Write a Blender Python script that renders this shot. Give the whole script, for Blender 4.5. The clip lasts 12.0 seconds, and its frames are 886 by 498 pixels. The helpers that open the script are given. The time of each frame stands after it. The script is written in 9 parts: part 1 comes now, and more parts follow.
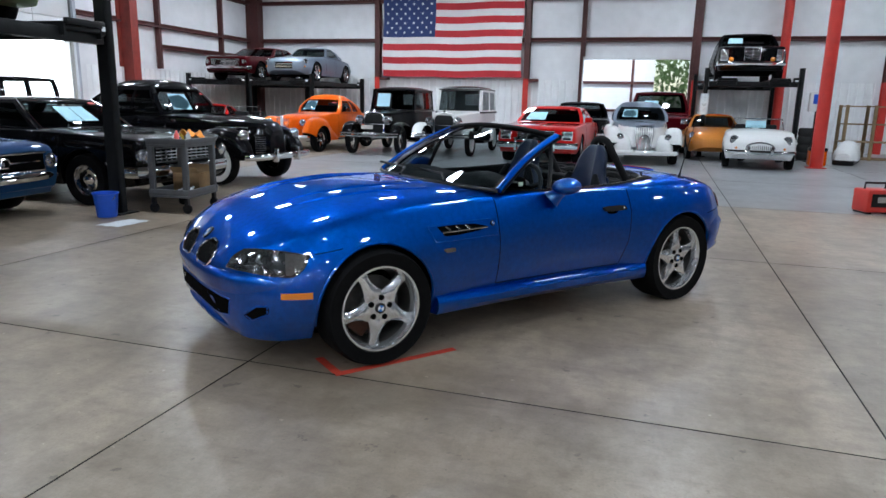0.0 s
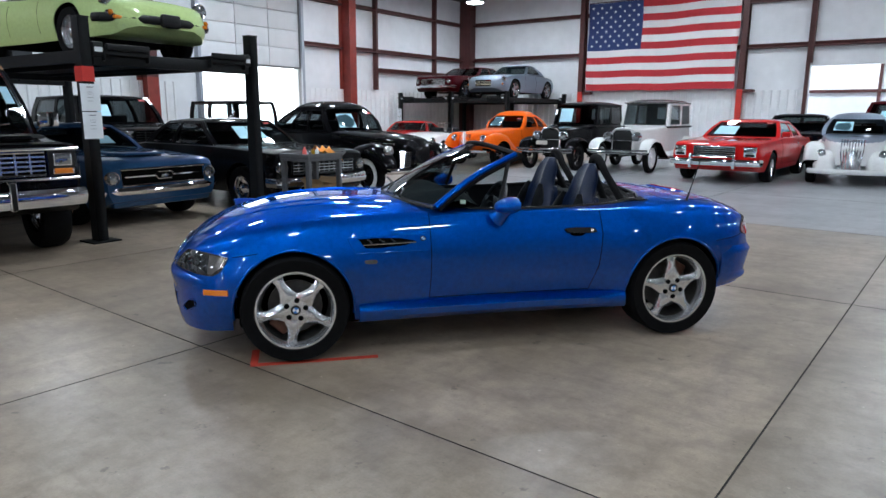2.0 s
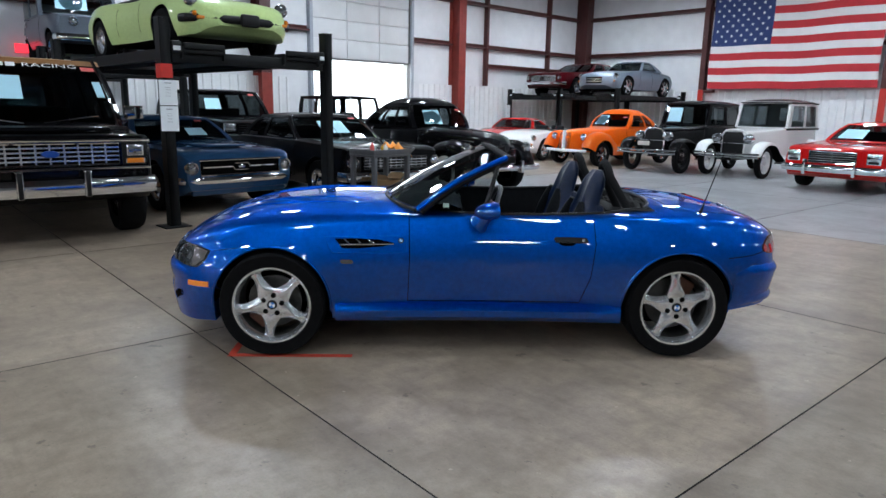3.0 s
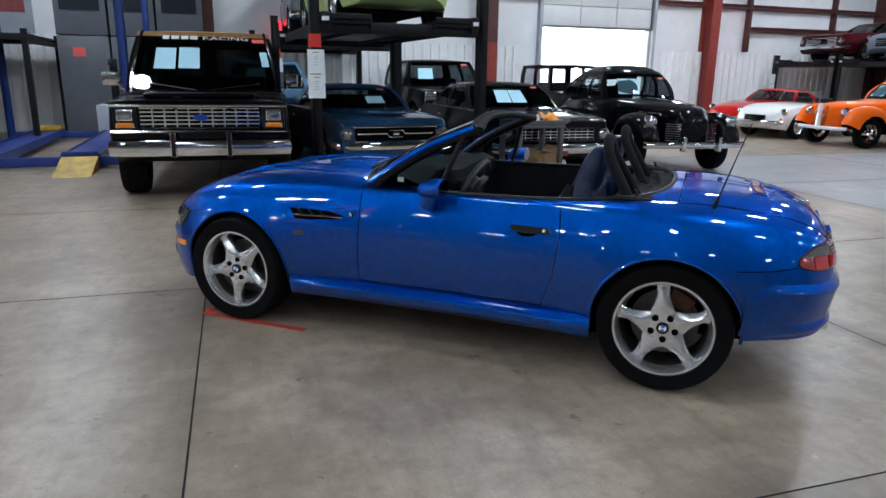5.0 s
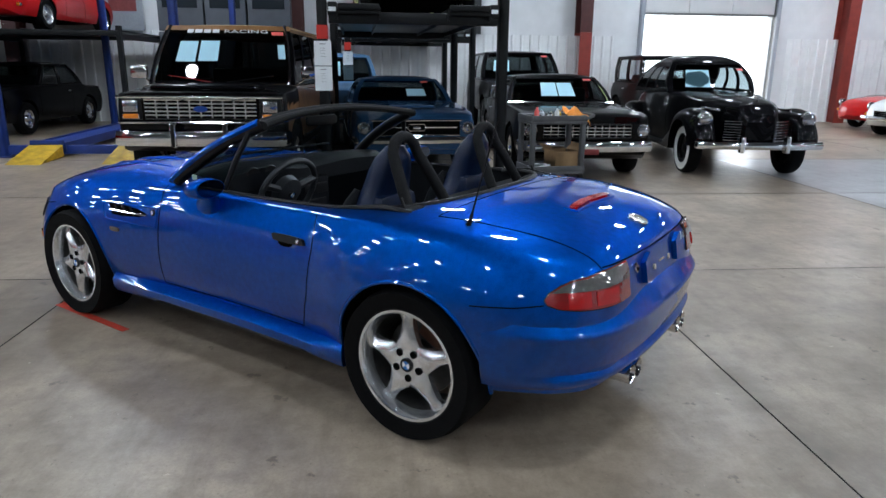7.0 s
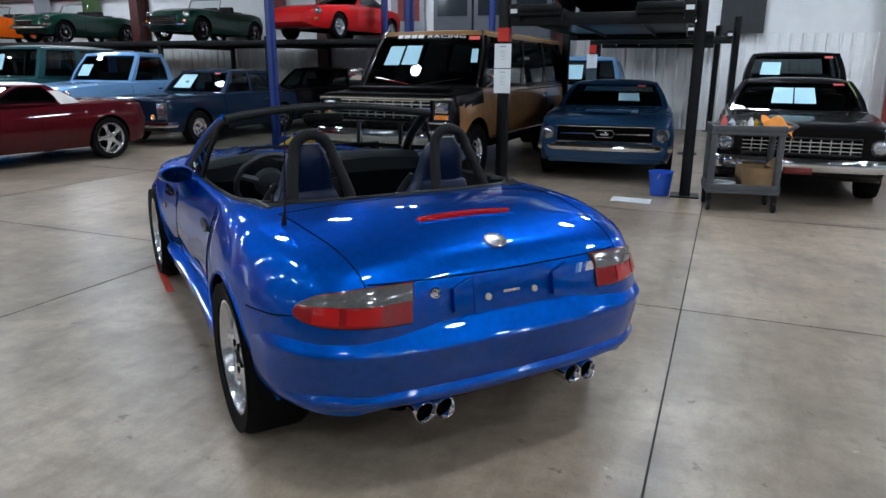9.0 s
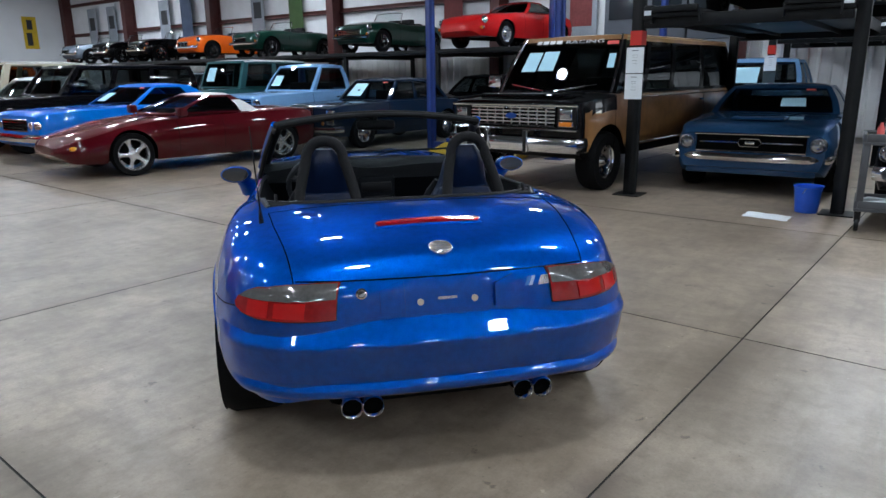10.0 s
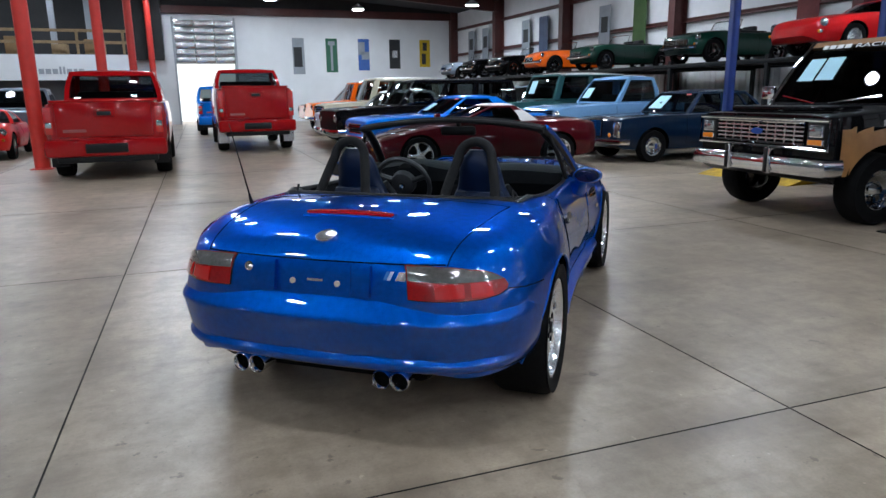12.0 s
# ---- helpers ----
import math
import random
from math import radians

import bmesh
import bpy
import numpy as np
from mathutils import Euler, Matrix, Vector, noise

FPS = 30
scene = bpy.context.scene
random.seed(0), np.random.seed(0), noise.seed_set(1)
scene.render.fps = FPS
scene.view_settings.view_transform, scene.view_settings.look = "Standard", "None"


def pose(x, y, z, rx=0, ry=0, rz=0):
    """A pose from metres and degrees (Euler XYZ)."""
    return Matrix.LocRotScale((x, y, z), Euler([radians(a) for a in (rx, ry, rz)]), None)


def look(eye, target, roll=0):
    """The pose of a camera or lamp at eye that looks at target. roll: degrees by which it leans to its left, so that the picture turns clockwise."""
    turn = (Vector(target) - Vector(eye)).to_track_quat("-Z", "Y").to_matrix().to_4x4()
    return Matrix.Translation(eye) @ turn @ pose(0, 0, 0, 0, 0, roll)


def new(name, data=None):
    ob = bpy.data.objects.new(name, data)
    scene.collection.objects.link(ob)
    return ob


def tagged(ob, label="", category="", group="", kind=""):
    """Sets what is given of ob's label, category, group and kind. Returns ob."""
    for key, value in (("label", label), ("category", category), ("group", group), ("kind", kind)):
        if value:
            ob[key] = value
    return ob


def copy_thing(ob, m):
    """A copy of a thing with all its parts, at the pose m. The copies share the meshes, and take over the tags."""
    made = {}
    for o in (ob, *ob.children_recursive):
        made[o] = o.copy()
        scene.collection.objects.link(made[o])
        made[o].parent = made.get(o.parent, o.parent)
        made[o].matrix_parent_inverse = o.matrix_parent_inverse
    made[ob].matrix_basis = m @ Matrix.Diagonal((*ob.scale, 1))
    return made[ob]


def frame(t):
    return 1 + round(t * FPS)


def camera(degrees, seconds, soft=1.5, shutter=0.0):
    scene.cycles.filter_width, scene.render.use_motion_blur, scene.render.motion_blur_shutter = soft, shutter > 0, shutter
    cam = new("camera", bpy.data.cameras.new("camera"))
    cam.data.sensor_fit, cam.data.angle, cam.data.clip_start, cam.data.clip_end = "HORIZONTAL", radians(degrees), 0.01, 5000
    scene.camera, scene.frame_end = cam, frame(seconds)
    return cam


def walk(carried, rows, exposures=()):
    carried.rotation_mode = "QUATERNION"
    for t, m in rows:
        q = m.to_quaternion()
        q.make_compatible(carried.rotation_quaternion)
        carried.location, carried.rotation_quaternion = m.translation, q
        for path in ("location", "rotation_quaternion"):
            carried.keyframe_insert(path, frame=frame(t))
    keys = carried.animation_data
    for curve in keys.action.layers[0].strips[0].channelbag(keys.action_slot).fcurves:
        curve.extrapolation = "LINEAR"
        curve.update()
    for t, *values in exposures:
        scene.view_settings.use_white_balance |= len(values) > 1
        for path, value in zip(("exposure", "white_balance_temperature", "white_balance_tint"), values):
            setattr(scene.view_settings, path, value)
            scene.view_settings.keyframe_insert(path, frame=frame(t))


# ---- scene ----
cam = camera(66.9, 12.0)
PATH = [
    (0, (-0.073, 0.327, 1.393), (-0.607, 2.207, 0.965), 1.2),
    (0.5, (0.324, 0.45, 1.415), (-0.352, 2.285, 0.999), 1.1),
    (1, (0.812, 0.558, 1.437), (-0.012, 2.334, 1.029), 0.8),
    (1.5, (1.221, 0.76, 1.431), (0.225, 2.448, 1.032), 0.6),
    (2, (1.618, 1.005, 1.448), (0.45, 2.579, 1.052), 0.3),
    (2.5, (1.993, 1.274, 1.485), (0.683, 2.732, 1.087), 0.7),
    (3, (2.206, 1.66, 1.491), (0.766, 2.985, 1.078), 1.1),
    (3.2, (2.292, 1.83, 1.483), (0.799, 3.095, 1.068), 1.1),
    (4.8, (2.728, 3.246, 1.484), (0.921, 3.944, 0.988), 0.5),
    (5, (2.756, 3.44, 1.467), (0.925, 4.068, 0.963), 0.8),
    (5.5, (2.777, 3.906, 1.463), (0.904, 4.378, 0.944), 1.2),
    (6, (2.84, 4.368, 1.47), (0.949, 4.765, 0.951), 1.0),
    (6.5, (2.787, 4.819, 1.455), (0.883, 5.139, 0.934), 0.9),
    (6.7, (2.759, 5.002, 1.464), (0.85, 5.287, 0.94), 0.7),
    (8.3, (2.533, 6.479, 1.456), (0.636, 6.122, 0.931), 0.7),
    (8.5, (2.499, 6.68, 1.471), (0.625, 6.221, 0.947), 0.6),
    (9, (2.327, 7.069, 1.448), (0.52, 6.387, 0.928), 0.3),
    (9.5, (2.132, 7.469, 1.442), (0.428, 6.552, 0.935), -0.3),
    (10, (1.929, 7.875, 1.455), (0.392, 6.698, 0.954), -0.7),
    (10.5, (1.625, 8.189, 1.437), (0.288, 6.786, 0.942), -0.6),
    (11, (1.332, 8.565, 1.433), (0.2, 6.989, 0.946), -0.6),
    (11.5, (0.965, 8.836, 1.405), (0.04, 7.126, 0.937), -0.7),
    (12, (0.558, 9.092, 1.398), (-0.149, 7.276, 0.948), -0.8),
]
walk(cam, [(t, look(eye, target, roll)) for t, eye, target, roll in PATH],
     [(0, 0.0), (3, 0.0), (5, -0.10), (6, -0.10), (8.5, 0.02), (10, 0.08), (12, 0.06)])

# ---- light ----
world = bpy.data.worlds.new("world")
scene.world = world
world.use_nodes = True
wn = world.node_tree
sky = wn.nodes.new("ShaderNodeTexSky")
sky.sky_type, sky.sun_disc = "NISHITA", False
sky.sun_elevation, sky.sun_rotation = radians(48), radians(200)
wn.links.new(sky.outputs[0], wn.nodes["Background"].inputs[0])
wn.nodes["Background"].inputs[1].default_value = 0.15
sun = new("sun", bpy.data.lights.new("sun", "SUN"))
sun.data.energy, sun.data.angle, sun.data.color = 4.0, radians(0.6), (1, 0.95, 0.88)
sun.matrix_world = look((-30, 10, 40), (-20, 14, 0))

WEST, NORTH, SOUTH, EAST = -15.76, 25.94, -30.2, 23.5
EAVE, RIDGE, RIDGE_X = 6.1, 7.6, 4.0


def roof_z(x):
    return RIDGE - (RIDGE - EAVE) * abs(x - RIDGE_X) / (RIDGE_X - WEST)


# ---- materials ----
def material(name, rgb, rough=0.5, metal=0.0, coat=0.0, grain=0.0, grain_scale=20, bump=0.0, bump_scale=60, spec=0.5, emit=0.0, alpha=1.0, mottled=None, coat_rough=0.03):
    m = bpy.data.materials.new(name)
    m.use_nodes = True
    nt = m.node_tree
    b = nt.nodes["Principled BSDF"]
    b.inputs["Base Color"].default_value = (*rgb, 1)
    b.inputs["Roughness"].default_value = rough
    b.inputs["Metallic"].default_value = metal
    b.inputs["Coat Weight"].default_value = coat
    b.inputs["Coat Roughness"].default_value = coat_rough
    b.inputs["Specular IOR Level"].default_value = spec
    if emit:
        b.inputs["Emission Color"].default_value = (*rgb, 1)
        b.inputs["Emission Strength"].default_value = emit
    if grain or bump:
        co = nt.nodes.new("ShaderNodeTexCoord")
    if grain:
        n1 = nt.nodes.new("ShaderNodeTexNoise")
        n1.inputs["Scale"].default_value, n1.inputs["Detail"].default_value = grain_scale, 6
        n2 = nt.nodes.new("ShaderNodeTexNoise")
        n2.inputs["Scale"].default_value, n2.inputs["Detail"].default_value = grain_scale / 9, 3
        nt.links.new(co.outputs["Object"], n1.inputs["Vector"])
        nt.links.new(co.outputs["Object"], n2.inputs["Vector"])
        add = nt.nodes.new("ShaderNodeMath")
        add.operation = "ADD"
        nt.links.new(n1.outputs[0], add.inputs[0])
        nt.links.new(n2.outputs[0], add.inputs[1])
        ramp = nt.nodes.new("ShaderNodeMapRange")
        ramp.inputs[1].default_value, ramp.inputs[2].default_value = 0.7, 1.3
        ramp.inputs[3].default_value, ramp.inputs[4].default_value = 0, 1
        nt.links.new(add.outputs[0], ramp.inputs[0])
        mix = nt.nodes.new("ShaderNodeMix")
        mix.data_type = "RGBA"
        lo = mottled or tuple(c * (1 - grain) for c in rgb)
        mix.inputs[6].default_value = (*lo, 1)
        mix.inputs[7].default_value = (*(min(1, c * (1 + grain * 0.5)) for c in rgb), 1)
        nt.links.new(ramp.outputs[0], mix.inputs[0])
        nt.links.new(mix.outputs[2], b.inputs["Base Color"])
    if bump:
        n3 = nt.nodes.new("ShaderNodeTexNoise")
        n3.inputs["Scale"].default_value, n3.inputs["Detail"].default_value = bump_scale, 4
        nt.links.new(co.outputs["Object"], n3.inputs["Vector"])
        bp = nt.nodes.new("ShaderNodeBump")
        bp.inputs["Strength"].default_value, bp.inputs["Distance"].default_value = bump, 0.01
        nt.links.new(n3.outputs[0], bp.inputs["Height"])
        nt.links.new(bp.outputs[0], b.inputs["Normal"])
    return m


def paint(name, rgb, metal=0.0, rough=0.45, flake=0.12, coat=0.75):
    m = material("paint_" + name, rgb, rough=rough, metal=metal, coat=coat, grain=flake, grain_scale=300, spec=0.12)
    top = max(rgb)
    m.node_tree.nodes["Principled BSDF"].inputs["Specular Tint"].default_value = (*(c / top for c in rgb), 1)
    return m


def glass_material(name, tint, rough=0.0):
    m = bpy.data.materials.new(name)
    m.use_nodes = True
    nt = m.node_tree
    out = nt.nodes["Material Output"]
    nt.nodes.remove(nt.nodes["Principled BSDF"])
    tr = nt.nodes.new("ShaderNodeBsdfTransparent")
    tr.inputs[0].default_value = (*tint, 1)
    gl = nt.nodes.new("ShaderNodeBsdfGlossy")
    gl.inputs["Roughness"].default_value = rough
    lw = nt.nodes.new("ShaderNodeLayerWeight")
    pw = nt.nodes.new("ShaderNodeMath")
    pw.operation, pw.inputs[1].default_value = "POWER", 4.5
    fr = nt.nodes.new("ShaderNodeMapRange")
    fr.inputs[3].default_value, fr.inputs[4].default_value = 0.045, 0.95
    nt.links.new(lw.outputs["Facing"], pw.inputs[0])
    nt.links.new(pw.outputs[0], fr.inputs[0])
    mx = nt.nodes.new("ShaderNodeMixShader")
    nt.links.new(fr.outputs[0], mx.inputs[0])
    nt.links.new(tr.outputs[0], mx.inputs[1])
    nt.links.new(gl.outputs[0], mx.inputs[2])
    nt.links.new(mx.outputs[0], out.inputs[0])
    return m


def lamp_material(name, rgb, strength):
    m = bpy.data.materials.new(name)
    m.use_nodes = True
    nt = m.node_tree
    e = nt.nodes.new("ShaderNodeEmission")
    e.inputs[0].default_value, e.inputs[1].default_value = (*rgb, 1), strength
    nt.links.new(e.outputs[0], nt.nodes["Material Output"].inputs[0])
    return m


CHROME = material("chrome", (0.75, 0.76, 0.78), rough=0.08, metal=1.0, grain=0.1, grain_scale=6)
SILVER = material("silver_alloy", (0.62, 0.63, 0.65), rough=0.25, metal=0.9, grain=0.08, grain_scale=30)
RUBBER = material("rubber", (0.0055, 0.0055, 0.006), spec=0.07, rough=0.7, grain=0.3, grain_scale=30, bump=0.15, bump_scale=90)
WHITEWALL = material("whitewall", (0.7, 0.69, 0.66), rough=0.6, grain=0.1)
BLACK = material("black_trim", (0.007, 0.007, 0.008), spec=0.25, rough=0.45, grain=0.3, grain_scale=40)
VINYL = material("dark_interior", (0.014, 0.014, 0.016), spec=0.15, rough=0.6, grain=0.3, grain_scale=25, bump=0.1)
# near-black of wells and undersides; also painted on as shade inside openings
WELL = material("well_and_opening_black", (0.003, 0.003, 0.003), spec=0.02, rough=0.9, grain=0.3)
GLASS = glass_material("window_glass", (0.31, 0.35, 0.36))
CLEAR = glass_material("clear_glass", (0.86, 0.9, 0.9))
LENS = material("lamp_lens", (0.42, 0.44, 0.46), rough=0.1, metal=0.8, coat=1.0, grain=0.25, grain_scale=60)
AMBER = material("amber_lens", (0.75, 0.22, 0.02), rough=0.2, coat=1.0, grain=0.1)
REDLENS = material("red_lens", (0.5, 0.006, 0.006), rough=0.2, coat=1.0, grain=0.1)
PAPER = material("paper", (0.78, 0.82, 0.84), rough=0.7, grain=0.04, grain_scale=8)
PAPER_BLUE = material("pale_blue_paper", (0.45, 0.74, 0.86), rough=0.7, grain=0.05, grain_scale=8)
INK = material("ink", (0.12, 0.13, 0.15), rough=0.7)
DULL_RED = material("dull_red_plate", (0.22, 0.03, 0.03), rough=0.5, grain=0.3, grain_scale=20)
TAG_RED = material("red_tag", (0.7, 0.1, 0.09), rough=0.6)


# ---- mesh helpers ----
from mathutils.bvhtree import BVHTree


def finish(bm, mat, name="mesh", sharp=38):
    bmesh.ops.remove_doubles(bm, verts=bm.verts, dist=0.0002)
    bmesh.ops.recalc_face_normals(bm, faces=bm.faces)
    for e in bm.edges:
        if len(e.link_faces) == 2 and e.calc_face_angle(0) > radians(sharp):
            e.smooth = False
    for f in bm.faces:
        f.smooth = True
    me = bpy.data.meshes.new(name)
    bm.to_mesh(me)
    bm.free()
    for m in (mat if isinstance(mat, (list, tuple)) else [mat]):
        me.materials.append(m)
    return me


def thicken(bm, t):
    """Gives an open sheet the thickness t, inwards, without spikes at its corners."""
    bm.normal_update()
    old, rim = bm.faces[:], [e for e in bm.edges if len(e.link_faces) == 1]
    twin = {v: bm.verts.new(v.co - v.normal * t) for v in bm.verts[:]}
    for f in old:
        bm.faces.new([twin[v] for v in reversed(f.verts)])
    for e in rim:
        a, b = e.verts
        bm.faces.new((a, b, twin[b], twin[a]))
    bmesh.ops.recalc_face_normals(bm, faces=bm.faces)


def part(name, bm, mat, parent, label="", sharp=38):
    me = bm if isinstance(bm, bpy.types.Mesh) else finish(bm, mat, name, sharp)
    ob = new(name, me)
    ob.parent = parent
    if label:
        ob["label"] = label
    return ob


def thing(name, m, label, category, group=""):
    ob = new(name)
    ob.empty_display_size = 0.2
    ob.matrix_world = m
    return tagged(ob, label, category, group)


def solid(name, bm, mat, label, category, group="", kind="", m=None, sharp=38):
    ob = new(name, finish(bm, mat, name, sharp))
    if m is not None:
        ob.matrix_world = m
    return tagged(ob, label, category, group, kind)


def box(bm, x0, x1, y0, y1, z0, z1, bevel=0.0, m=None, mi=0):
    r = bmesh.ops.create_cube(bm, size=1)
    vs = r["verts"]
    bmesh.ops.scale(bm, verts=vs, vec=(x1 - x0, y1 - y0, z1 - z0))
    bmesh.ops.translate(bm, verts=vs, vec=((x0 + x1) / 2, (y0 + y1) / 2, (z0 + z1) / 2))
    if bevel:
        es = list({e for v in vs for e in v.link_edges})
        vs = list({v for f in bmesh.ops.bevel(bm, geom=es, offset=bevel, segments=2, profile=0.5, affect="EDGES")["faces"] for v in f.verts} | {v for v in vs if v.is_valid})
    for f in {f for v in vs for f in v.link_faces}:
        f.material_index = mi
    if m is not None:
        bmesh.ops.transform(bm, matrix=m, verts=vs)
    return bm


def boxes(*rows, bevel=0.0):
    bm = bmesh.new()
    for r in rows:
        box(bm, *r, bevel=bevel)
    return bm


def tube(bm, pts, r, n=8, closed=False, flat=1.0):
    """A round bar along points."""
    pts = [Vector(p) for p in pts]
    rings = []
    for i, p in enumerate(pts):
        a = pts[i - 1] if i or closed else p
        b = pts[(i + 1) % len(pts)] if i + 1 < len(pts) or closed else p
        d = (b - a).normalized()
        u = d.cross(Vector((0, 0, 1)))
        if u.length < 0.05:
            u = d.cross(Vector((0, 1, 0)))
        u.normalize()
        v = d.cross(u)
        rr = r[i] if isinstance(r, (list, tuple)) else r
        rings.append([bm.verts.new(p + u * rr * math.cos(k * math.tau / n) + v * rr * flat * math.sin(k * math.tau / n)) for k in range(n)])
    last = len(rings) if closed else len(rings) - 1
    for i in range(last):
        a, b = rings[i], rings[(i + 1) % len(rings)]
        for k in range(n):
            bm.faces.new((a[k], a[(k + 1) % n], b[(k + 1) % n], b[k]))
    if not closed:
        bm.faces.new(rings[0][::-1])
        bm.faces.new(rings[-1])
    return bm


def lathe(bm, profile, n=32, m=None, mi=0):
    """Turns (radius, y) points about the y axis."""
    rings = []
    made = []
    for r, y in profile:
        if r < 1e-5:
            ring = [bm.verts.new((0, y, 0))]
        else:
            ring = [bm.verts.new((r * math.cos(k * math.tau / n), y, r * math.sin(k * math.tau / n))) for k in range(n)]
        rings.append(ring)
        made += ring
    for a, b in zip(rings, rings[1:]):
        for k in range(n):
            q = [a[k % len(a)], a[(k + 1) % len(a)], b[(k + 1) % len(b)], b[k % len(b)]]
            q = list(dict.fromkeys(q))
            if len(q) > 2:
                f = bm.faces.new(q)
                f.material_index = mi
    if m is not None:
        bmesh.ops.transform(bm, matrix=m, verts=made)
    return bm


def curve_of(pts):
    """A smooth function through (x, value) points, without overshoot."""
    xs = np.array([p[0] for p in pts], float)
    ys = np.array([p[1] for p in pts], float)
    if len(xs) == 1:
        return lambda x: float(ys[0])
    d = np.diff(ys) / np.diff(xs)
    s = np.zeros(len(xs))
    s[0], s[-1] = d[0], d[-1]
    for i in range(1, len(xs) - 1):
        s[i] = 0 if d[i - 1] * d[i] <= 0 else 2 * d[i - 1] * d[i] / (d[i - 1] + d[i])

    def f(x):
        x = min(max(x, xs[0]), xs[-1])
        i = min(max(int(np.searchsorted(xs, x)) - 1, 0), len(xs) - 2)
        h = xs[i + 1] - xs[i]
        t = (x - xs[i]) / h
        return float((2 * t**3 - 3 * t * t + 1) * ys[i] + (t**3 - 2 * t * t + t) * h * s[i] + (3 * t * t - 2 * t**3) * ys[i + 1] + (t**3 - t * t) * h * s[i + 1])

    return f


# ---- cars ----
class Shell:
    """A car's lower body: sections along x (forward), wheel arches left open."""

    def __init__(self, width, bottom, shoulder, top, arches, tuck=0.06, lean=0.05, waist=0.55, box_=0.45, inner=0.62, lip=0.0):
        self.w, self.b, self.s, self.t = (curve_of(c) for c in (width, bottom, shoulder, top))
        self.x0, self.x1 = width[0][0], width[-1][0]
        self.arches, self.tuck, self.lean, self.waist, self.box, self.inner, self.lip = arches, tuck, lean, waist, box_, inner, lip

    def side(self, x, z):
        """The half width of the side at x and height z."""
        w, b, s = self.w(x), self.b(x), self.s(x)
        f = min(max((z - b) / max(s - b, 0.01), 0), 1)
        if f < self.waist:
            return w * (1 - self.tuck * ((self.waist - f) / self.waist) ** 2)
        return w * (1 - self.lean * ((f - self.waist) / (1 - self.waist)) ** 2)

    def deck(self, x, y):
        """The height of the upper surface at x, y."""
        s, t = self.s(x), self.t(x)
        y1 = self.side(x, s)
        c = min(abs(y) / y1, 1) ** (1 / self.box)
        return s + (t - s) * max(0.0, 1 - c * c) ** (self.box / 2)

    def half(self, x, nside=8, ntop=9):
        w, b, s, t = self.w(x), self.b(x), self.s(x), self.t(x)
        low = b
        for ax, az, r in self.arches:
            if abs(x - ax) <= r + 1e-6:
                low = max(low, az + math.sqrt(max(0, r * r - (x - ax) ** 2)))
        low = min(low, s - 0.02)
        yi = self.inner * w
        pts = [(0, b), (yi, b), (yi, low), (self.side(x, low) - 0.012, low)]
        for i in range(nside):
            z = low + (s - low) * i / (nside - 1)
            pts.append((self.side(x, z), z))
        y1 = self.side(x, s)
        for i in range(1, ntop + 1):
            a = math.pi / 2 * i / ntop
            pts.append((max(0.0, y1 * math.cos(a) ** self.box), s + (t - s) * math.sin(a) ** self.box))
        pts[-1] = (0, t)
        return pts

    def mesh(self, nx=44, nside=8, ntop=9):
        xs = {round(self.x0 + (self.x1 - self.x0) * (0.5 - 0.5 * math.cos(math.pi * i / nx)), 4) for i in range(nx + 1)}
        xs |= {round(self.x0 + (self.x1 - self.x0) * i / nx, 4) for i in range(nx + 1)}
        for ax, az, r in self.arches:
            xs = {x for x in xs if not r - 0.02 < abs(x - ax) < r + 0.02}
            xs |= {round(ax + r * math.sin(math.pi * k / 24), 4) for k in range(-12, 13)}
            xs |= {round(ax - r - 0.004, 4), round(ax + r + 0.004, 4)}
        xs = sorted(x for x in xs if self.x0 <= x <= self.x1)
        bm = bmesh.new()
        rings = []
        for x in xs:
            h = self.half(x, nside, ntop)
            ring = [(y, z) for y, z in h] + [(-y, z) for y, z in h[-2:0:-1]]
            rings.append([bm.verts.new((x, y, z)) for y, z in ring])
        n = len(rings[0])
        for a, b in zip(rings, rings[1:]):
            for k in range(n):
                f = bm.faces.new((a[k], a[(k + 1) % n], b[(k + 1) % n], b[k]))
                xm = (a[0].co.x + b[0].co.x) / 2
                if (k < 3 or k >= n - 3) and min(w_[0] - w_[2] for w_ in self.arches) < xm < max(w_[0] + w_[2] for w_ in self.arches):
                    f.material_index = 1
        for ring in (rings[0][::-1], rings[-1]):
            bm.faces.new(ring)
        bmesh.ops.dissolve_degenerate(bm, dist=0.0005, edges=bm.edges)
        return bm


def holed(bm, at, us, vs, holes, thick=0.03, n=1):
    """A panel through at(u, v), cut at us and vs, with the cells in holes left out."""
    vt = {}

    def v_(i, j):
        if (i, j) not in vt:
            vt[i, j] = bm.verts.new(at(us[i], vs[j]))
        return vt[i, j]

    faces = []
    for i in range(len(us) - 1):
        for j in range(len(vs) - 1):
            if (i, j) not in holes:
                faces.append(bm.faces.new((v_(i, j), v_(i + 1, j), v_(i + 1, j + 1), v_(i, j + 1))))
    return faces


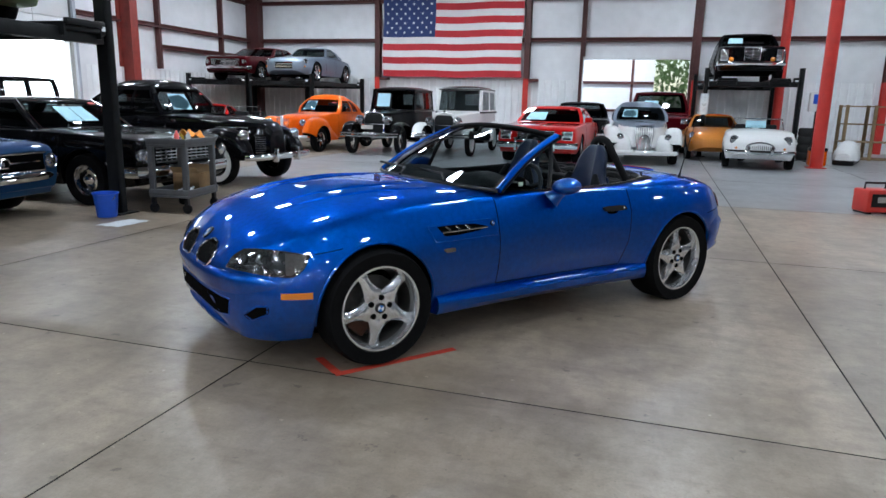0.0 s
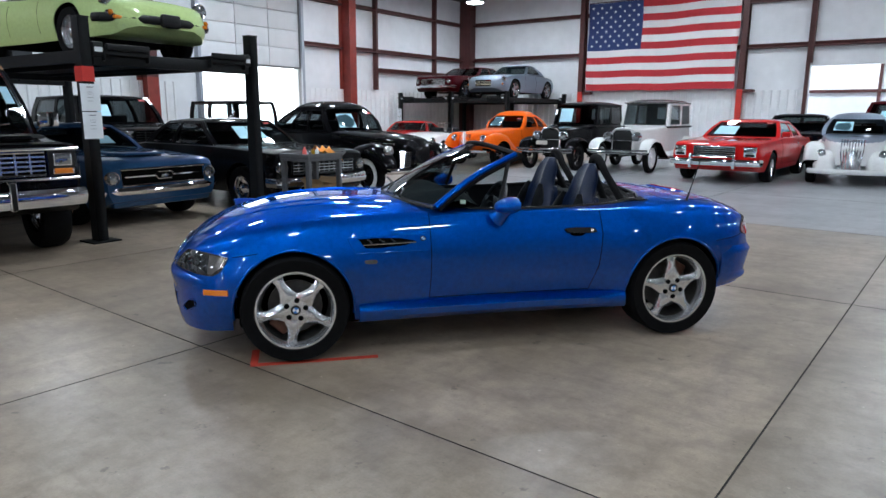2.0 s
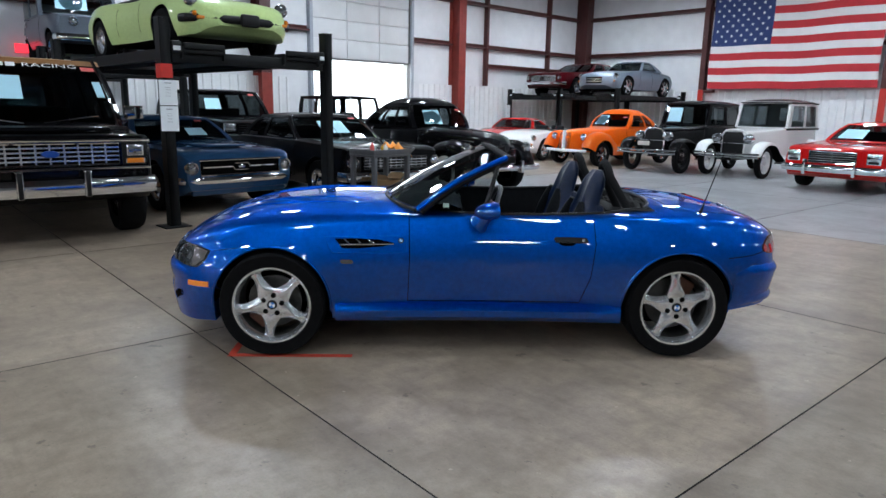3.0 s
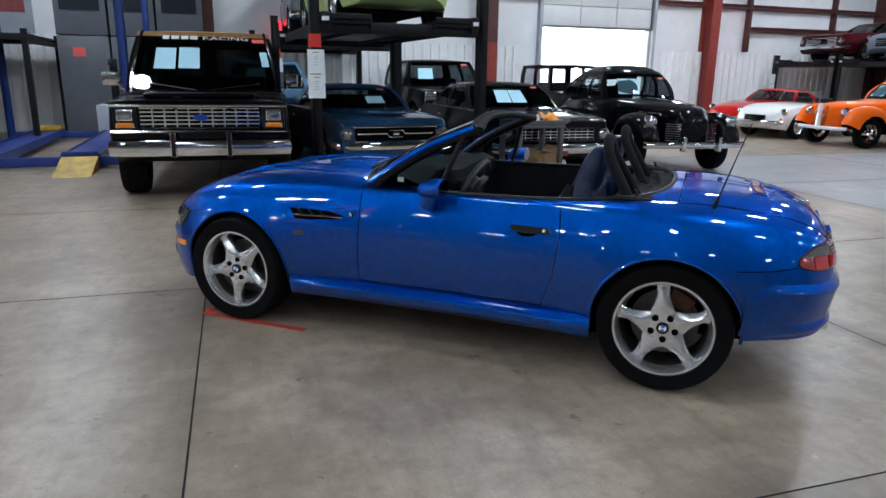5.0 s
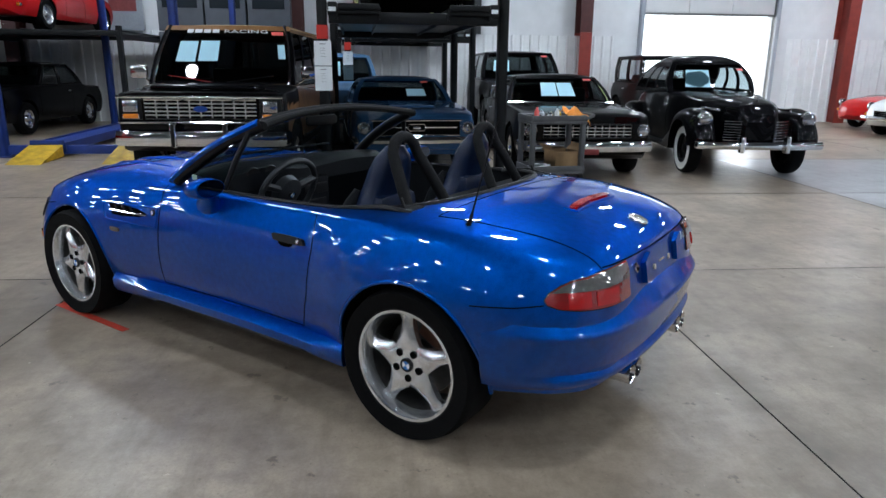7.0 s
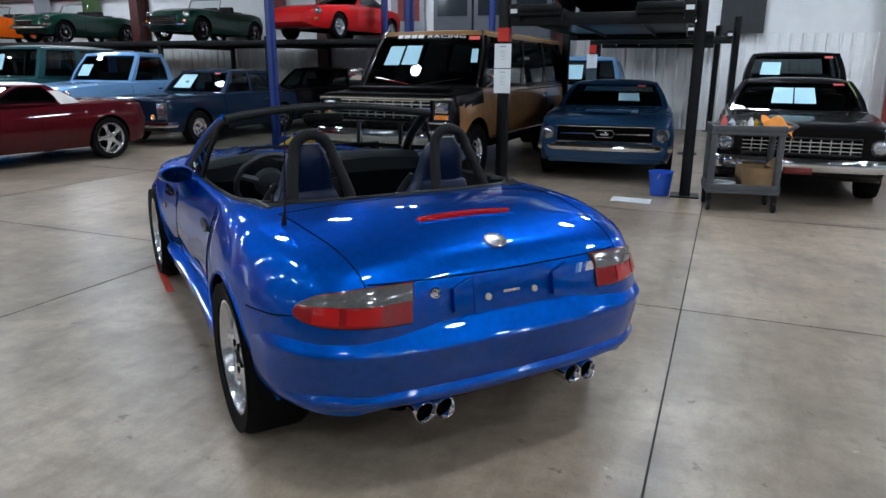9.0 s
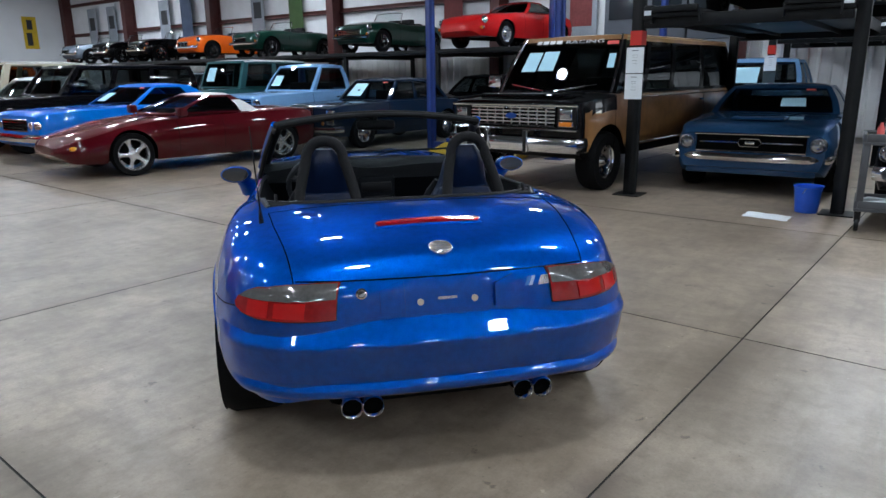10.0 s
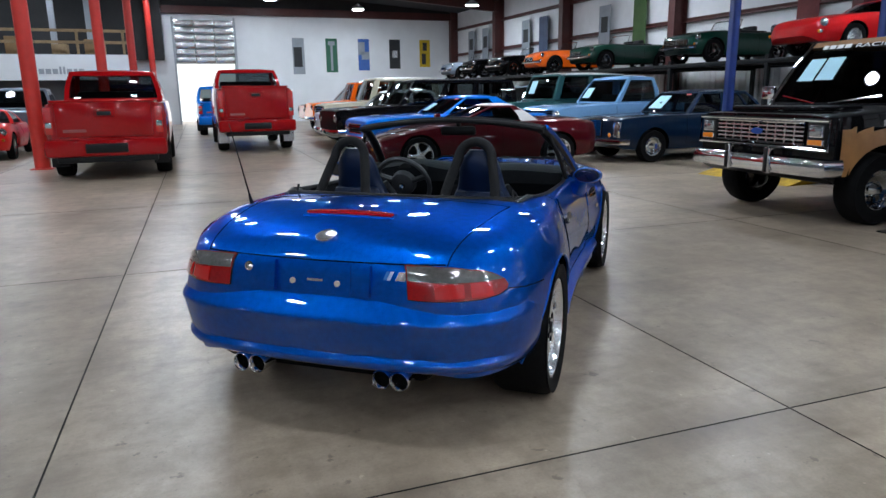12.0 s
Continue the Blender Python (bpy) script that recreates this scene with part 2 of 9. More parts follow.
def pane(at, u0, u1, v0, v1, n=6, push=-0.008):
    bm = bmesh.new()
    g = [[bm.verts.new(at(u0 + (u1 - u0) * i / n, v0 + (v1 - v0) * j / n)) for j in range(n + 1)] for i in range(n + 1)]
    for i in range(n):
        for j in range(n):
            bm.faces.new((g[i][j], g[i + 1][j], g[i + 1][j + 1], g[i][j + 1]))
    bmesh.ops.recalc_face_normals(bm, faces=bm.faces)
    c = sum((v.co for v in bm.verts), Vector()) / len(bm.verts)
    bmesh.ops.translate(bm, verts=bm.verts, vec=Vector((-c.x * 0.004, -c.y * 0.01, 0)))
    return bm


def cabin(car, g, mat, glass=None, roof_mat=None):
    """Pillars, roof and panes. g: base x rear/front, roof x rear/front, belt and roof height, half widths at belt and roof."""
    xb0, xb1, xr0, xr1, zb, zr, wb_, wr = g["base"][0], g["base"][1], g["roof"][0], g["roof"][1], g["z"][0], g["z"][1], g["w"][0], g["w"][1]
    kf, kr, bow = g.get("wrap", 0.07), g.get("wrap_rear", 0.05), g.get("bow", 0.03)
    glass = glass or GLASS

    def lerp(a, b, v):
        return a + (b - a) * v

    def bulge(v):
        return bow * math.sin(math.pi * min(max(v, 0), 1))

    def front(u, v):
        w = lerp(wb_, wr, v) + bulge(v)
        c = 2 * u - 1
        return (lerp(xb1, xr1, v) - kf * c * c + bulge(v) * 0.6, -c * w, lerp(zb, zr, v))

    def rear(u, v):
        w = lerp(wb_, wr, v) + bulge(v)
        c = 2 * u - 1
        return (lerp(xb0, xr0, v) + kr * c * c - bulge(v) * 0.6, c * w, lerp(zb, zr, v))

    def flank(sgn):
        def f(u, v):
            w = lerp(wb_, wr, v) + bulge(v)
            a, b = lerp(xb0, xr0, v) + kr - bulge(v) * 0.6, lerp(xb1, xr1, v) - kf + bulge(v) * 0.6
            return (lerp(a, b, u), sgn * w, lerp(zb, zr, v))
        return f

    bm = bmesh.new()
    v0, v1 = g.get("sill", 0.06), g.get("head", 0.92)
    panes = []
    pf = g.get("front_post", 0.05)
    for at, nm, u0, u1 in ((front, "windshield", pf, 1 - pf), (rear, "rear_window", g.get("rear_u", (0.08, 0.92))[0], g.get("rear_u", (0.08, 0.92))[1])):
        us = sorted({0, u0, u1, 1} | {u0 + (u1 - u0) * k / 6 for k in range(7)})
        a, b = (v0, v1) if nm == "windshield" else g.get("rear_v", (0.12, 0.88))
        vs = sorted({0, a, b, 1} | {a + (b - a) * k / 4 for k in range(5)})
        holes = set()
        if not (nm == "rear_window" and g.get("blind_rear")):
            holes = {(i, j) for i in range(len(us) - 1) for j in range(len(vs) - 1) if us[i] >= u0 - 1e-6 and us[i + 1] <= u1 + 1e-6 and vs[j] >= a - 1e-6 and vs[j + 1] <= b + 1e-6}
            panes.append((nm, at, u0, u1, a, b))
        holed(bm, at, us, vs, holes)
    for sgn in (1, -1):
        at = flank(sgn)
        wins = g.get("side", [(0.1, 0.5), (0.56, 0.93)])
        us = sorted({0, 1} | {u for w_ in wins for u in w_[:2]})
        sv0, sv1 = g.get("side_v", (0.06, 0.9))
        vs = sorted({0, sv0, sv1, 1} | {sv0 + (sv1 - sv0) * k / 4 for k in range(5)})
        holes = set()
        for w_ in wins:
            holes |= {(i, j) for i in range(len(us) - 1) for j in range(len(vs) - 1) if us[i] >= w_[0] - 1e-6 and us[i + 1] <= w_[1] + 1e-6 and vs[j] >= sv0 - 1e-6 and vs[j + 1] <= sv1 + 1e-6}
            panes.append(("side_window", at, w_[0], w_[1], sv0, sv1))
        holed(bm, at, us, vs, holes)
    bmesh.ops.remove_doubles(bm, verts=bm.verts, dist=0.001)
    bmesh.ops.recalc_face_normals(bm, faces=bm.faces)
    thicken(bm, 0.03)
    part("cabin", bm, mat, car)
    # roof
    bm = bmesh.new()
    crown, n, ov = g.get("crown", 0.06), 12, g.get("overhang", 0.0)
    rows = []
    for i in range(n + 1):
        s = i / n
        row = []
        for j in range(n + 1):
            c = 2 * j / n - 1
            x = lerp(xr0 - ov, xr1 + ov, s) + (kr * c * c * (1 - s) - kf * c * c * s)
            e = (1 - abs(2 * s - 1) ** 2.6) ** 0.5 * (1 - abs(c) ** 2.6) ** 0.5
            row.append(bm.verts.new((x, c * (wr + 0.012), zr - 0.012 + crown * e)))
        rows.append(row)
    for i in range(n):
        for j in range(n):
            bm.faces.new((rows[i][j], rows[i + 1][j], rows[i + 1][j + 1], rows[i][j + 1]))
    bmesh.ops.recalc_face_normals(bm, faces=bm.faces)
    thicken(bm, 0.03)
    part("roof", bm, roof_mat or mat, car)
    for nm, at, u0, u1, a, b in panes:
        part(nm, pane(at, u0, u1, a, b), glass, car)
    return front, rear, flank


def wheel_meshes(r, rim, width, style, rim_mat=None, white=False):
    """Meshes of a tyre and a rim, the outer side at +y."""
    h = width / 2
    bm = bmesh.new()
    lathe(bm, [(rim, -h * 0.8), (rim + 0.01, -h), (r * 0.93, -h * 1.02), (r * 0.985, -h * 0.8), (r, -h * 0.4), (r, h * 0.4), (r * 0.985, h * 0.8), (r * 0.93, h * 1.02), (r * 0.86 + rim * 0.14, h * 1.06), (rim + 0.01, h), (rim, h * 0.8)], 40)
    if white:
        lathe(bm, [(rim + 0.012, h * 1.0), (rim + 0.02, h * 1.09), (rim + (r - rim) * 0.62, h * 1.12), (rim + (r - rim) * 0.68, h * 1.03)], 40, mi=1)
    tyre = finish(bm, [RUBBER, WHITEWALL], "tyre")
    bm = bmesh.new()
    d = h * 0.9
    lathe(bm, [(rim, -h * 0.9), (rim * 0.93, -h * 0.8), (rim * 0.9, 0), (rim * 0.93, d * 0.75), (rim * 1.0, d), (rim * 1.02, d), (rim * 1.0, d * 0.7)], 40)
    if style == "disc":
        lathe(bm, [(rim * 0.92, d * 0.3), (rim * 0.7, d * 0.62), (rim * 0.42, d * 0.5), (rim * 0.3, d * 0.75), (rim * 0.2, d * 0.95), (0, d)], 32)
    elif style == "wire":
        lathe(bm, [(rim * 0.22, 0), (rim * 0.2, d * 0.9), (0.0, d)], 16)
        for k in range(20):
            a, b = k * math.tau / 20, (k + 0.8) * math.tau / 20
            tube(bm, [(rim * 0.2 * math.cos(a), d * (0.7 if k % 2 else 0.2), rim * 0.2 * math.sin(a)), (rim * 0.92 * math.cos(b), d * 0.3, rim * 0.92 * math.sin(b))], 0.004, 4)
    else:
        spokes = 5 if style == "five" else 8
        lathe(bm, [(rim * 0.34, d * 0.3), (rim * 0.3, d * 0.8), (rim * 0.14, d * 0.88), (0, d * 0.9)], 24)
        for k in range(spokes):
            m = Matrix.Rotation(k * math.tau / spokes, 4, "Y")
            x1 = rim * 0.95
            wv = rim * (0.15 if style == "five" else 0.1)
            prof = [(rim * 0.2, wv * 1.3, d * 0.74), (rim * 0.5, wv * 0.75, d * 0.66), (rim * 0.75, wv * 0.85, d * 0.6), (x1, wv * 1.5, d * 0.6)]
            rings = []
            for x, hw, y in prof:
                rings.append([bm.verts.new(m @ Vector(p)) for p in ((x, y, -hw), (x, y + 0.012, 0), (x, y, hw), (x, y - 0.035, hw * 0.8), (x, y - 0.035, -hw * 0.8))])
            for a, b in zip(rings, rings[1:]):
                for q in range(5):
                    bm.faces.new((a[q], a[(q + 1) % 5], b[(q + 1) % 5], b[q]))
        lathe(bm, [(rim * 0.75, -h * 0.4), (rim * 0.72, -h * 0.3), (0.05, -h * 0.3)], 24, mi=1)
    rimm = finish(bm, [rim_mat or CHROME, WELL], "wheel")
    return rimm, tyre


def put_wheels(car, spots, meshes, names=("wheel", "tyre")):
    for x, y, z in spots:
        w = part("wheel", meshes[0], None, car)
        w.matrix_local = pose(x, y, z, 0, 0, 0) if y > 0 else pose(x, y, z, 0, 0, 180)
        part("tyre", meshes[1], None, w)


def headlamp(car, x, y, z, r, ring=None, lens=None, depth=0.05, square=0.0, name="headlight"):
    bm = bmesh.new()
    face = Matrix.Translation((x, y, z)) @ Matrix.Rotation(radians(-90), 4, "Z")
    if square:
        box(bm, x - depth, x + 0.012, y - r, y + r, z - square, z + square, bevel=0.01)
        l = part(name, bm, ring or CHROME, car)
        bm = bmesh.new()
        box(bm, x, x + 0.022, y - r * 0.86, y + r * 0.86, z - square * 0.82, z + square * 0.82, bevel=0.008)
        part("lens", bm, lens or LENS, l)
        return l
    lathe(bm, [(r * 0.9, -depth), (r * 1.08, -depth), (r * 1.1, 0.0), (r * 1.0, 0.014), (r * 0.9, 0.008), (r * 0.88, -0.01)], 28, face)
    l = part(name, bm, ring or CHROME, car)
    bm = bmesh.new()
    lathe(bm, [(r * 0.9, 0.0), (r * 0.7, 0.02), (r * 0.4, 0.032), (0, 0.036)], 24, face)
    part("lens", bm, lens or LENS, l)
    return l


def bumper(car, x, hw, z, h, depth=0.08, bow=0.1, wrap=0.25, back=1, mat=None, name="bumper", overriders=()):
    """A bar across the car at x, bowed, its ends turned back. back: 1 at the front, -1 at the rear."""
    bm = bmesh.new()
    n = 14
    path = [(x - back * (bow + wrap), -hw)] + [(x - back * bow * (2 * i / n - 1) ** 2 * 1.0 - back * 0.03 * abs(2 * i / n - 1) ** 8, (2 * i / n - 1) * (hw - 0.02)) for i in range(n + 1)] + [(x - back * (bow + wrap), hw)]
    rings = []
    for i, (px, py) in enumerate(path):
        d = Vector((path[min(i + 1, len(path) - 1)][0] - path[max(i - 1, 0)][0], path[min(i + 1, len(path) - 1)][1] - path[max(i - 1, 0)][1], 0)).normalized()
        out = Vector((d.y, -d.x, 0)) * back
        sec = [(-depth, -h / 2), (-0.01, -h / 2), (0, -h * 0.36), (0.012, 0), (0, h * 0.36), (-0.01, h / 2), (-depth, h / 2)]
        rings.append([bm.verts.new(Vector((px, py, z)) + out * a + Vector((0, 0, b))) for a, b in sec])
    for a, b in zip(rings, rings[1:]):
        for k in range(7):
            bm.faces.new((a[k], a[(k + 1) % 7], b[(k + 1) % 7], b[k]))
    bm.faces.new(rings[0])
    bm.faces.new(rings[-1][::-1])
    bp = part(name, bm, mat or CHROME, car)
    for oy in overriders:
        bm = bmesh.new()
        box(bm, x - 0.06, x + 0.05, oy - 0.03, oy + 0.03, z - h * 0.9, z + h * 1.3, bevel=0.015)
        part("overrider", bm, mat or CHROME, bp)
    return bp


def grille(car, x, hw, z0, z1, bars_h=4, bars_v=0, frame_mat=None, back_mat=None, bar_mat=None, thick=0.012, rim=0.025, top_hw=None):
    th = top_hw or hw
    bm = bmesh.new()
    box(bm, x - 0.06, x - 0.006, -min(hw, th), min(hw, th), z0, z1)
    g = part("grille", bm, back_mat or WELL, car)
    bm = bmesh.new()
    tube(bm, [(x, -hw, z0), (x, hw, z0), (x, th, z1), (x, -th, z1)], rim * 0.5, 6, closed=True)
    part("grille_frame", bm, frame_mat or CHROME, g)
    for i in range(bars_h):
        f = (i + 1) / (bars_h + 1)
        w_ = hw + (th - hw) * f
        bm = bmesh.new()
        box(bm, x - 0.02, x + 0.004, -w_, w_, z0 + (z1 - z0) * f - thick / 2, z0 + (z1 - z0) * f + thick / 2)
        part("grille_bar", bm, bar_mat or CHROME, g)
    for i in range(bars_v):
        y = -hw + 2 * hw * (i + 1) / (bars_v + 1)
        bm = bmesh.new()
        box(bm, x - 0.022, x + 0.001, y - thick / 2, y + thick / 2, z0, z1)
        part("grille_bar", bm, bar_mat or CHROME, g)
    return g


def seams(car, sh, lines, mat=None, r=0.0035):
    """Panel gaps drawn on both sides of a shell through (x, z) points."""
    for sgn in (1, -1):
        bm = bmesh.new()
        for ln in lines:
            pts = []
            for (xa, za), (xb, zb) in zip(ln, ln[1:]):
                for k in range(8):
                    x, z = xa + (xb - xa) * k / 8, za + (zb - za) * k / 8
                    pts.append((x, sgn * (sh.side(x, z) - 0.0005), z))
            x, z = ln[-1]
            pts.append((x, sgn * (sh.side(x, z) - 0.0005), z))
            tube(bm, pts, r, 5)
        part("door_gap", bm, mat or WELL, car)


def sheet(parent, at, u, v, w, h, tilt=0, mat=None, name="price_sheet", off=0.012):
    """A paper inside a window pane that runs through at(u, v); w and h in u and v."""
    bm = bmesh.new()
    a, b, c, d = (Vector(at(u + p * w / 2 - q * tilt, v + q * h / 2 + p * tilt)) for p, q in ((-1, -1), (1, -1), (1, 1), (-1, 1)))
    nrm = (b - a).cross(d - a).normalized()
    if nrm.x < 0:
        nrm = -nrm
    vs = [bm.verts.new(p + nrm * off) for p in (a, b, c, d)] + [bm.verts.new(p + nrm * (off - 0.002)) for p in (a, b, c, d)]
    for q in ((0, 1, 2, 3), (4, 7, 6, 5), (0, 4, 5, 1), (1, 5, 6, 2), (2, 6, 7, 3), (3, 7, 4, 0)):
        bm.faces.new([vs[i] for i in q])
    return part(name, bm, mat or PAPER_BLUE, parent, "pale printed price sheet behind the glass")


def insides(car, xf, xr, hw, z, mat=None, bench=False):
    """Seats, a dashboard and a steering wheel, seen through the panes."""
    mat = mat or VINYL
    for x in ([xf] if xr is None else [xf, xr]):
        for y in ([0] if bench else [hw * 0.5, -hw * 0.5]):
            w = hw * (0.92 if bench else 0.42)
            bm = bmesh.new()
            box(bm, x - 0.12, x + 0.06, y - w, y + w, z - 0.25, z + 0.18, bevel=0.05, m=None)
            part("seat", bm, mat, car)


def mirror(car, x, y, z, mat, s=1.0):
    bm = bmesh.new()
    box(bm, x - 0.05 * s, x + 0.05 * s, y - 0.09 * s, y + 0.09 * s, z - 0.06 * s, z + 0.06 * s, bevel=0.025 * s)
    tube(bm, [(x, y, z), (x, y * 0.9, z - 0.08 * s)], 0.012, 6)
    part("mirror", bm, mat, car)


def handle(car, x, y, z, mat=None, w=0.12):
    bm = bmesh.new()
    box(bm, x - w / 2, x + w / 2, y - 0.016, y + 0.016, z - 0.014, z + 0.014, bevel=0.006)
    part("door_handle", bm, mat or CHROME, car)
# ---- structure ----
def concrete(name, base, light, dark, rough=0.40):
    """Polished slab: cloudy patches, pale wear, dark specks and scuffs, all at world scale."""
    m = bpy.data.materials.new(name)
    m.use_nodes = True
    nt = m.node_tree
    b = nt.nodes["Principled BSDF"]
    geo = nt.nodes.new("ShaderNodeNewGeometry")
    info = nt.nodes.new("ShaderNodeObjectInfo")

    def noise_(scale, detail, lo, hi, rough_=0.6, stretch=None):
        n = nt.nodes.new("ShaderNodeTexNoise")
        n.inputs["Scale"].default_value, n.inputs["Detail"].default_value, n.inputs["Roughness"].default_value = scale, detail, rough_
        place = geo.outputs["Position"]
        if stretch:
            mp = nt.nodes.new("ShaderNodeMapping")
            mp.inputs["Rotation"].default_value, mp.inputs["Scale"].default_value = (0, 0, 0.7), stretch
            nt.links.new(place, mp.inputs[0])
            place = mp.outputs[0]
        nt.links.new(place, n.inputs["Vector"])
        r = nt.nodes.new("ShaderNodeMapRange")
        r.inputs[1].default_value, r.inputs[2].default_value = lo, hi
        nt.links.new(n.outputs[0], r.inputs[0])
        return r.outputs[0]

    def mix(fac, a, c, scale=1.0):
        k = nt.nodes.new("ShaderNodeMix")
        k.data_type = "RGBA"
        if scale != 1.0:
            mm = nt.nodes.new("ShaderNodeMath")
            mm.operation = "MULTIPLY"
            mm.inputs[1].default_value = scale
            nt.links.new(fac, mm.inputs[0])
            fac = mm.outputs[0]
        nt.links.new(fac, k.inputs[0])
        for sock, v in ((6, a), (7, c)):
            if isinstance(v, tuple):
                k.inputs[sock].default_value = (*v, 1)
            else:
                nt.links.new(v, k.inputs[sock])
        return k.outputs[2]

    col = mix(noise_(0.32, 5, 0.34, 0.66, 0.5), base, light)
    col = mix(noise_(1.3, 6, 0.36, 0.70, 0.6), col, light, 0.5)
    col = mix(noise_(0.8, 8, 0.42, 0.74, 0.66), col, dark, 0.80)
    col = mix(noise_(4.5, 7, 0.44, 0.80, 0.68), col, dark, 0.55)
    col = mix(noise_(2.6, 7, 0.50, 0.78, 0.68), col, light, 0.45)
    col = mix(noise_(11, 5, 0.46, 0.82, 0.65), col, dark, 0.45)
    col = mix(noise_(1.3, 6, 0.52, 0.95, 0.65, (1, 6, 1)), col, dark, 0.75)
    col = mix(noise_(1.1, 6, 0.52, 0.95, 0.65, (5, 1, 1)), col, dark, 0.6)
    col = mix(noise_(31, 3, 0.64, 0.76, 0.6), col, dark, 0.6)
    col = mix(noise_(75, 3, 0.42, 0.75), col, tuple(c * 0.6 for c in base), 0.3)
    col = mix(noise_(6.5, 4, 0.655, 0.70, 0.62), col, tuple(c * 0.45 for c in dark), 0.55)
    col = mix(noise_(19, 2, 0.74, 0.77, 0.5), col, tuple(c * 1.25 for c in light), 0.5)
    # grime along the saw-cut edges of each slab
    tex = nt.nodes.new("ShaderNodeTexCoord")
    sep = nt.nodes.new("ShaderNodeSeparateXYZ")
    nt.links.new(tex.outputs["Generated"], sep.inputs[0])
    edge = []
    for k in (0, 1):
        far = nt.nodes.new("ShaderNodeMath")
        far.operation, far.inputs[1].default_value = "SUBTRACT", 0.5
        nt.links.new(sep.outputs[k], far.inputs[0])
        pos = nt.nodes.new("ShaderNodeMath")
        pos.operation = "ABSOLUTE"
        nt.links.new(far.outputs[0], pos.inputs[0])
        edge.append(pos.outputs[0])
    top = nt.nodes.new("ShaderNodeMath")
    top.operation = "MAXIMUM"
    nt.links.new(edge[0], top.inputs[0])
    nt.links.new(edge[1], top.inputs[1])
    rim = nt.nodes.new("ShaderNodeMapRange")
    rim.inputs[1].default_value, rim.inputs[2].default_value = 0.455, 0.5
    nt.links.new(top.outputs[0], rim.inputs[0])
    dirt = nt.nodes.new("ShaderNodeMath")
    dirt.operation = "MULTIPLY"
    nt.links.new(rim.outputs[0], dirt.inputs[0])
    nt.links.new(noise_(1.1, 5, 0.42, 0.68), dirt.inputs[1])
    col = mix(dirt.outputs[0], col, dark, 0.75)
    tone = nt.nodes.new("ShaderNodeMapRange")
    tone.inputs[3].default_value, tone.inputs[4].default_value = 0.92, 1.12
    nt.links.new(info.outputs["Random"], tone.inputs[0])
    hs = nt.nodes.new("ShaderNodeHueSaturation")
    nt.links.new(tone.outputs[0], hs.inputs["Value"])
    nt.links.new(col, hs.inputs["Color"])
    nt.links.new(hs.outputs[0], b.inputs["Base Color"])
    rr = nt.nodes.new("ShaderNodeMapRange")
    rr.inputs[3].default_value, rr.inputs[4].default_value = rough - 0.025, rough + 0.035
    nt.links.new(noise_(0.9, 2, 0.3, 0.7, 0.4), rr.inputs[0])
    nt.links.new(rr.outputs[0], b.inputs["Roughness"])
    b.inputs["Specular IOR Level"].default_value = 0.6
    bp = nt.nodes.new("ShaderNodeBump")
    bp.inputs["Strength"].default_value, bp.inputs["Distance"].default_value = 0.06, 0.01
    nt.links.new(noise_(14, 6, 0.3, 0.7), bp.inputs["Height"])
    return m


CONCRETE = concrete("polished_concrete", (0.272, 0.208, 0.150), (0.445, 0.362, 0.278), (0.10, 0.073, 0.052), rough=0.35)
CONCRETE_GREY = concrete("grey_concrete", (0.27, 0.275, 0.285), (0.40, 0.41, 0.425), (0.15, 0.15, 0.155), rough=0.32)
JOINT = material("joint_filler", (0.035, 0.033, 0.03), rough=0.85, grain=0.3)
LINER = material("white_insulation", (0.79, 0.80, 0.82), rough=0.5, grain=0.09, grain_scale=2.5, bump=0.25, bump_scale=2.2)
RIBBED = material("white_ribbed_steel", (0.84, 0.85, 0.86), rough=0.42, grain=0.08, grain_scale=5)
STEEL_RED = material("red_oxide_steel", (0.075, 0.017, 0.015), rough=0.5, grain=0.25, grain_scale=8)
PAINT_RED = material("red_column_paint", (0.60, 0.035, 0.025), rough=0.38, grain=0.15, grain_scale=6)
PRIMER_RED = material("primer_red_steel", (0.25, 0.032, 0.022), rough=0.5, grain=0.25, grain_scale=6)
WHITE_WALL = material("white_wall_paint", (0.80, 0.82, 0.85), rough=0.6, grain=0.07, grain_scale=1.5, bump=0.1, bump_scale=8)
DARK_CEILING = material("dark_ceiling", (0.035, 0.035, 0.04), rough=0.8, grain=0.2, grain_scale=2)
LAMP = lamp_material("lamp_glow", (0.87, 0.985, 1.11), 119.0)
LIFT_BLACK = material("black_lift_steel", (0.010, 0.011, 0.012), spec=0.2, rough=0.4, grain=0.3, grain_scale=12)
LIFT_BLUE = material("blue_lift_paint", (0.012, 0.04, 0.22), rough=0.4, grain=0.2, grain_scale=8)
YELLOW = material("worn_yellow_paint", (0.52, 0.32, 0.012), rough=0.5, grain=0.6, grain_scale=9)
GREY_PANEL = material("grey_painted_panel", (0.36, 0.39, 0.44), rough=0.5, grain=0.1, grain_scale=4)

floor = solid("floor", boxes((WEST - 0.3, EAST + 0.3, SOUTH - 0.3, NORTH + 0.3, -0.3, -0.008)), JOINT, "polished brown concrete slabs with dark joints and stains", "floor", kind="structure")


